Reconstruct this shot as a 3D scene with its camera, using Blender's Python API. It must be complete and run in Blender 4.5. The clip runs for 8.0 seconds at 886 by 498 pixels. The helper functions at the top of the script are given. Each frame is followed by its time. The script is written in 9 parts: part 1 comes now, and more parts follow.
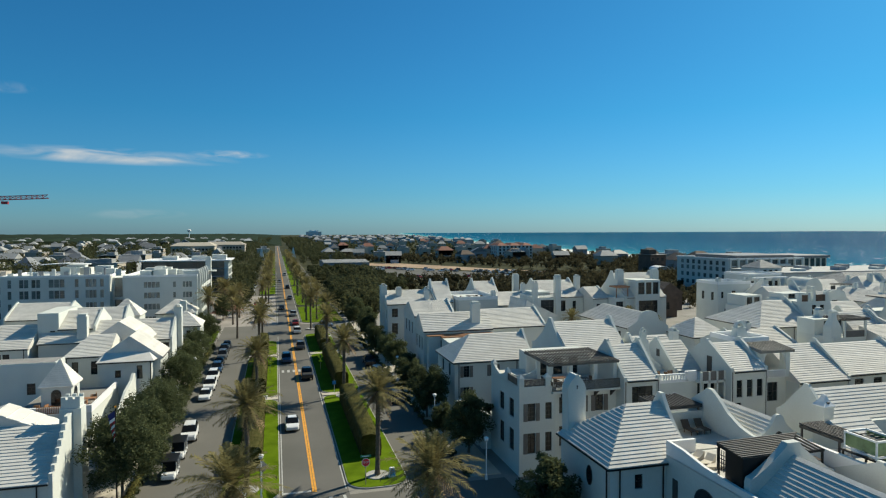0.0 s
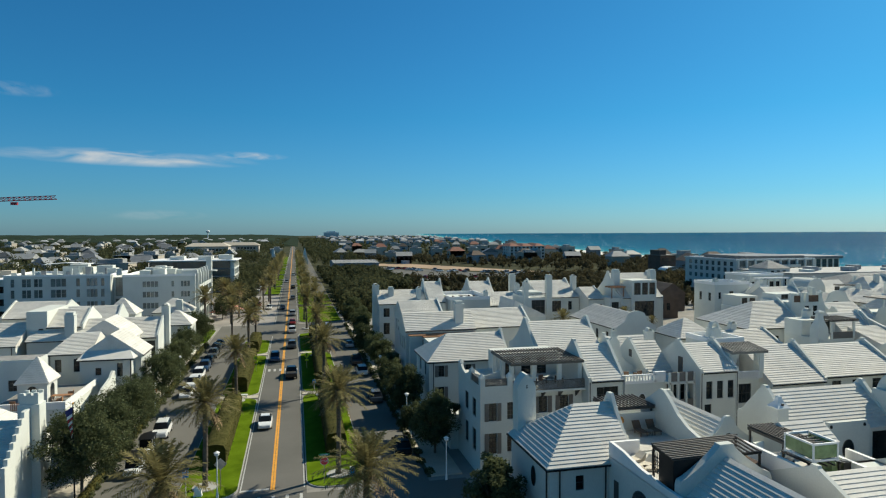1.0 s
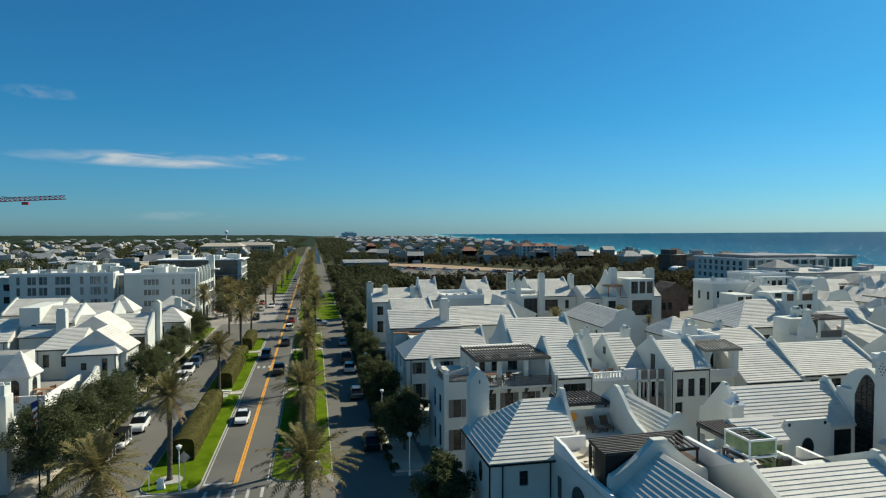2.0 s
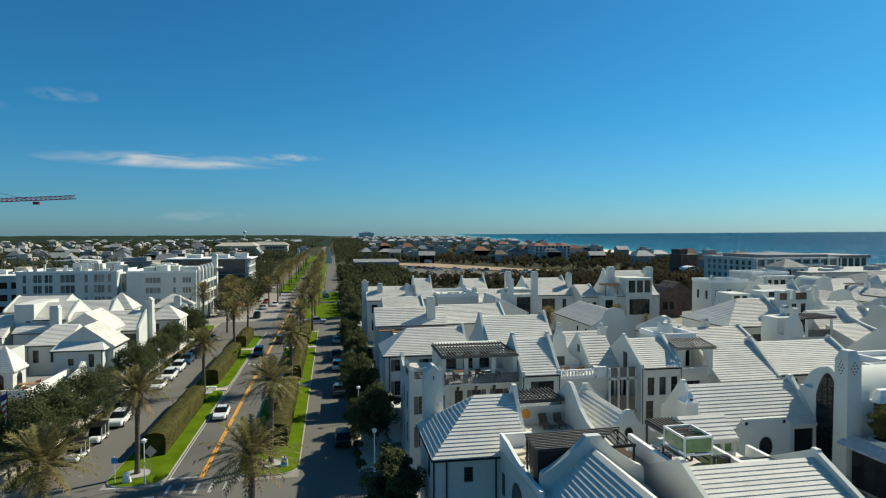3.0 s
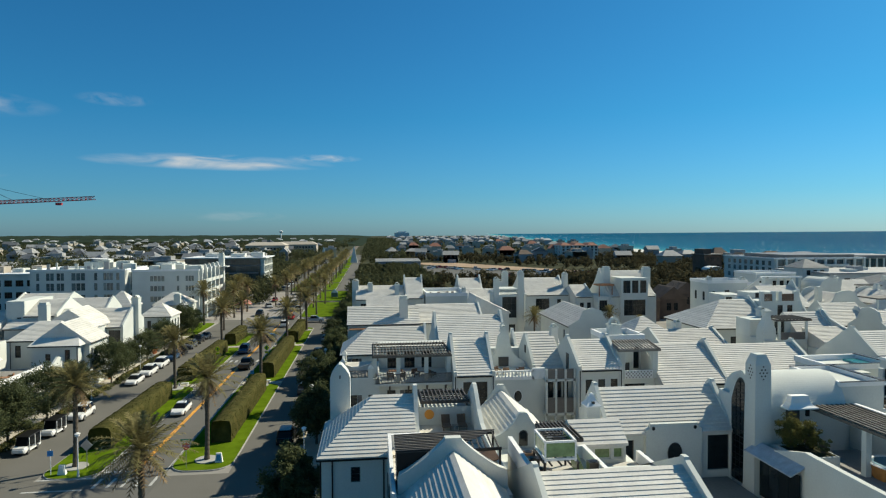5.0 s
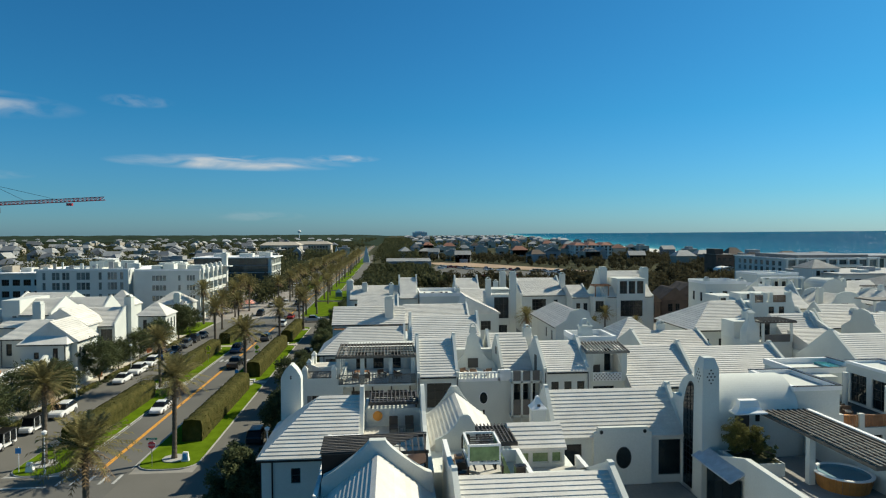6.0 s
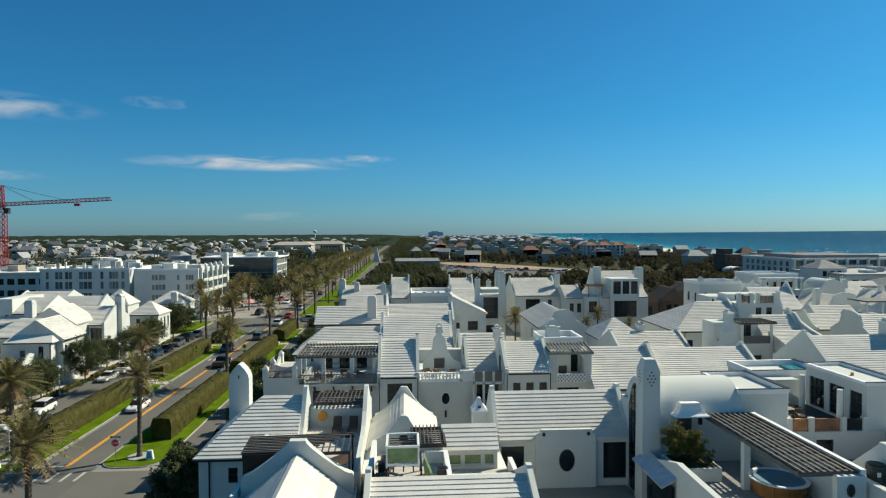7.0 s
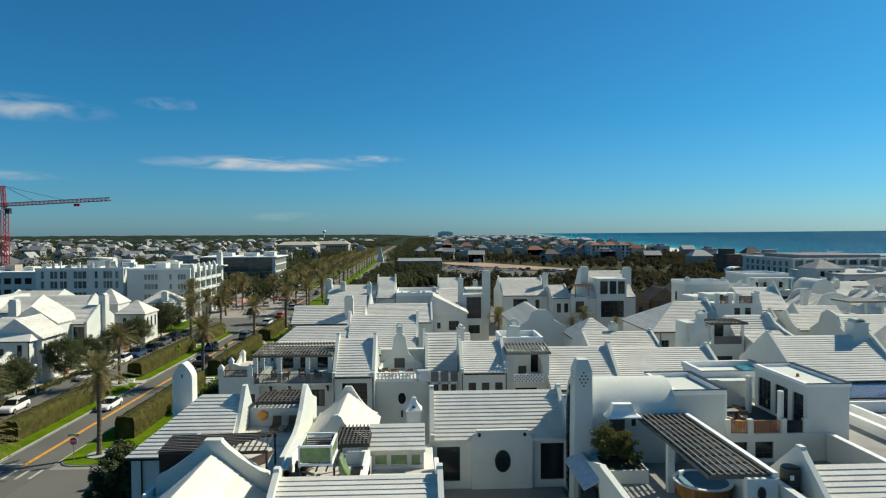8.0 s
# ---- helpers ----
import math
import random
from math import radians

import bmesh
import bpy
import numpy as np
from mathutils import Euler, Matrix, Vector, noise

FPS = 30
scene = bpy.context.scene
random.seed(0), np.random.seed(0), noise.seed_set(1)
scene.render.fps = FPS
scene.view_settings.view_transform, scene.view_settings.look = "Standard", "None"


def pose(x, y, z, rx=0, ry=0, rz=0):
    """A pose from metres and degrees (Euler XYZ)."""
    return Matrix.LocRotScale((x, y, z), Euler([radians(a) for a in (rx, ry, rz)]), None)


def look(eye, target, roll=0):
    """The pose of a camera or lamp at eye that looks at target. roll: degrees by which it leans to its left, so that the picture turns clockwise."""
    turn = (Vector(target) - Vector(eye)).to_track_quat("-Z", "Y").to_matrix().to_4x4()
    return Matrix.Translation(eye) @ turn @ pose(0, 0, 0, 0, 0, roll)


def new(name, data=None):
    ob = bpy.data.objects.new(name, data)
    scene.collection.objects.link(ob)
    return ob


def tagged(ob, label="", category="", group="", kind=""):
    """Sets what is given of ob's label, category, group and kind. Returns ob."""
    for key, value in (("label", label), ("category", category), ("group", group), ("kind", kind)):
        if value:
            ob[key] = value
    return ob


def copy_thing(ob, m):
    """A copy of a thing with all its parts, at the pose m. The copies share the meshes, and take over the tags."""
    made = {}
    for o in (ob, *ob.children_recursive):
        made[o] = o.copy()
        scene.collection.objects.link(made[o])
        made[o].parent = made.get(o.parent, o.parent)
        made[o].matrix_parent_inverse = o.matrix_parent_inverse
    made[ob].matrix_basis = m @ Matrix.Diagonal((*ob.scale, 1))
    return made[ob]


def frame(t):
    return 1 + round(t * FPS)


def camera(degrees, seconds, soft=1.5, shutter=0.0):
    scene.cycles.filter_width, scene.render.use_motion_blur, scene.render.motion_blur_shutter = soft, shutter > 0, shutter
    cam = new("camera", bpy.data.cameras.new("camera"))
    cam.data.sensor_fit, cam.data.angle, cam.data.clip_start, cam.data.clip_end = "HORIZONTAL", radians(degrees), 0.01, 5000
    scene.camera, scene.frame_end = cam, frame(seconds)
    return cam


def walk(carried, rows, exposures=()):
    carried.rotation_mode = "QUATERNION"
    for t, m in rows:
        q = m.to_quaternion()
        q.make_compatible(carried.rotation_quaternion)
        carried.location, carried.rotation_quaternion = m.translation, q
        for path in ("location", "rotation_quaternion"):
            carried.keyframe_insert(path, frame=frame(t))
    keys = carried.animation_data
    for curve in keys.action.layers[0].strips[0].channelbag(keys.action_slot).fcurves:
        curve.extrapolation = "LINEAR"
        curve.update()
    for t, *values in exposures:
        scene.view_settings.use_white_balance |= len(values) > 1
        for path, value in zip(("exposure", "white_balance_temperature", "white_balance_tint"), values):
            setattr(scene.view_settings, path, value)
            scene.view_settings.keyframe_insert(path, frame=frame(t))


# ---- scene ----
# ---------------------------------------------------------------- camera
cam = camera(70.9, 8.0, soft=1.18)
PATH = [
    (0, (-2.890, -1.594, 26.207), (2.322, 17.707, 25.639), -0.11),
    (0.5, (0.164, -2.187, 26.144), (5.098, 17.187, 25.592), -0.12),
    (1, (3.085, -2.784, 25.936), (7.735, 16.661, 25.396), -0.13),
    (1.5, (5.910, -3.366, 25.667), (10.273, 16.145, 25.137), -0.14),
    (2, (8.673, -3.917, 25.398), (12.751, 15.656, 24.874), -0.16),
    (2.5, (11.404, -4.424, 25.167), (15.196, 15.206, 24.647), -0.17),
    (3, (14.129, -4.875, 24.996), (17.635, 14.808, 24.477), -0.18),
    (3.5, (16.870, -5.265, 24.888), (20.087, 14.468, 24.370), -0.19),
    (4, (19.642, -5.588, 24.839), (22.565, 14.190, 24.319), -0.20),
    (4.5, (22.457, -5.844, 24.834), (25.080, 13.976, 24.312), -0.21),
    (5, (25.320, -6.035, 24.855), (27.638, 13.824, 24.330), -0.22),
    (5.5, (28.229, -6.165, 24.881), (30.240, 13.727, 24.353), -0.23),
    (6, (31.176, -6.242, 24.895), (32.885, 13.677, 24.364), -0.24),
    (6.5, (34.147, -6.279, 24.883), (35.569, 13.664, 24.350), -0.25),
    (7, (37.121, -6.288, 24.843), (38.284, 13.671, 24.309), -0.26),
    (7.5, (40.066, -6.287, 24.784), (41.021, 13.683, 24.250), -0.27),
    (8, (42.946, -6.297, 24.729), (43.767, 13.679, 24.198), -0.28),
]
walk(cam, [(t, look(eye, target, roll)) for t, eye, target, roll in PATH])

# ---------------------------------------------------------------- sky and sun
SUN_AZ, SUN_EL = 65.0, 39.3          # degrees from +y towards +x, and above the horizon
world = bpy.data.worlds.new("sky")
scene.world = world
world.use_nodes = True
wn = world.node_tree.nodes
wn.clear()
w_out, w_bg, w_sky = wn.new("ShaderNodeOutputWorld"), wn.new("ShaderNodeBackground"), wn.new("ShaderNodeTexSky")
w_sky.sky_type = "NISHITA"
w_sky.sun_disc = False
w_sky.sun_elevation, w_sky.sun_rotation = radians(SUN_EL), radians(SUN_AZ)
w_sky.air_density, w_sky.dust_density, w_sky.ozone_density = 1.0, 0.5, 4.0
w_bg.inputs["Strength"].default_value = 0.070
# the camera's rich blues: the sky's own colour, deepened, and cooler towards the horizon
w_co, w_sep, w_ramp, w_mul = wn.new("ShaderNodeTexCoord"), wn.new("ShaderNodeSeparateXYZ"), wn.new("ShaderNodeValToRGB"), wn.new("ShaderNodeMix")
w_mul.data_type, w_mul.blend_type = "RGBA", "MULTIPLY"
w_mul.inputs["Factor"].default_value = 1.0
ws = w_ramp.color_ramp.elements
ws[0].position, ws[0].color = 0.0, (0.45, 0.83, 1.20, 1)
ws[1].position, ws[1].color = 0.75, (0.21, 0.78, 0.92, 1)
for p, c in ((0.06, (0.31, 0.79, 1.11, 1)), (0.18, (0.19, 0.79, 1.06, 1)), (0.38, (0.185, 0.79, 1.06, 1))):
    k = ws.new(p)
    k.color = c
world.node_tree.links.new(w_co.outputs["Generated"], w_sep.inputs[0])
world.node_tree.links.new(w_sep.outputs["Z"], w_ramp.inputs[0])
world.node_tree.links.new(w_sky.outputs[0], w_mul.inputs["A"])
world.node_tree.links.new(w_ramp.outputs[0], w_mul.inputs["B"])
world.node_tree.links.new(w_mul.outputs["Result"], w_bg.inputs["Color"])
world.node_tree.links.new(w_bg.outputs[0], w_out.inputs["Surface"])
sun = new("sun", bpy.data.lights.new("sun", "SUN"))
sun.data.energy, sun.data.angle, sun.data.color = 4.7, radians(0.53), (1.0, 0.94, 0.74)
sun_dir = Vector((math.sin(radians(SUN_AZ)) * math.cos(radians(SUN_EL)), math.cos(radians(SUN_AZ)) * math.cos(radians(SUN_EL)), math.sin(radians(SUN_EL))))
sun.matrix_world = look(sun_dir * 300, (0, 0, 0))
scene.view_settings.exposure = 0.28


# ---------------------------------------------------------------- materials
def material(name, colour, rough=0.7, metal=0.0, vary=0.12, size=0.6, fine=12.0, bump=0.15, grit=0.02, spec=0.5, island=0.0, obj=0.0, tint=None, thin=0.0):
    """A surface with stains at one scale, grain at another, and a fine relief."""
    m = bpy.data.materials.new(name)
    m.use_nodes = True
    n, l = m.node_tree.nodes, m.node_tree.links
    b = n["Principled BSDF"]
    b.inputs["Roughness"].default_value, b.inputs["Metallic"].default_value = rough, metal
    b.inputs["Specular IOR Level"].default_value = spec
    co = n.new("ShaderNodeTexCoord")
    big, small = n.new("ShaderNodeTexNoise"), n.new("ShaderNodeTexNoise")
    big.inputs["Scale"].default_value, big.inputs["Detail"].default_value = size, 6.0
    small.inputs["Scale"].default_value, small.inputs["Detail"].default_value = fine, 4.0
    geo = n.new("ShaderNodeNewGeometry")
    for t in (big, small):
        l.new(geo.outputs["Position"], t.inputs["Vector"])
    ramp = n.new("ShaderNodeMapRange")
    ramp.inputs[1].default_value, ramp.inputs[2].default_value = 0.3, 0.7
    ramp.inputs[3].default_value, ramp.inputs[4].default_value = 1.0 - vary, 1.0 + vary * 0.35
    l.new(big.outputs["Fac"], ramp.inputs[0])
    r2 = n.new("ShaderNodeMapRange")
    r2.inputs[1].default_value, r2.inputs[2].default_value = 0.25, 0.75
    r2.inputs[3].default_value, r2.inputs[4].default_value = 1.0 - vary * 0.6, 1.0 + vary * 0.4
    l.new(small.outputs["Fac"], r2.inputs[0])
    mul = n.new("ShaderNodeMath")
    mul.operation = "MULTIPLY"
    l.new(ramp.outputs[0], mul.inputs[0])
    l.new(r2.outputs[0], mul.inputs[1])
    last = mul
    for amount, node, out in ((island, geo, "Random Per Island"), (obj, n.new("ShaderNodeObjectInfo"), "Random")):
        if amount:
            r3 = n.new("ShaderNodeMapRange")
            r3.inputs[3].default_value, r3.inputs[4].default_value = 1.0 - amount, 1.0 + amount * 0.6
            l.new(node.outputs[out], r3.inputs[0])
            m3 = n.new("ShaderNodeMath")
            m3.operation = "MULTIPLY"
            l.new(last.outputs[0], m3.inputs[0])
            l.new(r3.outputs[0], m3.inputs[1])
            last = m3
    mix = n.new("ShaderNodeMix")
    mix.data_type = "RGBA"
    mix.inputs["A"].default_value = (*colour, 1)
    mix.inputs["B"].default_value = (*(tint or colour), 1)
    l.new(big.outputs["Fac"], mix.inputs["Factor"])
    hsv = n.new("ShaderNodeHueSaturation")
    l.new(mix.outputs["Result"], hsv.inputs["Color"])
    l.new(last.outputs[0], hsv.inputs["Value"])
    l.new(hsv.outputs[0], b.inputs["Base Color"])
    if thin:
        # leaves let some light through
        tr, ms = n.new("ShaderNodeBsdfTranslucent"), n.new("ShaderNodeMixShader")
        ms.inputs[0].default_value = thin
        l.new(hsv.outputs[0], tr.inputs["Color"])
        l.new(b.outputs[0], ms.inputs[1])
        l.new(tr.outputs[0], ms.inputs[2])
        l.new(ms.outputs[0], n["Material Output"].inputs["Surface"])
    if bump:
        bp = n.new("ShaderNodeBump")
        bp.inputs["Strength"].default_value, bp.inputs["Distance"].default_value = bump, grit
        l.new(small.outputs["Fac"], bp.inputs["Height"])
        l.new(bp.outputs[0], b.inputs["Normal"])
    return m


STUCCO = material("white_stucco", (0.685, 0.695, 0.645), 0.9, spec=0.2, vary=0.10, size=0.35, fine=9.0, obj=0.05, tint=(0.615, 0.63, 0.585))
ROOF = material("limewashed_roof", (0.76, 0.725, 0.66), 0.85, spec=0.25, vary=0.14, size=0.8, fine=7.0, island=0.08, obj=0.06, tint=(0.66, 0.635, 0.585))
ROOF_FAR = material("weathered_white_roof", (0.38, 0.375, 0.36), 0.8, vary=0.2, size=0.5, fine=5.0, obj=0.1)
COPING = material("white_coping", (0.82, 0.81, 0.79), 0.75, vary=0.06, size=0.8)
GRAVEL = material("grey_roof_gravel", (0.30, 0.29, 0.275), 0.95, vary=0.2, size=0.8, fine=9.0)
TRIM = material("black_gutter_metal", (0.025, 0.024, 0.024), 0.45, 0.6, vary=0.2)
FRAME = material("dark_window_frame", (0.05, 0.048, 0.045), 0.5, vary=0.2)
SHUTTER = material("grey_brown_shutter", (0.16, 0.145, 0.13), 0.65, vary=0.2)
GLASS = material("dark_window_glass", (0.022, 0.028, 0.030), 0.08, vary=0.5, size=0.7, bump=0.02, spec=0.45, obj=0.5)
CARGLASS = material("tinted_car_glass", (0.012, 0.014, 0.016), 0.12, vary=0.2, bump=0.0, spec=0.22)
OFFICEGLASS = material("grey_green_office_glass", (0.055, 0.085, 0.085), 0.12, vary=0.4, size=0.25, bump=0.02, spec=0.6, obj=0.4)
# the sky's reflection is put into this glass's pale base colour
SKYGLASS = material("sky_reflection_glass", (0.17, 0.225, 0.225), 0.10, vary=0.5, size=0.25, bump=0.02, spec=0.8, obj=0.5)
ASPHALT = material("road_asphalt", (0.138, 0.137, 0.124), 0.95, spec=0.15, vary=0.16, size=0.12, fine=14.0, tint=(0.145, 0.137, 0.125))
PAVING = material("pale_paving", (0.29, 0.275, 0.24), 0.95, spec=0.2, vary=0.18, size=0.2, fine=5.0, tint=(0.30, 0.28, 0.26))
PLAZA = material("sandy_brick_paving", (0.32, 0.29, 0.26), 0.9, vary=0.2, size=0.2, fine=3.0)
DECKING = material("pale_terrace_tiles", (0.56, 0.53, 0.47), 0.85, vary=0.14, size=0.9, fine=6.0)
PATHWAY = material("beige_footpath", (0.50, 0.45, 0.37), 0.9, vary=0.15, size=0.4, fine=5.0)
KERB = material("concrete_kerb", (0.40, 0.39, 0.36), 0.85, vary=0.15, size=0.6)
YELLOW = material("yellow_road_paint", (0.74, 0.33, 0.03), 0.7, vary=0.2, size=1.5)
WHITEP = material("white_road_paint", (0.46, 0.455, 0.43), 0.7, vary=0.2, size=1.5)
GRASS = material("lawn", (0.095, 0.165, 0.004), 0.95, spec=0.03, vary=0.3, size=0.5, fine=16.0, bump=0.5, grit=0.05, tint=(0.12, 0.18, 0.010))
EARTH = material("scrub_ground", (0.055, 0.062, 0.03), 0.95, spec=0.05, vary=0.5, size=0.03, fine=0.5, tint=(0.078, 0.074, 0.042))
SAND = material("bare_sand", (0.38, 0.26, 0.16), 0.95, vary=0.25, size=0.05, fine=0.8, tint=(0.40, 0.27, 0.17))
BEACH = material("white_beach_sand", (0.66, 0.62, 0.55), 0.95, vary=0.1, size=0.05, fine=0.5)
HEDGE = material("clipped_hedge", (0.062, 0.074, 0.022), 0.9, spec=0.04, vary=0.35, size=1.2, fine=18.0, bump=0.8, grit=0.08, island=0.35, tint=(0.10, 0.080, 0.028))
LEAF = material("oak_leaves", (0.120, 0.152, 0.072), 0.9, spec=0.04, thin=0.4, vary=0.3, size=1.0, fine=8.0, island=0.28, obj=0.25, bump=0, tint=(0.150, 0.160, 0.078))
SHRUB = material("olive_brown_shrub_leaves", (0.20, 0.175, 0.06), 0.9, spec=0.04, thin=0.4, vary=0.3, size=1.0, fine=8.0, island=0.35, bump=0, tint=(0.15, 0.16, 0.055))
FARLEAF = material("woodland_leaves", (0.135, 0.150, 0.070), 0.95, spec=0.02, thin=0.4, vary=0.4, size=0.05, fine=1.0, island=0.32, obj=0.3, bump=0, tint=(0.13, 0.128, 0.068))
FROND = material("palm_fronds", (0.235, 0.222, 0.092), 0.75, spec=0.12, thin=0.35, vary=0.2, size=0.8, fine=6.0, island=0.35, obj=0.15, bump=0, tint=(0.27, 0.215, 0.095))
DEADFROND = material("dry_palm_fronds", (0.26, 0.17, 0.08), 0.8, vary=0.25, island=0.3, bump=0)
BARK = material("palm_bark", (0.13, 0.105, 0.08), 0.9, vary=0.35, size=2.0, fine=9.0, bump=0.6, grit=0.06)
WOODDK = material("dark_stained_timber", (0.075, 0.065, 0.058), 0.65, vary=0.3, size=1.5)
WOODGR = material("weathered_grey_timber", (0.27, 0.25, 0.22), 0.75, vary=0.25, size=1.5)
WOODMID = material("dark_weathered_timber", (0.14, 0.125, 0.105), 0.75, vary=0.25, size=1.5)
WOODPALE = material("silvered_timber", (0.40, 0.38, 0.34), 0.75, vary=0.2, size=1.5)
WOODBRN = material("brown_timber_boards", (0.16, 0.095, 0.06), 0.7, vary=0.3, size=1.5)
WOODRED = material("cedar_timber", (0.36, 0.17, 0.075), 0.6, vary=0.3, size=2.0)
METALRF = material("dark_metal_roofing", (0.07, 0.065, 0.06), 0.4, 0.5, vary=0.25)
STEEL = material("brushed_steel", (0.5, 0.5, 0.5), 0.35, 0.9, vary=0.1)
CRANE = material("red_crane_paint", (0.42, 0.035, 0.04), 0.5, vary=0.2)
GREENP = material("green_glazed_panel", (0.20, 0.30, 0.13), 0.25, vary=0.35, size=1.5, fine=4.0)
CEDARWARM = material("oiled_cedar_staves", (0.42, 0.19, 0.05), 0.5, vary=0.25, size=1.5)
UNITGREEN = material("dark_green_sheet_metal", (0.035, 0.045, 0.038), 0.5, vary=0.2)
BLUEC = material("blue_vinyl_cover", (0.13, 0.25, 0.31), 0.8, vary=0.15)
POOLW = material("pool_water", (0.01, 0.07, 0.20), 0.08, vary=0.1, size=1.0)
CUSHION = material("beige_cushion", (0.62, 0.55, 0.44), 0.9, vary=0.1, size=2.0)
RATTAN = material("brown_rattan", (0.14, 0.09, 0.06), 0.8, vary=0.3)
ORANGE = material("orange_ceramic", (0.75, 0.30, 0.04), 0.5, vary=0.1)
TERRA = material("terracotta", (0.45, 0.15, 0.06), 0.7, vary=0.15)
REDROOF = material("red_tile_roof", (0.28, 0.12, 0.08), 0.85, vary=0.25, size=0.5)
BROWNROOF = material("brown_shingle_roof", (0.14, 0.10, 0.075), 0.9, vary=0.3, size=0.4)
GREYROOF = material("grey_metal_roof", (0.20, 0.205, 0.21), 0.55, 0.2, vary=0.2, size=0.4, obj=0.45)
TANWALL = material("tan_render", (0.48, 0.42, 0.34), 0.85, vary=0.12, obj=0.2)
GREYWALL = material("pale_grey_siding", (0.33, 0.34, 0.35), 0.8, vary=0.12, obj=0.35)
BROWNWALL = material("brown_shingle_wall", (0.11, 0.08, 0.062), 0.9, vary=0.3)
TYRE = material("rubber_tyre", (0.02, 0.02, 0.02), 0.85, vary=0.2)
LAMPRED = material("red_tail_light", (0.35, 0.01, 0.01), 0.2, vary=0.0, bump=0)
LAMPCLR = material("clear_headlight", (0.75, 0.75, 0.75), 0.1, vary=0.0, bump=0)
SIGNY = material("yellow_sign_sheet", (0.70, 0.75, 0.02), 0.5, vary=0.05)
SIGNR = material("red_sign_sheet", (0.78, 0.05, 0.05), 0.5, vary=0.05)
SIGNG = material("green_sign_sheet", (0.02, 0.22, 0.10), 0.5, vary=0.05)
SIGNB = material("blue_banner_cloth", (0.05, 0.28, 0.60), 0.7, vary=0.1)
FLAGR = material("red_flag_cloth", (0.45, 0.03, 0.05), 0.8, vary=0.1)
FLAGB = material("navy_flag_cloth", (0.02, 0.03, 0.16), 0.8, vary=0.1)
PINKU = material("coral_umbrella_cloth", (0.75, 0.30, 0.24), 0.8, vary=0.1)
HAZEWOOD = material("distant_pine_forest", (0.030, 0.044, 0.026), 0.95, spec=0.03, vary=0.45, size=0.012, fine=0.15, bump=0.0)


def paint(name, colour):
    return material(name, colour, 0.22, 0.0, vary=0.06, size=0.8, fine=3.0, bump=0.0, spec=0.7)


CARPAINT = {"white": paint("white_car_paint", (0.78, 0.78, 0.77)), "black": paint("black_car_paint", (0.015, 0.016, 0.018)),
            "silver": paint("silver_car_paint", (0.42, 0.43, 0.44)), "blue": paint("dark_blue_car_paint", (0.03, 0.07, 0.14)),
            "red": paint("red_car_paint", (0.35, 0.03, 0.03)), "grey": paint("grey_car_paint", (0.10, 0.11, 0.12))}


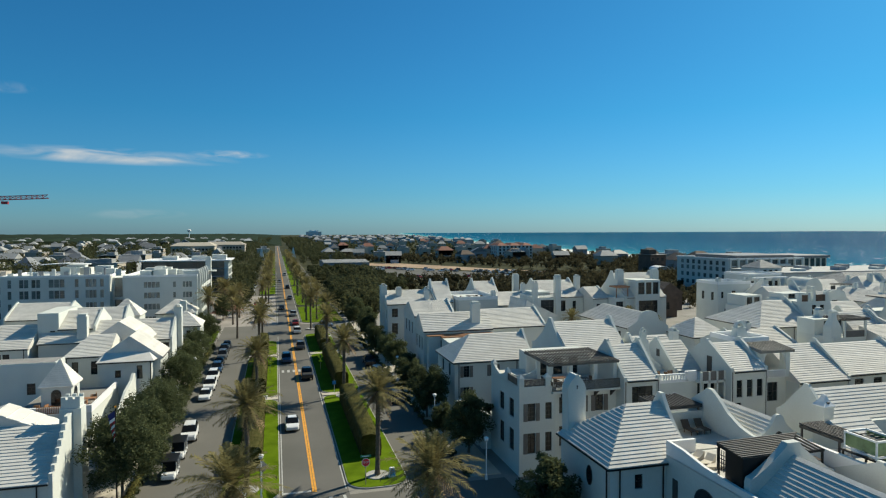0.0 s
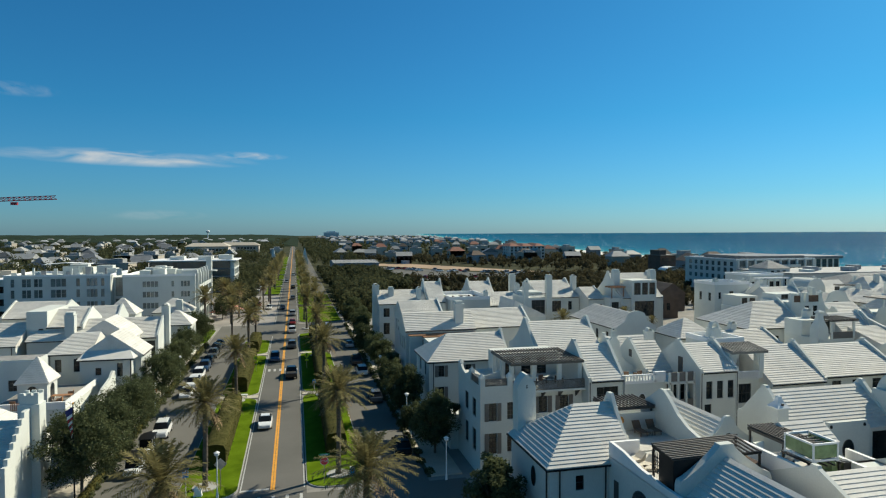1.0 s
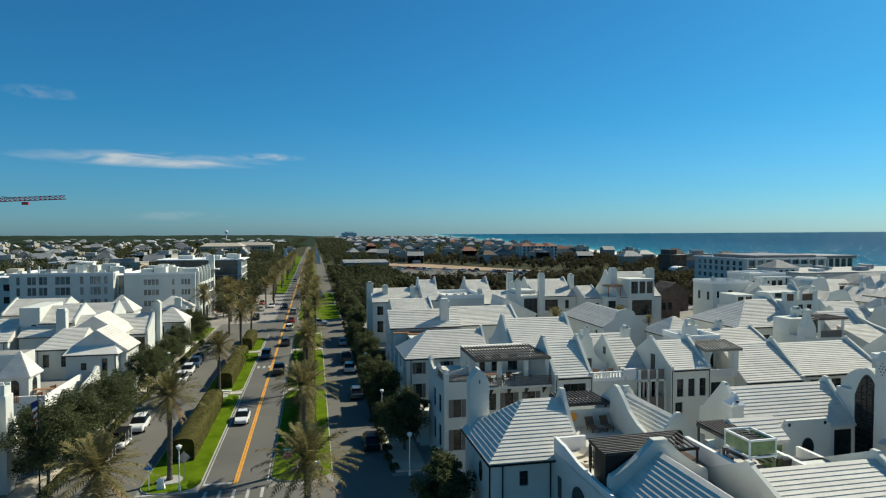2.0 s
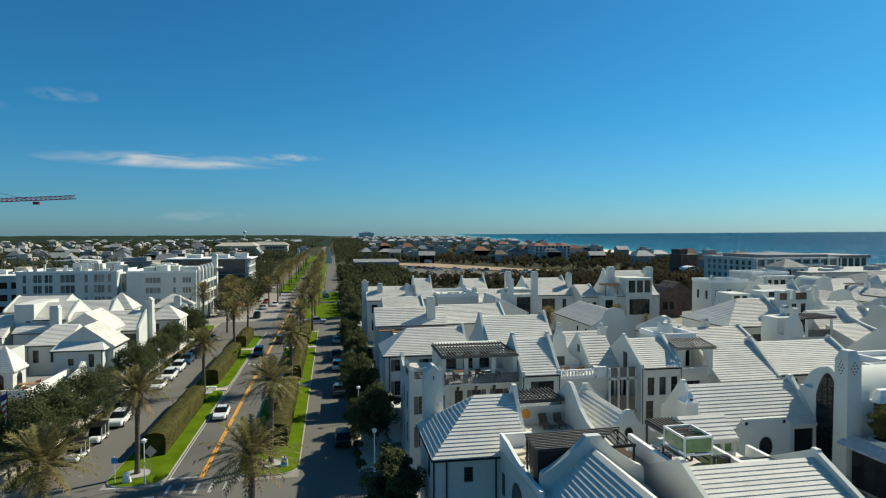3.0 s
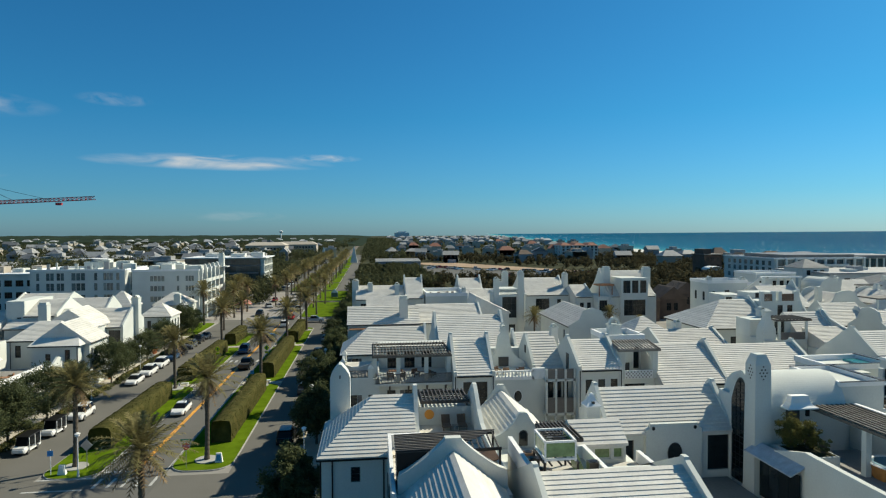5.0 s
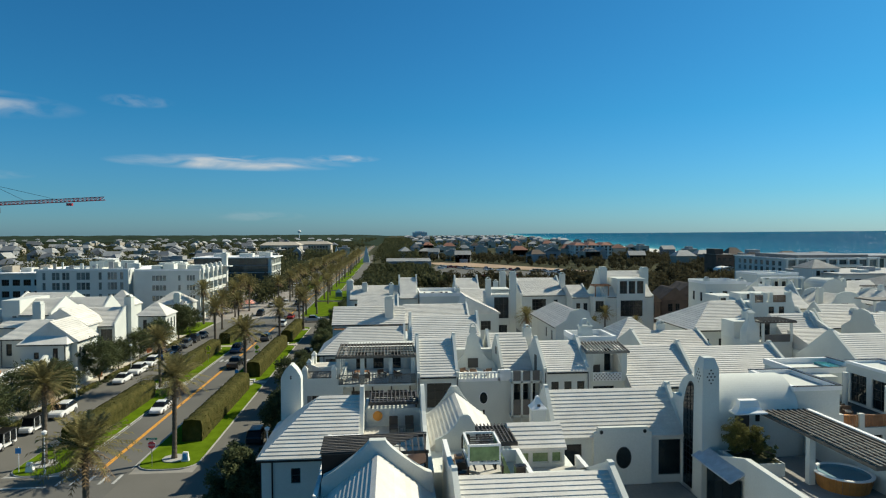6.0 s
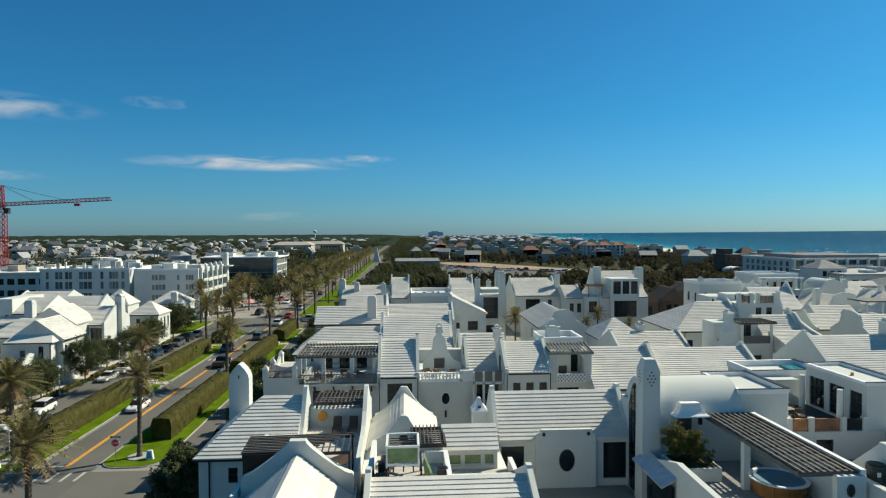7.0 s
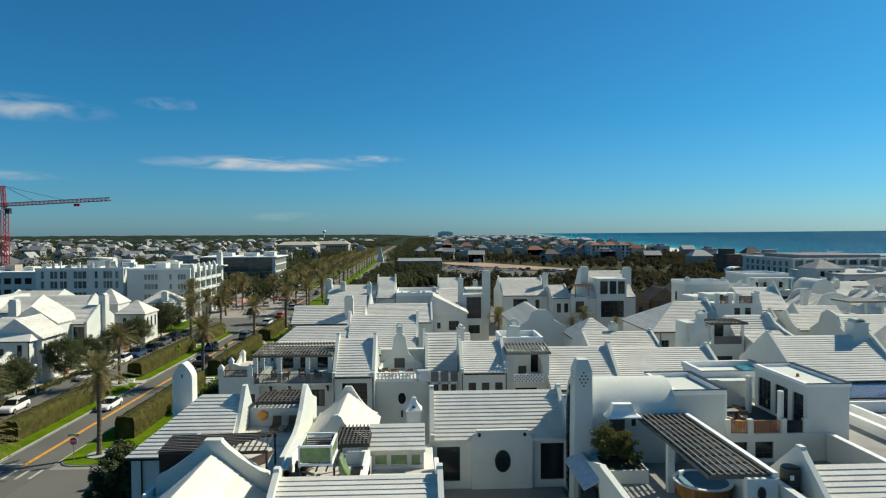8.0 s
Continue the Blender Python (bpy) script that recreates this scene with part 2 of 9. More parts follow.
def sea_material():
    m = bpy.data.materials.new("sea_water")
    m.use_nodes = True
    n, l = m.node_tree.nodes, m.node_tree.links
    n.clear()
    out, mixs, body, gloss = n.new("ShaderNodeOutputMaterial"), n.new("ShaderNodeMixShader"), n.new("ShaderNodeBsdfDiffuse"), n.new("ShaderNodeBsdfGlossy")
    gloss.inputs["Roughness"].default_value = 0.54
    gloss.inputs["Color"].default_value = (0.92, 0.95, 0.97, 1)
    l.new(body.outputs[0], mixs.inputs[1])
    l.new(gloss.outputs[0], mixs.inputs[2])
    l.new(mixs.outputs[0], out.inputs["Surface"])
    geo, sep = n.new("ShaderNodeNewGeometry"), n.new("ShaderNodeSeparateXYZ")
    l.new(geo.outputs["Position"], sep.inputs[0])
    # distance from the shore line, which leans away from the road
    lean = n.new("ShaderNodeMath")
    lean.operation = "MULTIPLY_ADD"
    lean.inputs[1].default_value, lean.inputs[2].default_value = -0.13, -305.0
    l.new(sep.outputs["Y"], lean.inputs[0])
    off = n.new("ShaderNodeMath")
    l.new(sep.outputs["X"], off.inputs[0])
    l.new(lean.outputs[0], off.inputs[1])
    wob = n.new("ShaderNodeTexNoise")
    wob.inputs["Scale"].default_value, wob.inputs["Detail"].default_value = 0.012, 5.0
    l.new(geo.outputs["Position"], wob.inputs["Vector"])
    add = n.new("ShaderNodeMath")
    add.operation = "MULTIPLY_ADD"
    add.inputs[1].default_value = 90.0
    l.new(wob.outputs["Fac"], add.inputs[0])
    l.new(off.outputs[0], add.inputs[2])
    mr = n.new("ShaderNodeMapRange")
    mr.inputs[1].default_value, mr.inputs[2].default_value = 40.0, 700.0
    l.new(add.outputs[0], mr.inputs[0])
    ramp = n.new("ShaderNodeValToRGB")
    e = ramp.color_ramp.elements
    e[0].position, e[0].color = 0.0, (0.36, 0.56, 0.55, 1)
    e[1].position, e[1].color = 1.0, (0.004, 0.078, 0.155, 1)
    for p, c in ((0.015, (0.12, 0.38, 0.40, 1)), (0.06, (0.030, 0.20, 0.27, 1)), (0.20, (0.009, 0.11, 0.20, 1))):
        k = ramp.color_ramp.elements.new(p)
        k.color = c
    l.new(mr.outputs[0], ramp.inputs[0])
    l.new(ramp.outputs[0], body.inputs["Color"])
    wave, chop = n.new("ShaderNodeTexNoise"), n.new("ShaderNodeTexNoise")
    wave.inputs["Scale"].default_value, wave.inputs["Detail"].default_value = 0.2, 6.0
    chop.inputs["Scale"].default_value, chop.inputs["Detail"].default_value = 0.02, 4.0
    for t in (wave, chop):
        l.new(geo.outputs["Position"], t.inputs["Vector"])
    mx = n.new("ShaderNodeMath")
    mx.operation = "MULTIPLY_ADD"
    mx.inputs[1].default_value = 3.0
    l.new(chop.outputs["Fac"], mx.inputs[0])
    l.new(wave.outputs["Fac"], mx.inputs[2])
    # sun sparkle is put in by noise: glossy specks on nearly dull water
    sparkle, gate = n.new("ShaderNodeTexNoise"), n.new("ShaderNodeMapRange")
    sparkle.inputs["Scale"].default_value, sparkle.inputs["Detail"].default_value, sparkle.inputs["Roughness"].default_value = 0.17, 3.0, 0.75
    l.new(geo.outputs["Position"], sparkle.inputs["Vector"])
    gate.inputs[1].default_value, gate.inputs[2].default_value, gate.inputs[3].default_value, gate.inputs[4].default_value = 0.635, 0.66, 0.006, 0.95
    l.new(sparkle.outputs["Fac"], gate.inputs[0])
    l.new(gate.outputs[0], mixs.inputs["Fac"])
    bp = n.new("ShaderNodeBump")
    bp.inputs["Strength"].default_value, bp.inputs["Distance"].default_value = 1.0, 2.0
    l.new(mx.outputs[0], bp.inputs["Height"])
    l.new(bp.outputs[0], gloss.inputs["Normal"])
    return m


SEA = sea_material()


# ---------------------------------------------------------------- mesh helpers
class Geo:
    """Collects faces for one mesh."""

    def __init__(self):
        self.v, self.f = [], []

    def poly(self, pts):
        k = len(self.v)
        self.v += [tuple(p) for p in pts]
        self.f.append(tuple(range(k, k + len(pts))))
        return self

    def box(self, x0, y0, z0, x1, y1, z1):
        k = len(self.v)
        self.v += [(x0, y0, z0), (x1, y0, z0), (x1, y1, z0), (x0, y1, z0), (x0, y0, z1), (x1, y0, z1), (x1, y1, z1), (x0, y1, z1)]
        self.f += [tuple(k + i for i in q) for q in ((3, 2, 1, 0), (4, 5, 6, 7), (0, 1, 5, 4), (1, 2, 6, 5), (2, 3, 7, 6), (3, 0, 4, 7))]
        return self

    def hexa(self, low, high):
        """A solid between two loops of equal length."""
        k, n = len(self.v), len(low)
        self.v += [tuple(p) for p in low] + [tuple(p) for p in high]
        self.f += [tuple(k + i for i in reversed(range(n))), tuple(k + n + i for i in range(n))]
        self.f += [(k + i, k + (i + 1) % n, k + n + (i + 1) % n, k + n + i) for i in range(n)]
        return self

    def prism(self, pts, axis, a, b):
        """An outline in the plane across the axis (y,z / x,z / x,y), drawn out from a to b."""
        put = {"x": lambda d, p: (d, p[0], p[1]), "y": lambda d, p: (p[0], d, p[1]), "z": lambda d, p: (p[0], p[1], d)}[axis]
        return self.hexa([put(a, p) for p in pts], [put(b, p) for p in pts])

    def cyl(self, x, y, z0, z1, r0, r1=None, n=10):
        r1 = r0 if r1 is None else r1
        ring = [(math.cos(2 * math.pi * i / n), math.sin(2 * math.pi * i / n)) for i in range(n)]
        return self.hexa([(x + r0 * c, y + r0 * s, z0) for c, s in ring], [(x + r1 * c, y + r1 * s, z1) for c, s in ring])

    def beam(self, a, b, w, h=None):
        """A square bar from a to b."""
        h = h or w
        a, b = Vector(a), Vector(b)
        d = (b - a).normalized()
        side = d.cross(Vector((0, 0, 1)))
        side = side.normalized() if side.length > 1e-4 else Vector((1, 0, 0))
        up = side.cross(d).normalized()
        q = [side * (sx * w / 2) + up * (sz * h / 2) for sx, sz in ((-1, -1), (1, -1), (1, 1), (-1, 1))]
        return self.hexa([a + o for o in q], [b + o for o in q])


ORIGIN = {}


def thing(name, label, category, at=(0, 0, 0), group="", kind=""):
    ob = new(name)
    ob.location = at
    ob.empty_display_size = 0.3
    ORIGIN[ob.name] = Vector(at)
    return tagged(ob, label, category, group, kind)


def mesh_of(geo, name, mat, origin=(0, 0, 0), smooth=False):
    me = bpy.data.meshes.new(name)
    o = Vector(origin)
    me.from_pydata([tuple(Vector(p) - o) for p in geo.v], [], geo.f)
    me.materials.append(mat)
    if smooth:
        me.polygons.foreach_set("use_smooth", [True] * len(me.polygons))
    me.update()
    return me


def part(name, geo, mat, parent, label="", kind="", smooth=False):
    """One mesh under a thing or a part, given in the thing's own world places."""
    o = ORIGIN[parent.name]
    ob = new(name, mesh_of(geo, name, mat, o, smooth))
    ob.parent = parent
    ORIGIN[ob.name] = o
    return tagged(ob, label, "", "", kind)


def setting(name, geo, mat, label, category, kind="structure", smooth=False):
    return tagged(new(name, mesh_of(geo, name, mat, (0, 0, 0), smooth)), label, category, "", kind)


def whole(name, geo, mat, label, category, at, group="", smooth=False):
    """A thing that is one mesh."""
    ob = new(name, mesh_of(geo, name, mat, at, smooth))
    ob.location = at
    ORIGIN[ob.name] = Vector(at)
    return tagged(ob, label, category, group)


# ---------------------------------------------------------------- ground, sea, roads
def shore(y):
    return 305.0 + 0.13 * y


def far_lift(x, y):
    """The sheets rise a little towards the rim, where the horizon lies beyond them."""
    d = math.hypot(x - 20, y)
    return 14.5 * max(0.0, (d - 1500) / 3300) ** 1.5


YS = [-900, -300, 0, 150, 300, 500, 800, 1200, 1800, 2600, 3400, 4200, 4700]
land = Geo()
cols = lambda y: [(-4300, 0), (-2600, 0), (-1500, 0), (-700, 0), (-200, 0), (60, 0), (shore(y) - 45, 0), (shore(y), -1.6), (shore(y) + 150, -7), (4300, -7)]
for j in range(len(YS) - 1):
    for i in range(9):
        q = [(cols(YS[b])[a], YS[b]) for a, b in ((i, j), (i + 1, j), (i + 1, j + 1), (i, j + 1))]
        land.poly([(c[0], y, c[1] - 0.07 + (far_lift(c[0], y) * 0.12 if c[1] == 0 else 0)) for c, y in q])
setting("ground", land, EARTH, "dark scrub and earth reaching to the horizon", "ground")

sea = Geo()
XS = [-8, 40, 120, 300, 600, 1000, 1600, 2400, 3300, 4200]
for j in range(len(YS) - 1):
    for i in range(len(XS) - 1):
        q = []
        for a, b in ((i, j), (i + 1, j), (i + 1, j + 1), (i, j + 1)):
            x, y = min(shore(YS[b]) + XS[a], 4400), YS[b]
            q.append((x, y, -1.2 + far_lift(x, y)))
        sea.poly(q)
setting("water", sea, SEA, "blue sea with turquoise shallows and small waves", "sea")

beach = Geo()
for j in range(len(YS) - 5):
    ya, yb = YS[j], YS[j + 1]
    beach.poly([(shore(ya) - 46, ya, 0.12), (shore(ya) + 6, ya, -1.1), (shore(yb) + 6, yb, -1.1), (shore(yb) - 46, yb, 0.12)])
setting("ground_beach", beach, BEACH, "white sand beach along the sea", "beach")

surf = Geo()
rnd = random.Random(4)
for k in range(260):
    y = rnd.uniform(60, 1400)
    x = shore(y) + rnd.choice((1, 4, 9, 15)) + rnd.uniform(-3, 4)
    L, w = rnd.uniform(4, 22), rnd.uniform(0.4, 1.6)
    surf.poly([(x, y, -1.12), (x + w, y + 0.2 * L, -1.12), (x + w * 0.6 + 0.13 * L, y + L, -1.12), (x - w * 0.3 + 0.13 * L, y + L * 0.8, -1.12)])
setting("water_surf", surf, WHITEP, "broken white surf lines along the beach", "surf", "stuff")

town = Geo().box(-78, -150, -0.3, 118, 172, 0.0)
town.box(-60, 172, -0.3, 118, 215, 0.0)
setting("pavement", town, PAVING, "pale concrete paving between the houses", "paving")
plaza = Geo().box(-30, 178, -0.3, -2.8, 262, 0.012)
setting("pavement_plaza", plaza, PLAZA, "sandy brick plaza beside the road", "plaza")

ROAD_L, ROAD_R = -2.6, 4.1
road = Geo().box(ROAD_L, -150, -0.3, ROAD_R, 1300, 0.03)
setting("road", road, ASPHALT, "straight two-lane asphalt road", "road")
cross = Geo().box(-78, 45.5, -0.3, ROAD_L, 60, 0.024).box(ROAD_R, 45.5, -0.3, 20.5, 60, 0.024)
cross.box(-16.5, 60, -0.3, -8.45, 178, 0.02).box(-16.5, -150, -0.3, -8.45, 45.5, 0.02)
cross.box(10.55, 60, -0.3, 16.6, 178, 0.02).box(10.55, -150, -0.3, 16.6, 45.5, 0.02).box(ROAD_R, 160, -0.3, 10.55, 178, 0.018)
cross.box(-8.45, 152, -0.3, ROAD_L, 178, 0.018).box(10.55, 178, -0.3, 16.6, 700, 0.02).box(-16, 262, -0.3, -9.5, 700, 0.02)
setting("road_service", cross, material("service_road_asphalt", (0.178, 0.172, 0.150), 0.95, spec=0.15, vary=0.16, size=0.15, fine=10.0, tint=(0.14, 0.132, 0.12)), "pale asphalt side street and service lanes", "road")

lines = Geo()
for x in (0.625, 0.875):
    for y0, y1 in ((-150, 44), (61.5, 1200)):
        lines.box(x - 0.105, y0, 0.02, x + 0.105, y1, 0.036)
setting("road_marking_yellow", lines, YELLOW, "double yellow centre line", "road marking")
edge = Geo()
for x in (ROAD_L + 0.22, ROAD_R - 0.22):
    for y0, y1 in ((-150, 44), (61.5, 158), (180, 1200)):
        edge.box(x - 0.06, y0, 0.02, x + 0.06, y1, 0.035)
for k in range(5):
    x = -2.0 + k * 1.35
    edge.box(x, 57.6, 0.02, x + 0.3, 60.0, 0.037)
edge.box(-2.4, 61.6, 0.02, 0.4, 62.0, 0.037).box(-8.2, 57.2, 0.02, -2.7, 57.5, 0.034).box(-8.2, 60.1, 0.02, -2.7, 60.4, 0.034)
for k in range(6):
    edge.box(-1.9 + k, 117.0, 0.02, -1.45 + k, 119.0, 0.037)
setting("road_marking_white", edge, WHITEP, "white edge lines and crosswalk bars", "road marking")


def rounded(x0, y0, x1, y1, r, n=6):
    pts = []
    for cx, cy, a in ((x1 - r, y0 + r, -90), (x1 - r, y1 - r, 0), (x0 + r, y1 - r, 90), (x0 + r, y0 + r, 180)):
        pts += [(cx + r * math.cos(radians(a + 90 * i / n)), cy + r * math.sin(radians(a + 90 * i / n))) for i in range(n + 1)]
    return pts


def island(x0, x1, y0, y1, r=2.2):
    o = ((x0 + x1) / 2, (y0 + y1) / 2, 0)
    t = thing("verge", "grass verge with a pale concrete kerb beside the road", "verge", o, "grass verges", "structure")
    part("kerb", Geo().prism(rounded(x0, y0, x1, y1, r), "z", -0.2, 0.13), KERB, t)
    part("lawn", Geo().prism(rounded(x0 + 0.11, y0 + 0.11, x1 - 0.11, y1 - 0.11, r - 0.08), "z", 0.0, 0.17), GRASS, t, "bright green mown grass")
    return t


island(4.1, 10.5, 60.8, 98.4)
island(4.1, 10.5, 99.9, 133.2)
island(4.1, 10.5, 134.7, 160, 2.6)
island(4.3, 16.4, 180, 219, 3.0)
island(4.3, 16.4, 224, 262, 3.0)
island(-8.4, -2.6, 60.2, 98.0)
island(-8.4, -2.6, 99.5, 132.6)
island(-8.4, -2.6, 134.2, 152, 2.6)
island(4.1, 10.5, -100, 44.5)
island(-8.4, -2.6, -100, 44.5)
island(-28, -17, 150, 172, 2.5)
for k in range(10):
    island(4.3, 10.2, 266 + 42 * k, 304 + 42 * k)
    island(-9.3, -2.8, 266 + 42 * k, 304 + 42 * k)
paths = Geo()
for y in (98.4, 133.2):
    paths.box(4.15, y, -0.1, 10.45, y + 1.5, 0.14)
    paths.box(-8.35, y - 0.45, -0.1, -2.65, y + 1.2, 0.14)
paths.box(-20.3, 61, -0.1, -17.2, 150, 0.13).box(17.0, 61, -0.1, 20.4, 178, 0.13)
setting("pavement_footpath", paths, PATHWAY, "beige concrete footpaths beside the lanes", "footpath")
beds = Geo().box(-17.2, 61, -0.1, -16.5, 150, 0.15).box(16.6, 61, -0.1, 17.0, 176, 0.15)
setting("ground_beds", beds, material("planting_bed", (0.06, 0.062, 0.03), 0.95, vary=0.5, size=1.5, fine=8.0, bump=0.6, grit=0.08), "planting beds with dark ground cover", "planting bed")


# ---------------------------------------------------------------- hedges
def hedge(x0, x1, y0, y1, h=2.05, seed=0):
    o = ((x0 + x1) / 2, (y0 + y1) / 2, 0.15)
    g = Geo()
    w = x1 - x0
    prof = []
    for i in range(13):
        a = i / 12
        if a < 0.3:
            p = (0, h * a / 0.3 * 0.9)
        elif a > 0.7:
            p = (w, h * (1 - a) / 0.3 * 0.9)
        else:
            b = (a - 0.3) / 0.4
            p = (w * b, h * (0.9 + 0.1 * math.sin(math.pi * b) ** 0.6))
        prof.append(p)
    n = max(2, int((y1 - y0) / 0.4))
    rows = []
    for j in range(n + 1):
        y = y0 + (y1 - y0) * j / n
        rows.append([])
        for px, pz in prof:
            d = noise.noise((px * 1.7 + seed, y * 1.3, pz * 1.7)) * 0.10
            rows[-1].append((x0 + px + d * (1 if px > w / 2 else -1), y + 0.5 * d, 0.15 + max(0, pz + d * 0.7 * (pz > 0.2))))
    k = 0
    for r in rows:
        g.v += r
    m = len(prof)
    for j in range(n):
        for i in range(m - 1):
            a = j * m + i
            g.f.append((a, a + 1, a + m + 1, a + m))
    g.f.append(tuple(range(m)))
    g.f.append(tuple(reversed(range(n * m, n * m + m))))
    rn = random.Random(seed)
    leaves = Geo()
    for _ in range(int((y1 - y0) * 70)):
        r, i = rn.randrange(n), rn.randrange(m - 1)
        a = Vector(rows[r][i]).lerp(Vector(rows[r + 1][i + 1]), rn.random())
        d = [Vector((rn.uniform(-1, 1), rn.uniform(-1, 1), rn.uniform(-1, 1))) * 0.11 for _ in range(3)]
        leaves.poly([a + d[0], a + d[1], a + d[2]])
    t = thing("hedge", "tall clipped green hedge with a browned top on the verge" if h > 1 else "low green hedge strip beside the footpath", "hedge", o, "roadside hedges" if h > 1 else "low hedges")
    part("hedge_body", g, HEDGE, t, smooth=True)
    part("leaves", leaves, HEDGE, t, kind="stuff")


for i, (a, b) in enumerate(((69.4, 94.6), (102.6, 131.2), (137, 157))):
    hedge(6.5, 8.8, a, b, 2.65, i)
for i, (a, b) in enumerate(((68.8, 91.4), (102, 128.2), (136, 149))):
    hedge(-6.9, -4.5, a, b, 2.5, i + 5)
hedge(6.5, 8.8, 22, 38, 2.1, 9)
for i, (a, b) in enumerate(((62, 79), (83, 99), (103, 118), (120, 131), (134, 148))):
    hedge(-17.15, -16.6, a, b, 0.6, 20 + i)


# ---------------------------------------------------------------- trees
def frond(g, rn, length, rise, droop, width, turn, z, r0, leaflets=19):
    """One feather-like palm leaf: a bent rib with leaflets on both sides."""
    c, s = math.cos(turn), math.sin(turn)
    line = []
    for i in range(leaflets + 1):
        a = i / leaflets
        out = r0 + length * (a * math.cos(rise) + 0.0)
        up = z + length * (a * math.sin(rise) - droop * a * a)
        line.append(Vector((c * out * (1 - 0.12 * a * droop), s * out * (1 - 0.12 * a * droop), up)))
    side = Vector((-s, c, 0))
    for i in range(1, leaflets):
        p, d = line[i], (line[i + 1] - line[i - 1]).normalized()
        w = width * math.sin(math.pi * (0.10 + 0.86 * i / leaflets)) ** 0.7
        for k in (-1, 1):
            tip = p + side * (k * w) + d * (w * 0.75) + Vector((0, 0, rn.uniform(-0.10, 0.16) - 0.10))
            q = d * 0.07
            g.poly([p - q, tip - q * 0.1, tip + q * 0.2, p + q])
    for i in range(leaflets):
        q = Vector((0, 0, 0.02))
        g.poly([line[i] - side * 0.03, line[i] + side * 0.03, line[i + 1] + side * 0.015, line[i + 1] - side * 0.015])


def palm(x, y, h, seed, z0=0.15):
    rn = random.Random(seed)
    t = thing("date_palm", "tall date palm with a ridged trunk and feathery olive crown", "palm tree", (x, y, z0), "date palms along the road")
    g = Geo()
    n, m = 34, 10
    for j in range(n + 1):
        a = j / n
        r = 0.23 + 0.10 * math.exp(-a * 14) + (0.03 if j % 2 else 0.0) + 0.10 * max(0, (a - 0.9) / 0.1)
        bend = 0.10 * math.sin(a * 2.2)
        for i in range(m):
            u = 2 * math.pi * (i + 0.5 * (j % 2)) / m
            g.v.append((x + bend + r * math.cos(u), y + r * math.sin(u), z0 + h * a))
    for j in range(n):
        for i in range(m):
            g.f.append((j * m + i, j * m + (i + 1) % m, (j + 1) * m + (i + 1) % m, (j + 1) * m + i))
    part("trunk", g, BARK, t, "rough brown trunk")
    crown, dead = Geo(), Geo()
    for k in range(60):
        a = k / 60
        rise = radians(84 - 98 * a + rn.uniform(-7, 7))
        frond(crown, rn, rn.uniform(3.5, 4.4) * (0.82 + 0.25 * math.sin(math.pi * a)), rise, 0.12 + 0.26 * (1 - abs(a - 0.5)), 0.46, k * 2.39996 + rn.uniform(-0.2, 0.2), 0.15, 0.18)
    for k in range(20):
        frond(dead, rn, rn.uniform(1.8, 2.9), radians(rn.uniform(-62, -22)), 0.2, 0.42, k * 2.39996, 0.0, 0.2, 11)
    for q in (crown, dead):
        q.v = [(p[0] + x + 0.08, p[1] + y, p[2] + z0 + h) for p in q.v]
    part("crown", crown, FROND, t)
    part("dry_fronds", dead, DEADFROND, t, "hanging dry tan fronds")
    part("boss", Geo().cyl(x + 0.08, y, z0 + h - 0.7, z0 + h + 0.25, 0.42, 0.25, 12), BARK, t)
    return t


def planting_ring(x, y):
    whole("planting_ring", Geo().prism([(x + 1.25 * math.cos(a * 0.314), y + 1.25 * math.sin(a * 0.314)) for a in range(20)], "z", 0.16, 0.26), KERB, "pale round gravel ring at a palm's foot", "tree ring", (x, y, 0.16), "palm rings")


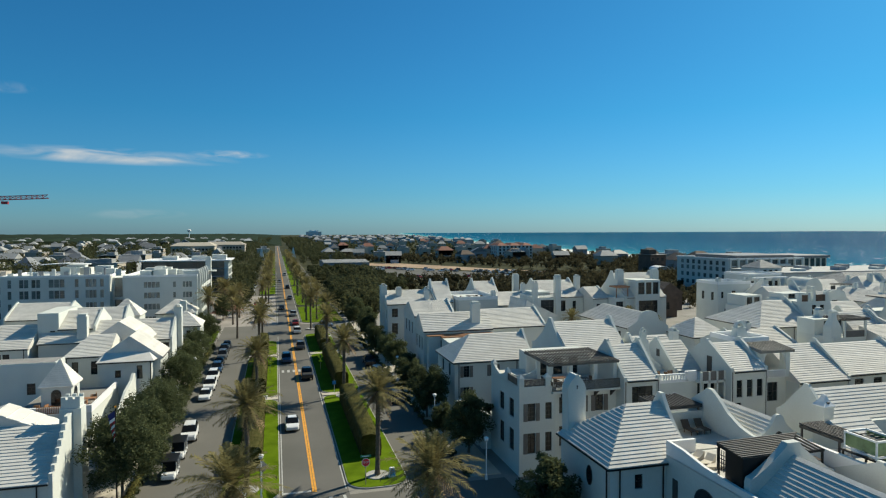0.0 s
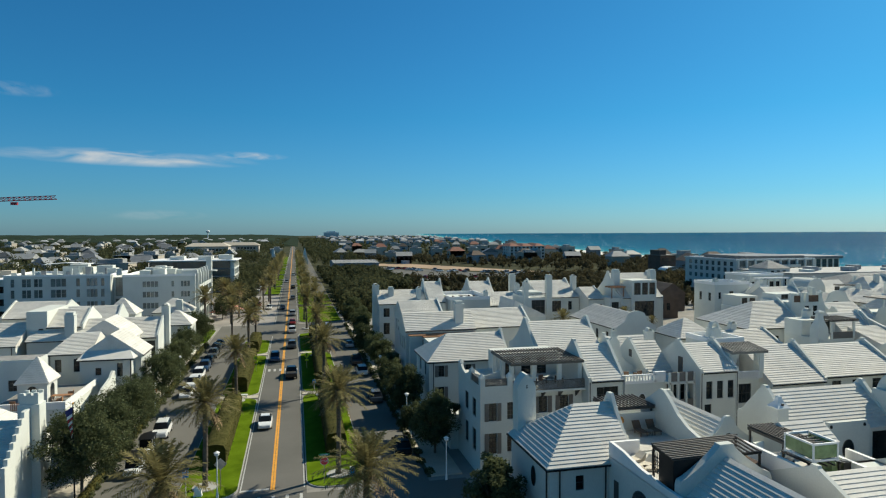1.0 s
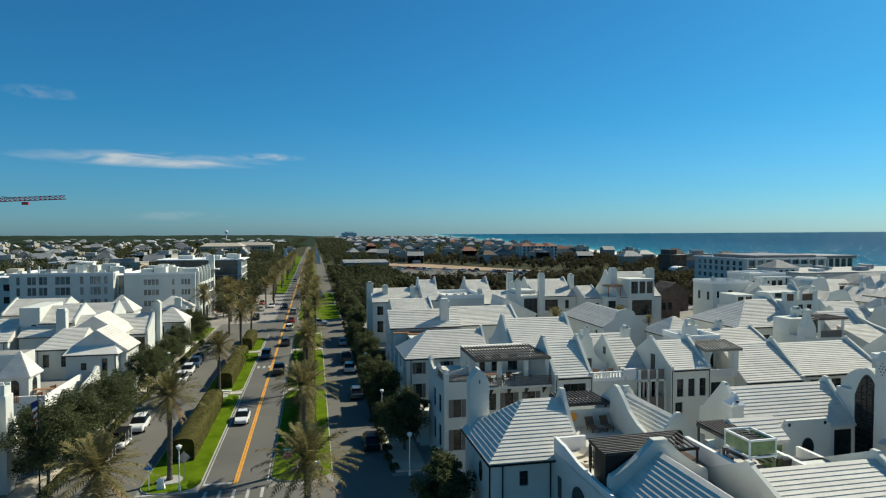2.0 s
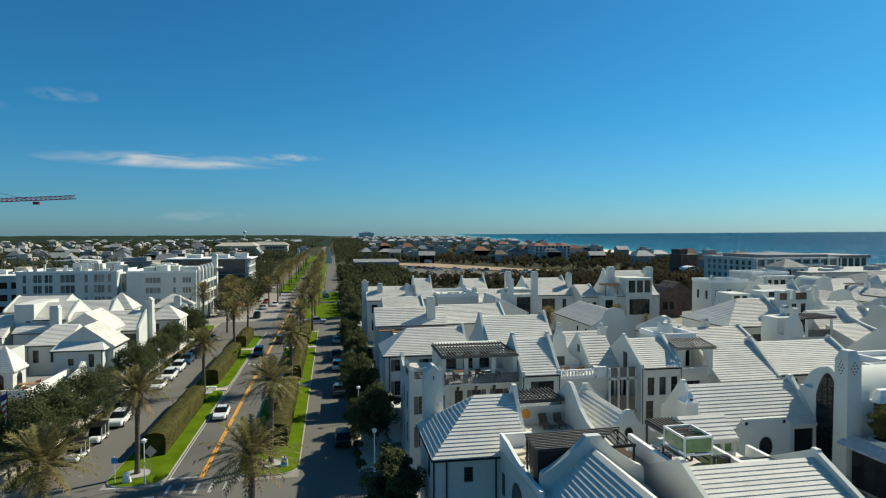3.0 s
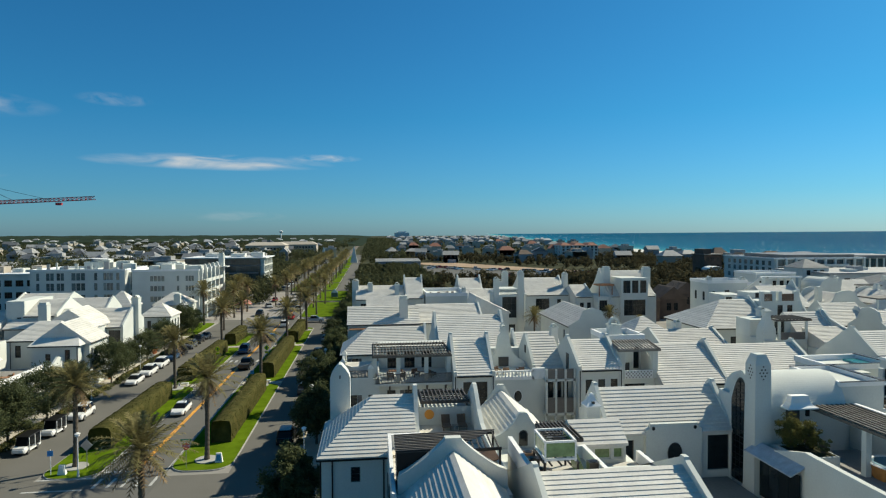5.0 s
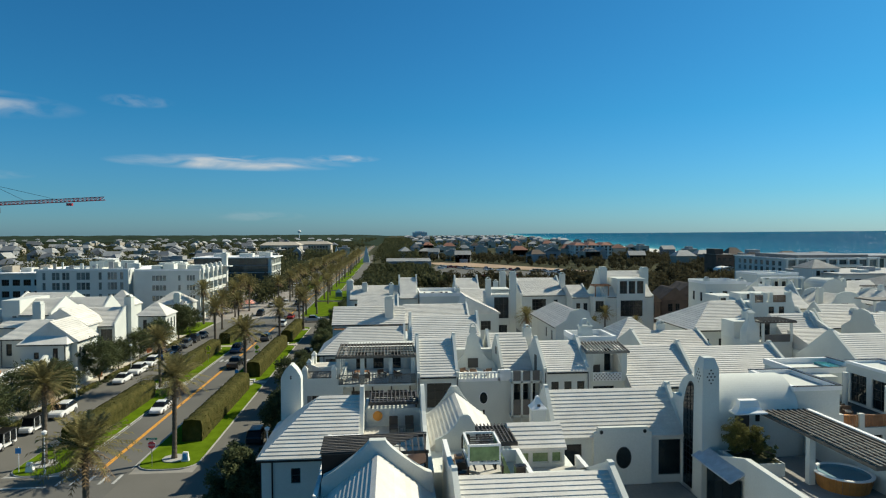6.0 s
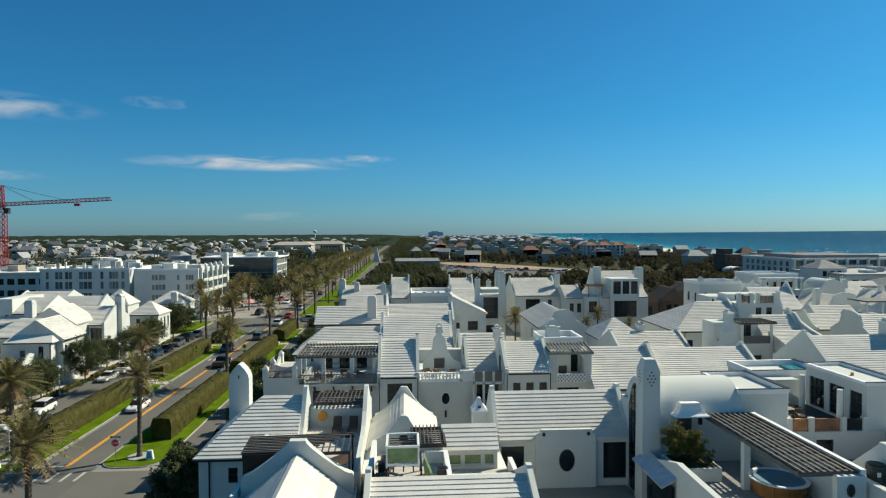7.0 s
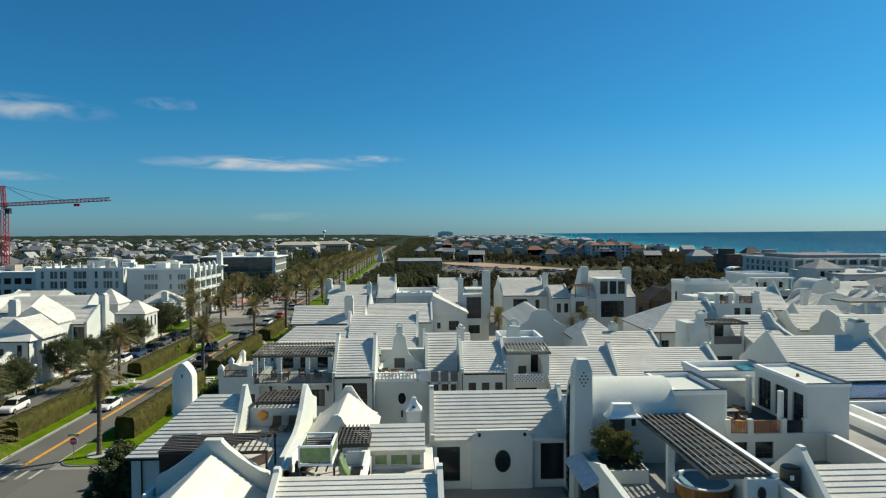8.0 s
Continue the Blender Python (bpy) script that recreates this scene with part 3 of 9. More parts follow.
def oak(x, y, h, r, seed, trunk=2.0, z0=0.1, label="rounded evergreen street tree with dense dark leaves", leafsize=0.15, clumps=130, cards=130, mat=None):
    rn = random.Random(seed)
    t = thing("street_tree", label, "tree", (x, y, z0), "street trees")
    wood, leaves = Geo(), Geo()
    g = Geo()
    top = Vector((x, y, z0 + trunk))
    g.cyl(x, y, z0, z0 + trunk, 0.17, 0.11, 9)
    for k in range(7):
        a = k * 0.9 + rn.random()
        e = top + Vector((math.cos(a) * r * 0.55, math.sin(a) * r * 0.55, (h - trunk) * rn.uniform(0.3, 0.7)))
        g.beam(top - Vector((0, 0, 0.2)), top.lerp(e, 0.5) + Vector((0, 0, 0.25)), 0.10)
        g.beam(top.lerp(e, 0.5) + Vector((0, 0, 0.25)), e, 0.06)
    part("trunk", g, BARK, t)
    cz, rz = z0 + (h + trunk * 0.75) / 2, (h - trunk * 0.75) / 2
    for k in range(clumps):
        zz = rn.uniform(-0.95, 1)
        a = rn.uniform(0, 2 * math.pi)
        lobe = 1.0 + 0.34 * noise.noise((math.cos(a) * 1.6 + seed, math.sin(a) * 1.6, zz * 1.4))
        rad = math.sqrt(max(0, 1 - zz * zz)) * rn.uniform(0.35, 1.0) * lobe
        c = Vector((x + r * rad * math.cos(a), y + r * rad * math.sin(a), cz + rz * zz * lobe * rn.uniform(0.7, 1.05)))
        cr = rn.uniform(0.13, 0.34) * r
        for _ in range(cards):
            d = Vector((rn.gauss(0, 1), rn.gauss(0, 1), rn.gauss(0, 0.8)))
            d = d.normalized() * cr * rn.uniform(0.5, 1.0)
            p = c + d
            u = Vector((rn.uniform(-1, 1), rn.uniform(-1, 1), rn.uniform(-0.6, 0.6))).normalized() * leafsize
            w = u.cross(d if d.length > 0.01 else Vector((0, 0, 1))).normalized() * leafsize * 0.55
            leaves.poly([p - u, p + w * 0.8, p + u, p - w * 0.8])
    part("crown", leaves, mat or LEAF, t)
    return t


PALM_A, PALM_B, PALM_C = palm(7.45, 63.8, 8.9, 1), palm(-5.9, 63.4, 8.6, 2), palm(8.0, 42.6, 8.4, 3)
rnd = random.Random(12)


def more_palms(spots):
    for i, (x, y) in enumerate(spots):
        src = (PALM_A, PALM_B, PALM_C)[i % 3]
        k = rnd.uniform(0.92, 1.06)
        copy_thing(src, pose(x, y, 0.15, 0, 0, rnd.uniform(0, 360)) @ Matrix.Diagonal((k, k, k, 1)))


NEAR_PALMS = [(-5.9, 42.5), (7.45, 97.3), (-5.7, 96.7), (7.4, 130), (-6.1, 130.2), (9.1, 155), (6.2, 168), (-6.0, 150), (-12.0, 158), (5.8, 185), (8.9, 186), (6.4, 204), (9.5, 214)]
more_palms(NEAR_PALMS)
for x, y in [(7.45, 63.8), (-5.9, 63.4)] + NEAR_PALMS[1:8]:
    planting_ring(x, y)
FAR_PALMS = []
for k in range(24):
    FAR_PALMS += [(6.6 + rnd.uniform(-1, 1), 230 + 13 * k), (-6.2 + rnd.uniform(-1, 1), 212 + 13 * k)]
FAR_PALMS += [(-13.5, 196), (-14.5, 182), (-18, 205), (-19.5, 168), (-21, 225)]
more_palms(FAR_PALMS)

OAKS = [oak(-17.5, 64.6, 8.2, 4.0, 21, 2.2), oak(17.5, 82.7, 7.0, 3.0, 22), oak(18.9, 67.6, 6.9, 2.8, 23, 1.8), oak(18.9, 45.2, 7.2, 2.3, 24, 2.4)]


def more_oaks(spots):
    for i, (x, y, k) in enumerate(spots):
        src = OAKS[i % 2]
        copy_thing(src, pose(x, y, 0.1, 0, 0, rnd.uniform(0, 360)) @ Matrix.Diagonal((k, k, k * rnd.uniform(0.92, 1.08), 1)))


RIGHT_TREES = [(17.4, 73.6, 0.62), (17.6, 96.0, 0.85), (19.4, 104.5, 0.68), (18.6, 111.5, 0.8), (18.5, 119.5, 0.78), (17.3, 128.3, 0.85), (18.4, 138.5, 0.7), (18.2, 149, 0.85), (20.3, 161, 0.9), (18.0, 171, 0.8), (20, 182, 1.0)]
LEFT_TREES = [(-17.2, 72.0, 0.95), (-17.2, 81, 0.9), (-17.6, 89.5, 0.75), (-17.2, 101.5, 0.8), (-18.3, 111.5, 0.66), (-18.2, 121, 0.7), (-18.4, 132, 0.75), (-18.6, 145, 0.92), (-18.8, 154, 0.75), (-19.6, 93.5, 0.5), (-19.8, 77, 0.6), (-17.9, 192, 0.85), (-24, 163, 0.6)]
for k in range(13):
    more_oaks([LEFT_TREES[k]] + RIGHT_TREES[k:k + 1])


# ---------------------------------------------------------------- houses: builders
SIDE = {"S": lambda pl, u, z, d: (u, pl + d, z), "N": lambda pl, u, z, d: (u, pl - d, z), "W": lambda pl, u, z, d: (pl + d, u, z), "E": lambda pl, u, z, d: (pl - d, u, z)}


def face(g, side, pl, u0, u1, z0, z1, holes=(), deep=0.2):
    """One outer face of a wall, with openings that go in."""
    P = SIDE[side]
    us = sorted({u0, u1, *[h[0] for h in holes], *[h[1] for h in holes]})
    zs = sorted({z0, z1, *[h[2] for h in holes], *[h[3] for h in holes]})
    for a, b in zip(us, us[1:]):
        for c, d in zip(zs, zs[1:]):
            mu, mz = (a + b) / 2, (c + d) / 2
            if not any(h[0] < mu < h[1] and h[2] < mz < h[3] for h in holes):
                g.poly([P(pl, a, c, 0), P(pl, b, c, 0), P(pl, b, d, 0), P(pl, a, d, 0)])
    for a, b, c, d in [h[:4] for h in holes]:
        loop = [(a, c), (b, c), (b, d), (a, d)]
        for i in range(4):
            p, q = loop[i], loop[(i + 1) % 4]
            g.poly([P(pl, *p, 0), P(pl, *q, 0), P(pl, *q, deep), P(pl, *p, deep)])


def window(parent, side, pl, u0, u1, z0, z1, nx=2, ny=3, shut=False, glass=None, deep=0.2, frame_mat=None, bar=0.035):
    P = SIDE[side]

    def bars(g, a, b, c, d, e0, e1):
        g.hexa([P(pl, a, c, e0), P(pl, b, c, e0), P(pl, b, d, e0), P(pl, a, d, e0)], [P(pl, a, c, e1), P(pl, b, c, e1), P(pl, b, d, e1), P(pl, a, d, e1)])

    g, w = Geo(), 0.06
    # one lattice: outer frame and glazing bars share their corners
    lines = []
    for lo, hi, n in ((u0, u1, nx), (z0, z1, ny)):
        e = [lo, lo + w]
        for i in range(1, n):
            c = lo + (hi - lo) * i / n
            e += [c - bar / 2, c + bar / 2]
        lines.append(e + [hi - w, hi])
    us, zs = lines
    index = {}

    def corner(i, j, back):
        if (i, j, back) not in index:
            index[i, j, back] = len(g.v)
            g.v.append(tuple(P(pl, us[i], zs[j], deep - (0.02 if back else 0.085))))
        return index[i, j, back]

    solid = lambda i, j: i % 2 == 0 or j % 2 == 0
    for i in range(len(us) - 1):
        for j in range(len(zs) - 1):
            if solid(i, j):
                g.f.append((corner(i, j, 0), corner(i + 1, j, 0), corner(i + 1, j + 1, 0), corner(i, j + 1, 0)))
                continue
            for p, q in (((i, j), (i + 1, j)), ((i + 1, j), (i + 1, j + 1)), ((i + 1, j + 1), (i, j + 1)), ((i, j + 1), (i, j))):
                g.f.append((corner(*p, 0), corner(*q, 0), corner(*q, 1), corner(*p, 1)))
    fr = part("window", g, frame_mat or FRAME, parent)
    q = Geo()
    bars(q, u0, u1, z0, z1, deep - 0.018, deep + 0.02)
    part("pane", q, glass or GLASS, fr)
    if shut:
        sw = (u1 - u0) * 0.5
        for a, b in ((u0 - sw - 0.03, u0 - 0.03), (u1 + 0.03, u1 + sw + 0.03)):
            q = Geo()
            bars(q, a, b, z0, z1, -0.055, -0.005)
            for k in range(1, 9):
                z = z0 + (z1 - z0) * k / 9
                bars(q, a + 0.05, b - 0.05, z - 0.03, z + 0.03, -0.075, -0.055)
            part("shutter", q, SHUTTER, fr, "grey louvred shutter")


def block(parent, x0, x1, y0, y1, z0, z1, holes=None, mat=None, name="wall", win=None):
    """A stucco volume with windows: holes is side -> list of (u0, u1, z0, z1[, nx, ny, shutters])."""
    holes = holes or {}
    g = Geo()
    for side, pl, a, b in (("S", y0, x0, x1), ("N", y1, x0, x1), ("W", x0, y0, y1), ("E", x1, y0, y1)):
        face(g, side, pl, a, b, z0, z1, holes.get(side, ()))
    g.poly([(x0, y0, z1), (x1, y0, z1), (x1, y1, z1), (x0, y1, z1)])
    ob = part(name, g, mat or STUCCO, parent)
    for side, pl in (("S", y0), ("N", y1), ("W", x0), ("E", x1)):
        for h in holes.get(side, ()):
            window(parent, side, pl, *h[:4], *(h[4:] or (2, 3)), **(win or {}))
    return ob


def ring(parent, x0, x1, y0, y1, z0, z1, t=0.25, name="parapet", mat=None):
    """A parapet all round, in one piece."""
    g = Geo()
    for e, z in ((0, z0), (0, z1), (t, z1), (t, z0)):
        g.v += [(x0 + e, y0 + e, z), (x1 - e, y0 + e, z), (x1 - e, y1 - e, z), (x0 + e, y1 - e, z)]
    for k in range(4):
        for i in range(4):
            j, m = (i + 1) % 4, (k + 1) % 4
            g.f.append((4 * k + i, 4 * k + j, 4 * m + j, 4 * m + i))
    return part(name, g, mat or COPING, parent)


def gable_outline(v0, v1, zb, zf, zp, style):
    vm = (v0 + v1) / 2
    if style == "swept":
        left = [(v0, zf - 0.1), (v0 + 0.05, zf + 0.12)] + [(v0 + (vm - 0.28 - v0) * t, zf + 0.12 + (zp - zf - 0.12) * t ** 1.7) for t in (0.12, 0.3, 0.5, 0.68, 0.84, 1.0)]
    elif style == "round":
        left = [(v0, zf)] + [(v0 + (vm - v0) * t, zf + (zp - zf) * (math.sin(t * math.pi / 2) ** 0.8 if t > 0.45 else t * 0.8)) for t in (0.15, 0.3, 0.45, 0.6, 0.75, 0.9, 0.97)]
    elif style == "stepped":
        left = []
        for k in range(8):
            left += [(v0 + (vm - 0.5 - v0) * k / 8, zf + (zp - zf) * (k + 1) / 8), (v0 + (vm - 0.5 - v0) * (k + 0.9) / 8, zf + (zp - zf) * (k + 1) / 8)]
    else:
        left = [(v0, zf + 0.16), (v0 + 0.34, zf + 0.20), (v0 + 0.38, zf + 0.24 + (zp - zf) * 0.02), (vm - 0.30, zp - 0.16), (vm - 0.24, zp)]
    right = [(2 * vm - v, z) for v, z in reversed(left)]
    return [(v1, zb), (v0, zb)] + left + right


def chimney(parent, x, y, w, d, z0, zt, style="cap"):
    g = Geo()
    if style == "hood":
        prof = [(-w / 2, z0), (w / 2, z0), (w / 2, zt - 1.2), (w * 0.44, zt - 0.85), (w * 0.30, zt - 0.45), (w * 0.06, zt), (-w * 0.06, zt), (-w * 0.30, zt - 0.45), (-w * 0.44, zt - 0.85), (-w / 2, zt - 1.2)]
        g.prism([(x + a, b) for a, b in prof], "y", y - d / 2, y + d / 2)
        ob = part("chimney", g, STUCCO, parent)
        h = Geo()
        for dx, dz in ((0, -0.1), (0, -0.26)):
            h.prism([(x + dx, zt - 0.78 + dz), (x + dx + 0.09, zt - 0.88 + dz), (x + dx, zt - 0.98 + dz), (x + dx - 0.09, zt - 0.88 + dz)], "y", y - d / 2 - 0.012, y - d / 2 + 0.05)
        part("vent_hole", h, FRAME, ob)
        return ob
    if style == "hoop":
        sq = lambda k, z: [(x - w * k / 2, y - d * k / 2, z), (x + w * k / 2, y - d * k / 2, z), (x + w * k / 2, y + d * k / 2, z), (x - w * k / 2, y + d * k / 2, z)]
        g.hexa(sq(1.0, z0), sq(0.74, zt - 0.75)).hexa(sq(0.9, zt - 0.75), sq(0.9, zt - 0.65))
        base = part("chimney", g, STUCCO, parent, "tapering chimney with a hoop cap")
        hoop = Geo()
        for a in range(12):
            p, q = (math.pi * (a + k) / 12 for k in (0, 1))
            at = lambda r, u, e: (x + r * math.cos(u), y + e, zt - 0.65 + r * 1.25 * math.sin(u))
            R, r, e = w * 0.40, w * 0.26, d * 0.2
            hoop.hexa([at(r, p, -e), at(R, p, -e), at(R, q, -e), at(r, q, -e)], [at(r, p, e), at(R, p, e), at(R, q, e), at(r, q, e)])
        part("hoop", hoop, STUCCO, base)
        return base
    if style == "ogee":
        sq = lambda k, z: [(x - w * k / 2, y - d * k / 2, z), (x + w * k / 2, y - d * k / 2, z), (x + w * k / 2, y + d * k / 2, z), (x - w * k / 2, y + d * k / 2, z)]
        base = part("chimney", g.hexa(sq(1.0, z0), sq(1.0, zt - 1.0)), STUCCO, parent)
        cap = Geo()
        steps = [(zt - 1.0, 1.18), (zt - 0.92, 1.18), (zt - 0.74, 0.86), (zt - 0.52, 0.56), (zt - 0.28, 0.36), (zt - 0.08, 0.28), (zt, 0.12)]
        for (za, ka), (zb2, kb) in zip(steps, steps[1:]):
            cap.hexa(sq(ka, za), sq(kb, zb2))
        part("cap", cap, COPING, base, "swept pointed cap")
        part("vent_hole", Geo().box(x - 0.12, y - d * 0.46, zt - 0.9, x + 0.12, y - d * 0.2, zt - 0.6), FRAME, base)
        return base
    if style == "bottle":
        steps = [(z0, 1.0), (zt - 3.2, 1.0), (zt - 2.7, 0.96), (zt - 2.2, 0.80), (zt - 1.7, 0.58), (zt - 1.2, 0.46), (zt - 0.5, 0.42), (zt - 0.42, 0.56), (zt - 0.25, 0.56), (zt, 0.20)]
        sq = lambda k, z: [(x - w * k / 2, y - d * k / 2, z), (x + w * k / 2, y - d * k / 2, z), (x + w * k / 2, y + d * k / 2, z), (x - w * k / 2, y + d * k / 2, z)]
        for (za, ka), (zb2, kb) in zip(steps, steps[1:]):
            g.hexa(sq(ka, za), sq(kb, zb2))
        return part("chimney", g, STUCCO, parent, "bottle-shaped chimney")
    if style == "crown":
        g.box(x - w * 0.36, y - d / 2, z0, x + w / 2, y + d / 2, zt - 2.6).box(x - w / 2, y - d / 2, zt - 2.6, x + w / 2, y + d / 2, zt - 1.1)
        g.box(x - w * 0.43, y - d * 0.43, zt - 1.1, x + w * 0.43, y + d * 0.43, zt - 0.25)
        base = part("chimney", g, STUCCO, parent, "stout chimney with a notched crown")
        for k in range(3):
            for e in (-0.43, 0.31):
                a = x - w * 0.43 + w * 0.325 * k
                part("merlon", Geo().box(a, y + d * e, zt - 0.25, a + w * 0.21, y + d * (e + 0.12), zt), STUCCO, base)
        return base
    g.box(x - w / 2, y - d / 2, z0, x + w / 2, y + d / 2, zt - 0.55)
    g.box(x - w / 2 - 0.08, y - d / 2 - 0.08, zt - 0.55, x + w / 2 + 0.08, y + d / 2 + 0.08, zt - 0.43)
    if style == "cap":
        g.prism([(x - w * 0.42, zt - 0.43), (x - w * 0.30, zt - 0.43), (x - w * 0.2, zt - 0.18), (x, zt - 0.12), (x + w * 0.2, zt - 0.18), (x + w * 0.30, zt - 0.43), (x + w * 0.42, zt - 0.43), (x + w * 0.28, zt - 0.1), (x, zt), (x - w * 0.28, zt - 0.1)], "y", y - d * 0.4, y + d * 0.4)
    else:
        g.box(x - w * 0.42, y - d * 0.42, zt - 0.43, x + w * 0.42, y + d * 0.42, zt)
    return part("chimney", g, STUCCO, parent)


def courses(deck, parent, A, B, C, D, size=0.36, near=False, mat=None):
    """Stepped roof courses on a slope: eave from A to B, ridge from D (above A) to C (above B)."""
    A, B, C, D = (Vector(p) for p in (A, B, C, D))
    up = ((D + C) / 2 - (A + B) / 2)
    lift = 0.056 if near else 0.07
    n = max(3, round(up.length / (size if near else max(size, 0.42))))
    nor = (B - A).cross(up).normalized()
    if nor.z < 0:
        nor = -nor
    joined = Geo()
    rect = (A - B).length - (D - C).length < 0.01 and abs((A - B).length - (D - C).length) < 0.01
    shared = None
    for i in range(n):
        a, b = i / n, (i + 1.0) / n
        p, q, r, s = A.lerp(D, a), B.lerp(C, a), B.lerp(C, b), A.lerp(D, b)
        low = [p - nor * 0.03, q - nor * 0.03, r - nor * 0.03, s - nor * 0.03]
        high = [p + nor * lift, q + nor * lift, r + nor * 0.004, s + nor * 0.004]
        if not near:
            joined.hexa(low, high)
        elif rect:
            o = ORIGIN[deck.name]
            if shared is None:
                shared = mesh_of(Geo().hexa([v - p for v in low], [v - p for v in high]), "roof_course", mat or ROOF)
            ob = new("roof_course", shared)
            ob.parent, ob.location = deck, p - o
        else:
            part("roof_course", Geo().hexa(low, high), mat or ROOF, deck)
    if not near:
        part("stepped_covering", joined, mat or ROOF, deck, kind="stuff")


def house(x0, x1, y0, y1, ze, zr, ridge="x", ends=("par", "par"), hip=3.5, near=False, holes=None, peak=0.5, style="straight", over=0.3, zb=0.0, vm=None,
          label="white stucco house with a stepped white roof and parapet gables", chim=(), size=0.36, gutter=True, owner=None, roof_mat=None, wall_mat=None, back=True, category="house", win=None):
    """A house with a pitched roof: ends are par (parapet gable), hip or plain; ridge is the axis along which the ridge runs."""
    roof_mat = roof_mat or ROOF
    h = owner or thing("house", label, category, ((x0 + x1) / 2, (y0 + y1) / 2, 0), "white stucco houses" if wall_mat is None else "")
    block(h, x0, x1, y0, y1, zb, ze, holes, wall_mat, win=win)
    u0, u1, v0, v1 = (x0, x1, y0, y1) if ridge == "x" else (y0, y1, x0, x1)
    vm = (v0 + v1) / 2 if vm is None else vm
    P = (lambda u, v, z: (u, v, z)) if ridge == "x" else (lambda u, v, z: (v, u, z))
    ul = {"par": u0 + 0.28, "hip": u0 - over, "plain": u0 - over * 0.5}[ends[0]]
    ur = {"par": u1 - 0.28, "hip": u1 + over, "plain": u1 + over * 0.5}[ends[1]]
    tl, tr = ul + (hip if ends[0] == "hip" else 0), ur - (hip if ends[1] == "hip" else 0)
    va, vb = v0 - over, v1 + over
    deck = Geo()
    dz = 0.045
    low = [P(ul, va, ze - dz - 0.1), P(ur, va, ze - dz - 0.1), P(ur, vb, ze - dz - 0.1), P(ul, vb, ze - dz - 0.1)]
    e = [P(ul, va, ze - dz), P(ur, va, ze - dz), P(ur, vb, ze - dz), P(ul, vb, ze - dz)]
    rl, rr = P(tl, vm, zr - dz), P(tr, vm, zr - dz)
    deck.poly(low)
    for i in range(4):
        deck.poly([low[i], low[(i + 1) % 4], e[(i + 1) % 4], e[i]])
    deck.poly([e[0], e[1], rr, rl]).poly([e[2], e[3], rl, rr]).poly([e[3], e[0], rl]).poly([e[1], e[2], rr])
    deck_ob = part("roof", deck, roof_mat, h)
    courses(deck_ob, h, P(ul, va, ze), P(ur, va, ze), P(tr, vm, zr), P(tl, vm, zr), size, near, roof_mat)
    if back:
        courses(deck_ob, h, P(ul, vb, ze), P(ur, vb, ze), P(tr, vm, zr), P(tl, vm, zr), size, False, roof_mat)
    if ends[0] == "hip":
        courses(deck_ob, h, P(ul, va, ze), P(ul, vb, ze), P(tl, vm, zr), P(tl, vm, zr), size, near, roof_mat)
    if ends[1] == "hip":
        courses(deck_ob, h, P(ur, va, ze), P(ur, vb, ze), P(tr, vm, zr), P(tr, vm, zr), size, False, roof_mat)
    for k, (end, a, b) in enumerate(((ends[0], u0 - 0.03, u0 + 0.30), (ends[1], u1 - 0.30, u1 + 0.03))):
        if end == "par":
            out = gable_outline(v0 - 0.12, v1 + 0.12, zb if zb else 0.02, ze + 0.22, zr + peak, style)
            if abs(vm - (v0 + v1) / 2) > 0.05:
                out = gable_outline(v0 - 0.12, 2 * vm - v0 + 0.12, zb if zb else 0.02, ze + 0.22, zr + peak, style)
            part("parapet", Geo().prism(out, "x" if ridge == "x" else "y", a, b), STUCCO if wall_mat is None else wall_mat, h, "gable parapet")
    if gutter:
        g = Geo()
        lo, hi = ze - 0.20, ze - 0.06
        if ridge == "x":
            g.box(ul, va - 0.07, lo, ur, va + 0.05, hi)
            if ends[0] == "hip":
                g.box(ul - 0.07, va, lo, ul + 0.05, vb, hi)
        else:
            g.box(va - 0.07, ul, lo, va + 0.05, ur, hi).box(vb - 0.05, ul, lo, vb + 0.07, ur, hi)
            if ends[0] == "hip":
                g.box(va, ul - 0.07, lo, vb, ul + 0.05, hi)
        part("gutter", g, TRIM, h, "black metal gutter")
    for c in chim:
        chimney(h, *c)
    return h


def pipe(h, x, y, z0, z1):
    part("downpipe", Geo().cyl(x, y, z0, z1, 0.06, n=8), TRIM, h, "black downpipe")


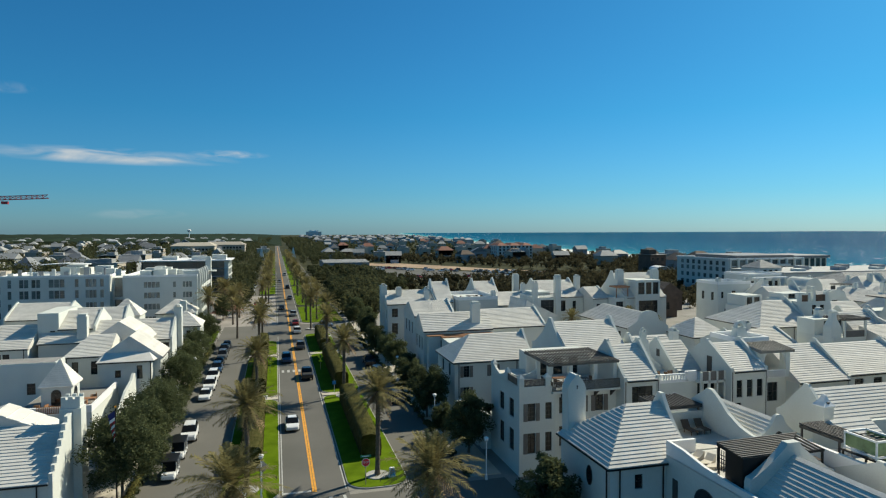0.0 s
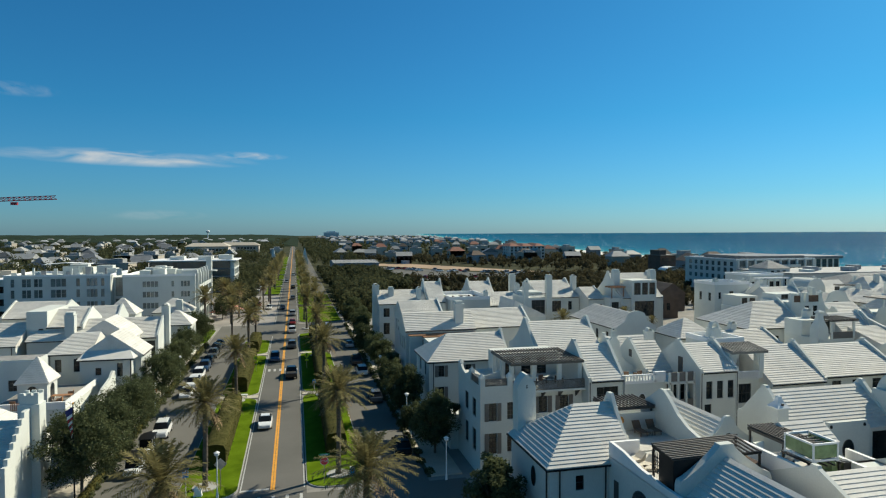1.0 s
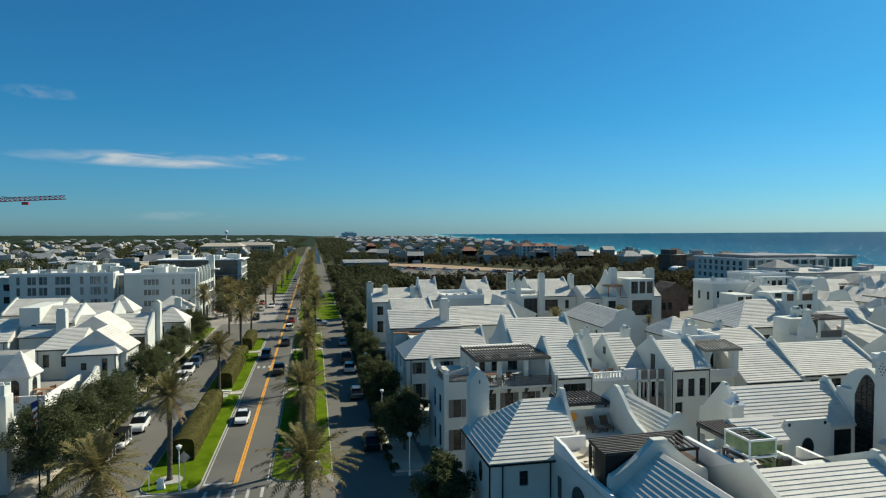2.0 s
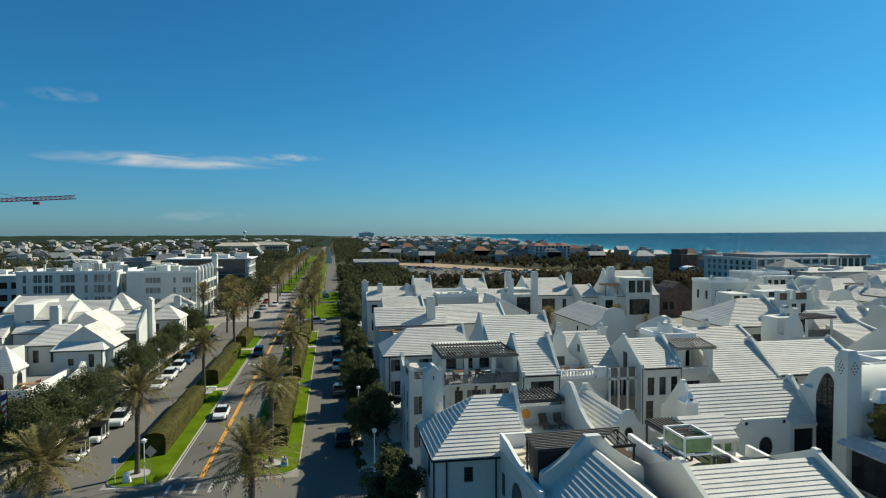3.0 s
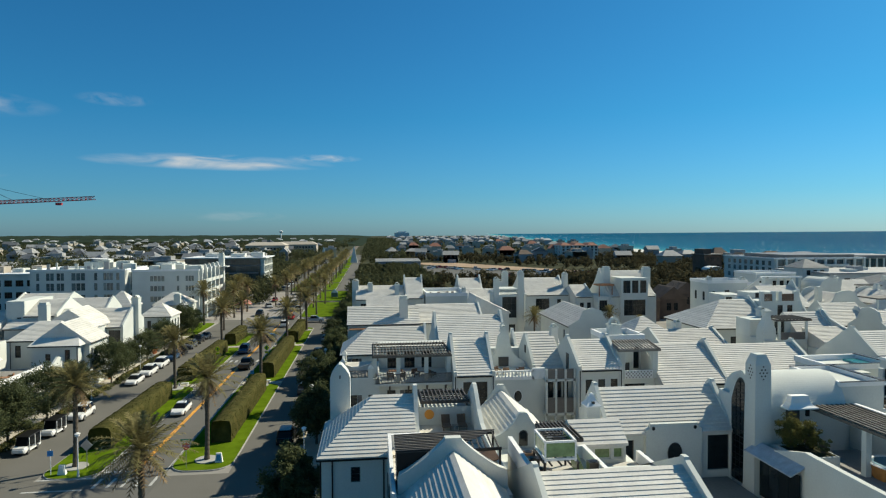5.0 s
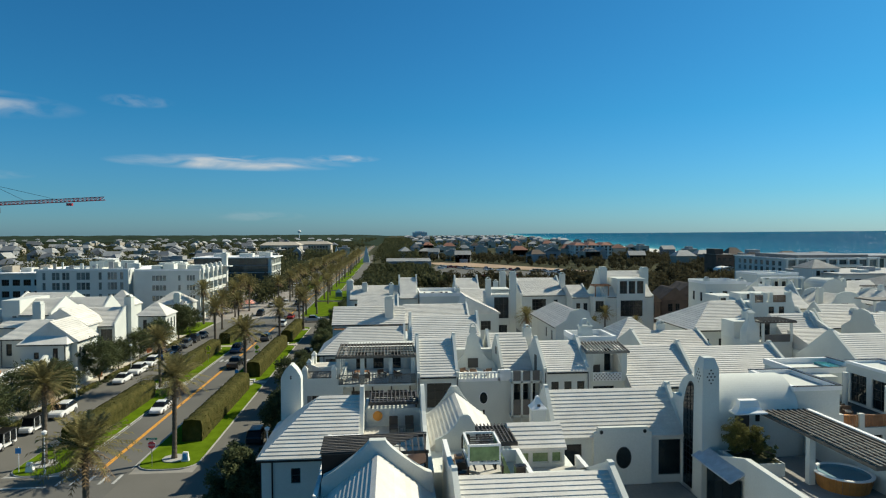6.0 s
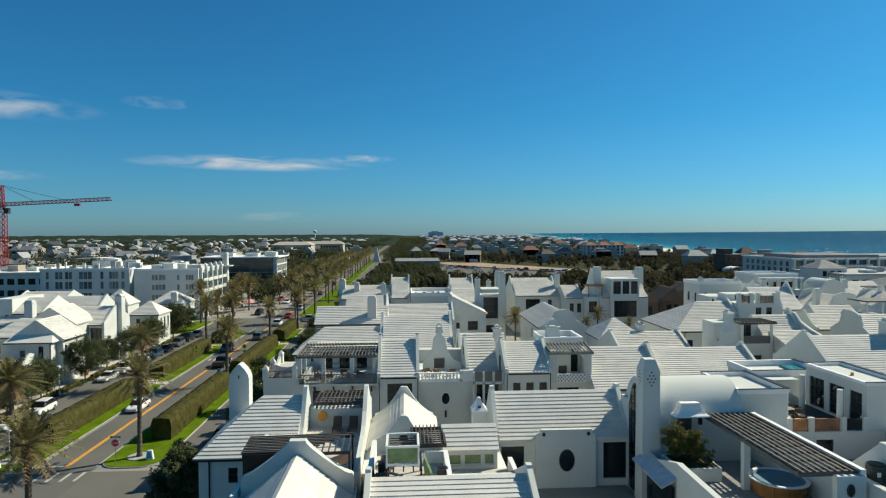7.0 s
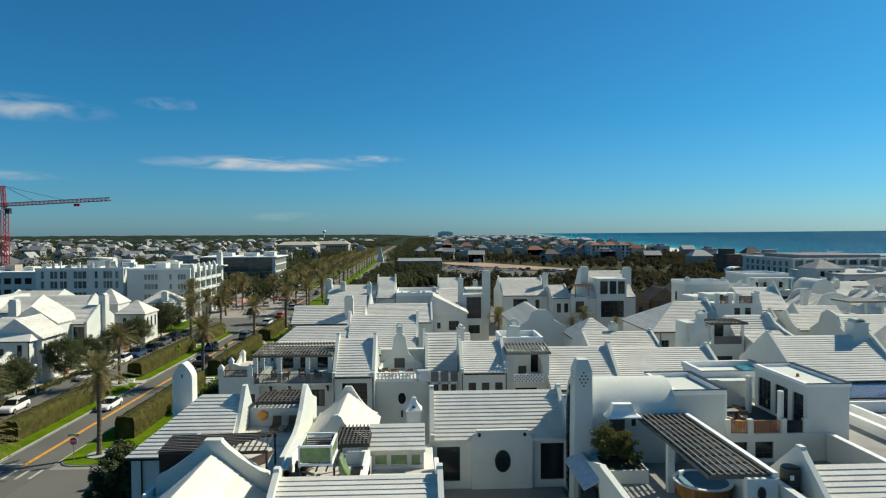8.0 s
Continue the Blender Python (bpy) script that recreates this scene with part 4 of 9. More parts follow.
def pergola(x0, x1, y0, y1, z, along, slats, mat, posts=(), floor=0.0, label="timber pergola with open slats over a roof terrace", post_mat=None, post=0.32, cross=0, drop=0.0, sw=0.08, sh=0.11):
    """A slatted roof on posts; slats run along the given axis. drop: how far the front edge lies lower than the back."""
    t = thing("pergola", label, "pergola", ((x0 + x1) / 2, (y0 + y1) / 2, floor), "roof pergolas")
    zy = lambda y: z - drop * (1 - (y - y0) / (y1 - y0))
    for y in (y0 + 0.12, y1 - 0.12):
        part("beam", Geo().beam((x0, y, zy(y) - 0.14), (x1, y, zy(y) - 0.14), 0.16, 0.24), mat, t)
    for x in (x0 + 0.1, x1 - 0.1):
        part("beam", Geo().beam((x, y0, zy(y0) - 0.14), (x, y1, zy(y1) - 0.14), 0.16, 0.22), mat, t)
    for k in range(slats):
        a = (k + 0.5) / slats
        if along == "y":
            x = x0 + (x1 - x0) * a
            g = Geo().beam((x, y0 - 0.15, zy(y0) + 0.05), (x, y1 + 0.1, zy(y1) + 0.05), sw, sh)
        else:
            y = y0 + (y1 - y0) * a
            g = Geo().beam((x0 - 0.1, y, zy(y) + 0.05), (x1 + 0.1, y, zy(y) + 0.05), sw, sh)
        part("slat", g, mat, t)
    for k in range(cross):
        a = (k + 0.5) / cross
        if along == "y":
            y = y0 + (y1 - y0) * a
            g = Geo().beam((x0, y, zy(y) - 0.06), (x1, y, zy(y) - 0.06), 0.07, 0.10)
        else:
            x = x0 + (x1 - x0) * a
            g = Geo().beam((x, y0, zy(y0) - 0.06), (x, y1, zy(y1) - 0.06), 0.07, 0.10)
        part("slat", g, mat, t)
    for x, y in posts:
        part("post", Geo().box(x - post / 2, y - post / 2, floor, x + post / 2, y + post / 2, zy(y) - 0.2), post_mat or STUCCO, t, "white post")
    return t


def railing(h, x0, x1, y0, y1, z, hgt=0.95, mat=None, gap=0.16, thick=0.045, name="railing", label=""):
    """A balustrade along a straight line: two rails, and its balusters one by one."""
    a, b = Vector((x0, y0, z)), Vector((x1, y1, z))
    n = max(2, int((b - a).length / gap))
    mat = mat or WOODGR
    up = Vector((0, 0, hgt))
    rail = part(name, Geo().beam(a + up, b + up, 0.09, 0.07), mat, h, label)
    part("bottom_rail", Geo().beam(a + Vector((0, 0, 0.1)), b + Vector((0, 0, 0.1)), 0.06, 0.05), mat, rail)
    o = ORIGIN[rail.name]
    shared = mesh_of(Geo().beam((0, 0, 0.0), (0, 0, hgt - 0.03), thick), "baluster", mat)
    for k in range(n + 1):
        ob = new("baluster", shared)
        ob.parent, ob.location = rail, a.lerp(b, k / n) - o
    return rail


def chair(x, y, z, turn, mat=None, label="dark rattan terrace chair with a pale cushion"):
    t = thing("terrace_chair", label, "chair", (x, y, z), "terrace chairs")
    mat = mat or RATTAN
    c, s = math.cos(turn), math.sin(turn)
    R = lambda p: (x + c * p[0] - s * p[1], y + s * p[0] + c * p[1], z + p[2])

    def bx(a, b, d, e, f, g2):
        q = Geo().box(a, b, d, e, f, g2)
        q.v = [R(p) for p in q.v]
        return q
    part("seat", bx(-0.35, -0.35, 0.28, 0.35, 0.35, 0.4), mat, t)
    part("cushion", bx(-0.3, -0.3, 0.4, 0.3, 0.28, 0.5), CUSHION, t, "pale cushion")
    part("backrest", bx(-0.35, 0.27, 0.4, 0.35, 0.37, 0.85), mat, t)
    for sx in (-0.33, 0.27):
        part("arm", bx(sx, -0.35, 0.4, sx + 0.08, 0.28, 0.6), mat, t)
        for sy in (-0.33, 0.27):
            part("leg", bx(sx, sy, 0.0, sx + 0.06, sy + 0.06, 0.28), mat, t)
    return t


def table(x, y, z, w, d, h=0.72, mat=None, label="low timber terrace table"):
    t = thing("terrace_table", label, "table", (x, y, z), "terrace tables")
    part("tabletop", Geo().box(x - w / 2, y - d / 2, z + h - 0.06, x + w / 2, y + d / 2, z + h), mat or WOODGR, t)
    for sx in (-1, 1):
        for sy in (-1, 1):
            part("leg", Geo().box(x + sx * (w / 2 - 0.08) - 0.04, y + sy * (d / 2 - 0.08) - 0.04, z, x + sx * (w / 2 - 0.08) + 0.04, y + sy * (d / 2 - 0.08) + 0.04, z + h - 0.06), mat or WOODGR, t)


def oval(h, side, pl, u, z, ru, rz, name="oval_window", rim_mat=None):
    P = SIDE[side]
    pts = [(u + ru * math.cos(a * math.pi / 12), z + rz * math.sin(a * math.pi / 12)) for a in range(24)]
    rim = [(u + (ru + 0.07) * math.cos(a * math.pi / 12), z + (rz + 0.07) * math.sin(a * math.pi / 12)) for a in range(24)]
    w = part(name, Geo().hexa([P(pl, *p, 0.02) for p in rim], [P(pl, *p, -0.035) for p in rim]), rim_mat or FRAME, h)
    part("pane", Geo().hexa([P(pl, *p, 0.02) for p in pts], [P(pl, *p, -0.045) for p in pts]), GLASS, w)


def arch(h, side, pl, u0, u1, z0, z1, mat=None, name="arched_door", bars=0):
    """An arched opening with dark glazing and a frame."""
    P = SIDE[side]
    um, r = (u0 + u1) / 2, (u1 - u0) / 2

    def outline(e):
        return [(u0 - e, z0), (u1 + e, z0)] + [(um + (r + e) * math.cos(a * math.pi / 10), z1 - r + (r + e) * math.sin(a * math.pi / 10)) for a in range(11)]
    w = part(name, Geo().hexa([P(pl, *p, 0.02) for p in outline(0.09)], [P(pl, *p, -0.04) for p in outline(0.09)]), FRAME, h)
    part("pane", Geo().hexa([P(pl, *p, 0.02) for p in outline(0)], [P(pl, *p, -0.055) for p in outline(0)]), mat or GLASS, w)
    g = Geo()
    for k in range(1, bars):
        z = z0 + (z1 - z0) * k / bars
        g.hexa([P(pl, u0, z - 0.03, -0.05), P(pl, u1, z - 0.03, -0.05), P(pl, u1, z + 0.03, -0.05), P(pl, u0, z + 0.03, -0.05)], [P(pl, u0, z - 0.03, -0.08), P(pl, u1, z - 0.03, -0.08), P(pl, u1, z + 0.03, -0.08), P(pl, u0, z + 0.03, -0.08)])
    if bars:
        for k in range(1, 4):
            u = u0 + (u1 - u0) * k / 4
            g.hexa([P(pl, u - 0.03, z0, -0.05), P(pl, u + 0.03, z0, -0.05), P(pl, u + 0.03, z1 - r * 0.2, -0.05), P(pl, u - 0.03, z1 - r * 0.2, -0.05)], [P(pl, u - 0.03, z0, -0.085), P(pl, u + 0.03, z0, -0.085), P(pl, u + 0.03, z1 - r * 0.2, -0.085), P(pl, u - 0.03, z1 - r * 0.2, -0.085)])
        part("glazing_bars", g, TRIM, w)


# ---------------------------------------------------------------- corner house with the hipped roof
hA = house(21.6, 29.0, 40.4, 48.8, 8.2, 11.7, ends=("hip", "par"), hip=4.2, near=True, peak=0.72, style="swept", vm=44.55,
           holes={"S": [(23.75, 24.45, 6.25, 7.4, 1, 2)], "W": [(42.0, 42.8, 2.0, 3.6)]},
           label="white corner house with a hipped stepped roof and tall hooded chimney")
chimney(hA, 22.65, 48.4, 1.7, 1.2, 0.05, 13.55, "hood")
oval(hA, "W", 21.6, 43.6, 6.4, 0.42, 0.75)
pipe(hA, 22.4, 40.3, 0, 8.1)
pipe(hA, 26.2, 40.3, 0, 8.1)
pipe(hA, 21.5, 40.75, 0, 8.1)
# terrace wing
block(hA, 26.5, 33.9, 31.0, 40.4, 0.02, 8.74)
part("terrace_floor", Geo().box(26.75, 32.6, 8.74, 33.6, 40.1, 8.8), DECKING, hA, "pale tiled terrace floor")
part("parapet", Geo().prism([(40.4, 8.7), (40.4, 9.85), (38.4, 9.75), (36.0, 9.35), (33.0, 9.2), (31.0, 9.2), (31.0, 8.7)], "x", 26.5, 26.75), COPING, hA)
part("parapet", Geo().box(26.75, 40.15, 8.7, 29.0, 40.45, 9.8), COPING, hA)
part("parapet", Geo().prism([(49.0, 8.2), (41.6, 8.2), (33.2, 8.2), (33.2, 9.6), (36.0, 9.7), (39.6, 9.9), (40.8, 10.2), (42.2, 10.9), (43.4, 11.9), (44.2, 12.42), (44.7, 12.42), (45.5, 11.9), (47.0, 10.9), (49.0, 10.2)], "x", 33.6, 33.92), STUCCO, hA)
block(hA, 29.05, 33.6, 45.3, 48.8, 0.02, 10.3)
block(hA, 29.05, 33.6, 40.45, 45.3, 0.02, 8.82, mat=DECKING)
arch(hA, "W", 26.5, 34.6, 36.9, 2.2, 7.7)
part("window", Geo().box(26.44, 38.9, 5.6, 26.52, 39.5, 7.2), FRAME, hA)
pergola(29.35, 33.5, 45.2, 48.7, 10.85, "y", 12, WOODDK, ((29.6, 45.5), (33.3, 45.5), (29.6, 48.4), (33.3, 48.4)), 10.3, "dark timber pergola between two parapet gables", WOODDK, 0.14, 6)
for x in (31.4, 32.7):
    t = thing("terrace_recliner", "dark slatted recliner on a sunny roof terrace", "recliner", (x, 44.3, 8.84), "terrace recliners")
    part("seat", Geo().box(x - 0.35, 43.4, 9.12, x + 0.35, 44.5, 9.2), RATTAN, t)
    part("backrest", Geo().hexa([(x - 0.35, 44.45, 9.15), (x + 0.35, 44.45, 9.15), (x + 0.35, 44.53, 9.12), (x - 0.35, 44.53, 9.12)], [(x - 0.35, 44.85, 9.8), (x + 0.35, 44.85, 9.8), (x + 0.35, 44.93, 9.77), (x - 0.35, 44.93, 9.77)]), RATTAN, t)
    for dx in (-0.32, 0.26):
        for y in (43.45, 44.4):
            part("leg", Geo().box(x + dx, y, 8.83, x + dx + 0.06, y + 0.06, 9.12), RATTAN, t)
table(32.05, 43.7, 8.84, 0.5, 0.5, 0.4)
orn = [(30.1 + 0.40 * math.cos(a * math.pi / 8), 9.72 + 0.40 * math.sin(a * math.pi / 8)) for a in range(16)]
whole("wall_ornament", Geo().prism(orn, "y", 45.16, 45.29), ORANGE, "round orange wall ornament", "ornament", (30.1, 45.25, 9.72))
for k, (x, y, a) in enumerate(((27.6, 38.6, 0.3), (28.0, 37.6, 0.5), (28.3, 36.8, -0.2))):
    q = Geo().box(-0.9, -0.33, 8.84, 0.9, 0.33, 9.02).prism([(0.35, 9.02), (0.9, 9.02), (0.95, 9.4)], "y", -0.33, 0.33)
    q.v = [(x + math.cos(a) * p[0] - math.sin(a) * p[1], y + math.sin(a) * p[0] + math.cos(a) * p[1], p[2]) for p in q.v]
    whole("sun_lounger", q, CUSHION, "beige cushioned lounger on the roof terrace", "lounger", (x, y, 8.84), "terrace loungers")

# gabled wing towards the street corner
house(27.1, 33.6, 20.5, 32.2, 8.7, 11.3, ridge="y", ends=("plain", "plain"), near=True, owner=hA, gutter=False, over=0.0)
half = [(0.5, 12.1), (0.56, 11.95), (0.9, 11.6), (1.5, 11.1), (2.2, 10.6), (2.9, 10.15), (3.35, 9.95), (3.45, 9.6)]
out = [(30.35 - 3.45, 8.6)] + [(30.35 - d, z) for d, z in reversed(half)] + [(30.35 + d, z) for d, z in half] + [(30.35 + 3.45, 8.6)]
part("parapet", Geo().prism(out, "y", 31.95, 32.5), STUCCO, hA, "swept gable parapet with a flat top")


def metal_canopy(x0, x1, y0, y1, z, floor):
    t = thing("terrace_canopy", "low dark timber-slatted canopy over a sunken roof terrace", "canopy", ((x0 + x1) / 2, (y0 + y1) / 2, floor))
    xm, ym = x0 + (x1 - x0) * 0.52, y0 + (y1 - y0) * 0.62
    # a low roof that falls to the south-west corner
    zz = lambda x, y: z + 0.10 * (x - x0) / (x1 - x0) - 0.26 * (1 - (y - y0) / (y1 - y0))
    part("roof", Geo().hexa([(x0, y0, zz(x0, y0) - 0.10), (xm, y0, zz(xm, y0) - 0.10), (xm, y1, zz(xm, y1) - 0.10), (x0, y1, zz(x0, y1) - 0.10)], [(x0, y0, zz(x0, y0) - 0.05), (xm, y0, zz(xm, y0) - 0.05), (xm, y1, zz(xm, y1) - 0.05), (x0, y1, zz(x0, y1) - 0.05)]), METALRF, t)
    for k in range(11):
        y = y0 + (y1 - y0) * (k + 0.5) / 11
        xa, xb = x0 - 0.08, xm + (x1 - xm) * (0.1 + 0.9 * k / 10)
        part("slat", Geo().beam((xa, y, zz(xa, y)), (xb, y, zz(xb, y)), 0.12, 0.07), WOODMID if k % 2 else WOODDK, t)
    for k in range(8):
        x = xm + (x1 - xm) * (k + 0.5) / 8
        part("rafter", Geo().beam((x, y0, zz(x, y0) - 0.10), (x, y1, zz(x, y1) - 0.10), 0.07, 0.12), WOODDK, t)
    for y in (y0 + 0.06, y1 - 0.06):
        part("beam", Geo().beam((x0, y, zz(x0, y) - 0.2), (x1, y, zz(x1, y) - 0.2), 0.12, 0.18), TRIM, t)
    part("beam", Geo().beam((x0 + 0.06, y0, zz(x0, y0) - 0.2), (x0 + 0.06, y1, zz(x0, y1) - 0.2), 0.12, 0.18), TRIM, t)
    for x in (x0 + 0.1, xm, x1 - 0.1):
        for y in (y0 + 0.1, y1 - 0.1):
            part("post", Geo().box(x - 0.06, y - 0.06, floor, x + 0.06, y + 0.06, zz(x, y) - 0.2), TRIM, t)
    part("screen", Geo().box(x0 + 0.02, y0 + 0.05, floor, x0 + 0.09, y0 + 1.7, z - 0.35), TRIM, t, "dark boarded screen")
    part("screen", Geo().box(x0 + 0.09, y0 + 0.05, floor, x0 + 1.9, y0 + 0.12, z - 0.4), TRIM, t, "dark boarded screen")
    for k in range(4):
        part("lattice_bar", Geo().box(x0 + 0.03, y0 + 1.85 + 0.22 * k, floor + 0.7, x0 + 0.07, y0 + 1.9 + 0.22 * k, z - 0.45), TRIM, t)
    for k in range(5):
        part("lattice_bar", Geo().box(x0 + 0.035, y0 + 1.75, floor + 0.75 + 0.26 * k, x0 + 0.065, y1 - 0.15, floor + 0.8 + 0.26 * k), TRIM, t)
    for k in range(9):
        y = y0 + 0.12 + (y1 - y0 - 0.3) * k / 9
        part("lining_board", Geo().hexa([(xm + 0.6, y, floor + 0.7), (x1 - 0.12, y, floor + 1.55), (x1 - 0.12, y + 0.24, floor + 1.55), (xm + 0.6, y + 0.24, floor + 0.7)], [(xm + 0.6, y, floor + 0.76), (x1 - 0.12, y, floor + 1.61), (x1 - 0.12, y + 0.24, floor + 1.61), (xm + 0.6, y + 0.24, floor + 0.76)]), WOODBRN, t, "brown timber lining board")
    part("deck", Geo().box(x0 + 0.2, y0 + 0.3, floor, x1 - 0.2, y1 - 0.3, floor + 0.06), WOODBRN, t)


metal_canopy(26.85, 33.55, 32.55, 35.1, 11.45, 8.82)

# ---------------------------------------------------------------- house with the swooping gable, and the small roofs round it
hW = house(34.3, 39.3, 40.4, 48.6, 8.5, 10.75, ridge="y", ends=("plain", "par"), peak=0.5, style="swept", near=True, gutter=False,
           label="small white house with a swooping gable and stepped roof")
half = [(0.16, 11.15), (0.36, 11.02), (0.52, 10.7), (0.78, 10.3), (1.2, 9.9), (1.75, 9.55), (2.3, 9.3)]
out = [(36.8 - 2.3, 8.3)] + [(36.8 - d, z) for d, z in reversed(half)] + [(36.8 + d, z) for d, z in half] + [(36.8 + 2.3, 8.3)]
part("gable", Geo().prism(out, "y", 40.0, 40.3), STUCCO, hW, "small rounded gable parapet")
arch(hW, "S", 40.0, 36.55, 37.05, 8.6, 9.7, name="arched_niche")
block(hW, 33.95, 44.0, 36.0, 41.2, 0.02, 8.4)
house(39.6, 43.3, 36.1, 39.4, 9.85, 11.15, ends=("plain", "plain"), near=True, zb=8.4, over=0.2, gutter=False,
           holes={"S": [(39.9, 40.8, 8.75, 9.5, 1, 1), (41.0, 42.2, 8.75, 9.5, 1, 1), (42.4, 43.1, 8.75, 9.5, 1, 1)]}, label="white roof lantern with a stepped roof and green-lit windows", win={"glass": GREENP, "frame_mat": STUCCO})
pergola(37.3, 39.7, 34.7, 38.5, 10.78, "y", 9, WOODDK, ((37.4, 34.9), (37.4, 38.3)), 8.4, "dark timber lattice pergola on a white roof terrace", WOODDK, 0.13, 9)

# ---------------------------------------------------------------- long-roofed house near the camera, with the service terrace
hD = house(34.7, 44.3, 22.6, 30.2, 7.7, 10.75, ends=("par", "par"), vm=29.4, near=True, peak=0.55, over=0.2, back=False, label="white house with a long stepped roof and service terrace")
block(hD, 34.7, 39.75, 30.2, 36.0, 0.02, 9.6, mat=DECKING)
block(hD, 39.75, 44.3, 30.2, 33.4, 0.02, 9.25, mat=STUCCO)
block(hD, 39.75, 44.3, 33.4, 36.0, 0.02, 8.5, mat=DECKING)
part("parapet", Geo().box(34.7, 30.2, 9.5, 35.0, 36.0, 10.7), COPING, hD)
part("parapet", Geo().box(39.45, 30.2, 8.5, 39.75, 34.6, 10.4), COPING, hD)
part("parapet", Geo().box(38.2, 34.3, 9.5, 39.45, 34.6, 10.4), COPING, hD)
part("parapet", Geo().box(44.0, 30.2, 5.0, 44.3, 36.0, 9.3), COPING, hD)


def cage(x0, x1, y0, y1, z0, z1):
    t = thing("rooftop_enclosure", "white framed rooftop enclosure with green glazed sides", "enclosure", ((x0 + x1) / 2, (y0 + y1) / 2, z0))
    for x in (x0, x1 - 0.10):
        for y in (y0, y1 - 0.10):
            part("post", Geo().box(x, y, z0, x + 0.10, y + 0.10, z1), COPING, t)
    for z in (z0 + 0.1, z1 - 0.12):
        part("rail", Geo().box(x0, y0 - 0.02, z, x1, y0 + 0.11, z + 0.12), COPING, t)
        part("rail", Geo().box(x0, y1 - 0.11, z, x1, y1 + 0.02, z + 0.12), COPING, t)
        part("rail", Geo().box(x0 - 0.02, y0, z, x0 + 0.11, y1, z + 0.12), COPING, t)
        part("rail", Geo().box(x1 - 0.11, y0, z, x1 + 0.02, y1, z + 0.12), COPING, t)
    part("panel", Geo().box(x0 + 0.10, y0 + 0.05, z0 + 0.3, x1 - 0.10, y0 + 0.1, z1 - 0.12), GREENP, t, "green glazed panel")
    part("panel", Geo().box(x1 - 0.1, y0 + 0.10, z0 + 0.3, x1 - 0.05, y1 - 0.10, z1 - 0.12), GREENP, t)
    part("panel", Geo().box(x0 + 0.05, y0 + 0.10, z0 + 0.3, x0 + 0.1, y1 - 0.10, z1 - 0.12), GREENP, t)
    g = Geo()
    for k in range(5):
        g.beam((x0 + 0.2, y0 + 0.4 + k * (y1 - y0 - 0.8) / 4, z1 - 0.22), (x1 - 0.2, y0 + 0.4 + k * (y1 - y0 - 0.8) / 4, z1 - 0.22), 0.06)
    part("lattice", g, WOODDK, t)


cage(35.8, 37.8, 30.6, 33.1, 10.8, 12.1)
enc = thing("enclosure_plinth", "dark steel stand under the rooftop enclosure", "stand", (36.85, 31.9, 9.6))
for x in (35.75, 37.85):
    part("bearer", Geo().box(x, 30.5, 10.66, x + 0.12, 33.3, 10.79), TRIM, enc)
    for y in (30.6, 33.1):
        part("leg", Geo().box(x, y, 9.6, x + 0.12, y + 0.12, 10.66), TRIM, enc)
for x in (36.2, 36.8, 37.4):
    part("joist", Geo().box(x, 30.55, 10.56, x + 0.08, 33.25, 10.65), TRIM, enc)
u = thing("rooftop_unit", "pale louvred air unit standing in the enclosure", "air unit", (37.2, 32.2, 10.9), "rooftop air units")
part("housing", Geo().box(36.5, 31.7, 10.9, 37.6, 32.7, 11.7), GREYWALL, u)
part("fan_grille", Geo().cyl(37.05, 32.2, 11.7, 11.75, 0.34, n=16), TRIM, u)
whole("leaning_panel", Geo().hexa([(38.15, 31.4, 9.7), (38.65, 31.4, 9.7), (38.65, 32.7, 9.7), (38.15, 32.7, 9.7)], [(38.05, 31.45, 10.9), (38.13, 31.45, 11.0), (38.13, 32.65, 11.0), (38.05, 32.65, 10.9)]), GREENP, "pale green glass sheet leaning on the enclosure", "panel", (38.4, 32.1, 9.7))
rn = random.Random(91)
for k in range(7):
    x, y, a = 35.2 + rn.uniform(0, 0.9), 30.8 + 0.65 * k, rn.uniform(0, 3)
    q = Geo().box(-0.55, -0.09, 9.62, 0.55, 0.09, 9.72)
    q.v = [(x + math.cos(a) * p[0] - math.sin(a) * p[1], y + math.sin(a) * p[0] + math.cos(a) * p[1], p[2] + 0.12 * (k % 3)) for p in q.v]
    whole("loose_board", q, (WOODBRN, WOODDK, WOODPALE)[k % 3], "loose weathered board on a service terrace", "board", (x, y, 9.62), "loose boards")
for i, (x, y) in enumerate(((35.5, 31.2), (35.6, 32.6), (35.7, 34.2), (39.2, 31.5))):
    u = thing("rooftop_unit", "small dark rooftop air unit", "air unit", (x, y, 9.6), "rooftop air units")
    part("housing", Geo().box(x - 0.35, y - 0.3, 9.6, x + 0.35, y + 0.3, 10.2 + 0.2 * (i % 2)), (RATTAN, METALRF)[i % 2], u)
    part("fan_grille", Geo().cyl(x, y, 10.2 + 0.2 * (i % 2), 10.24 + 0.2 * (i % 2), 0.24, n=14), TRIM, u)

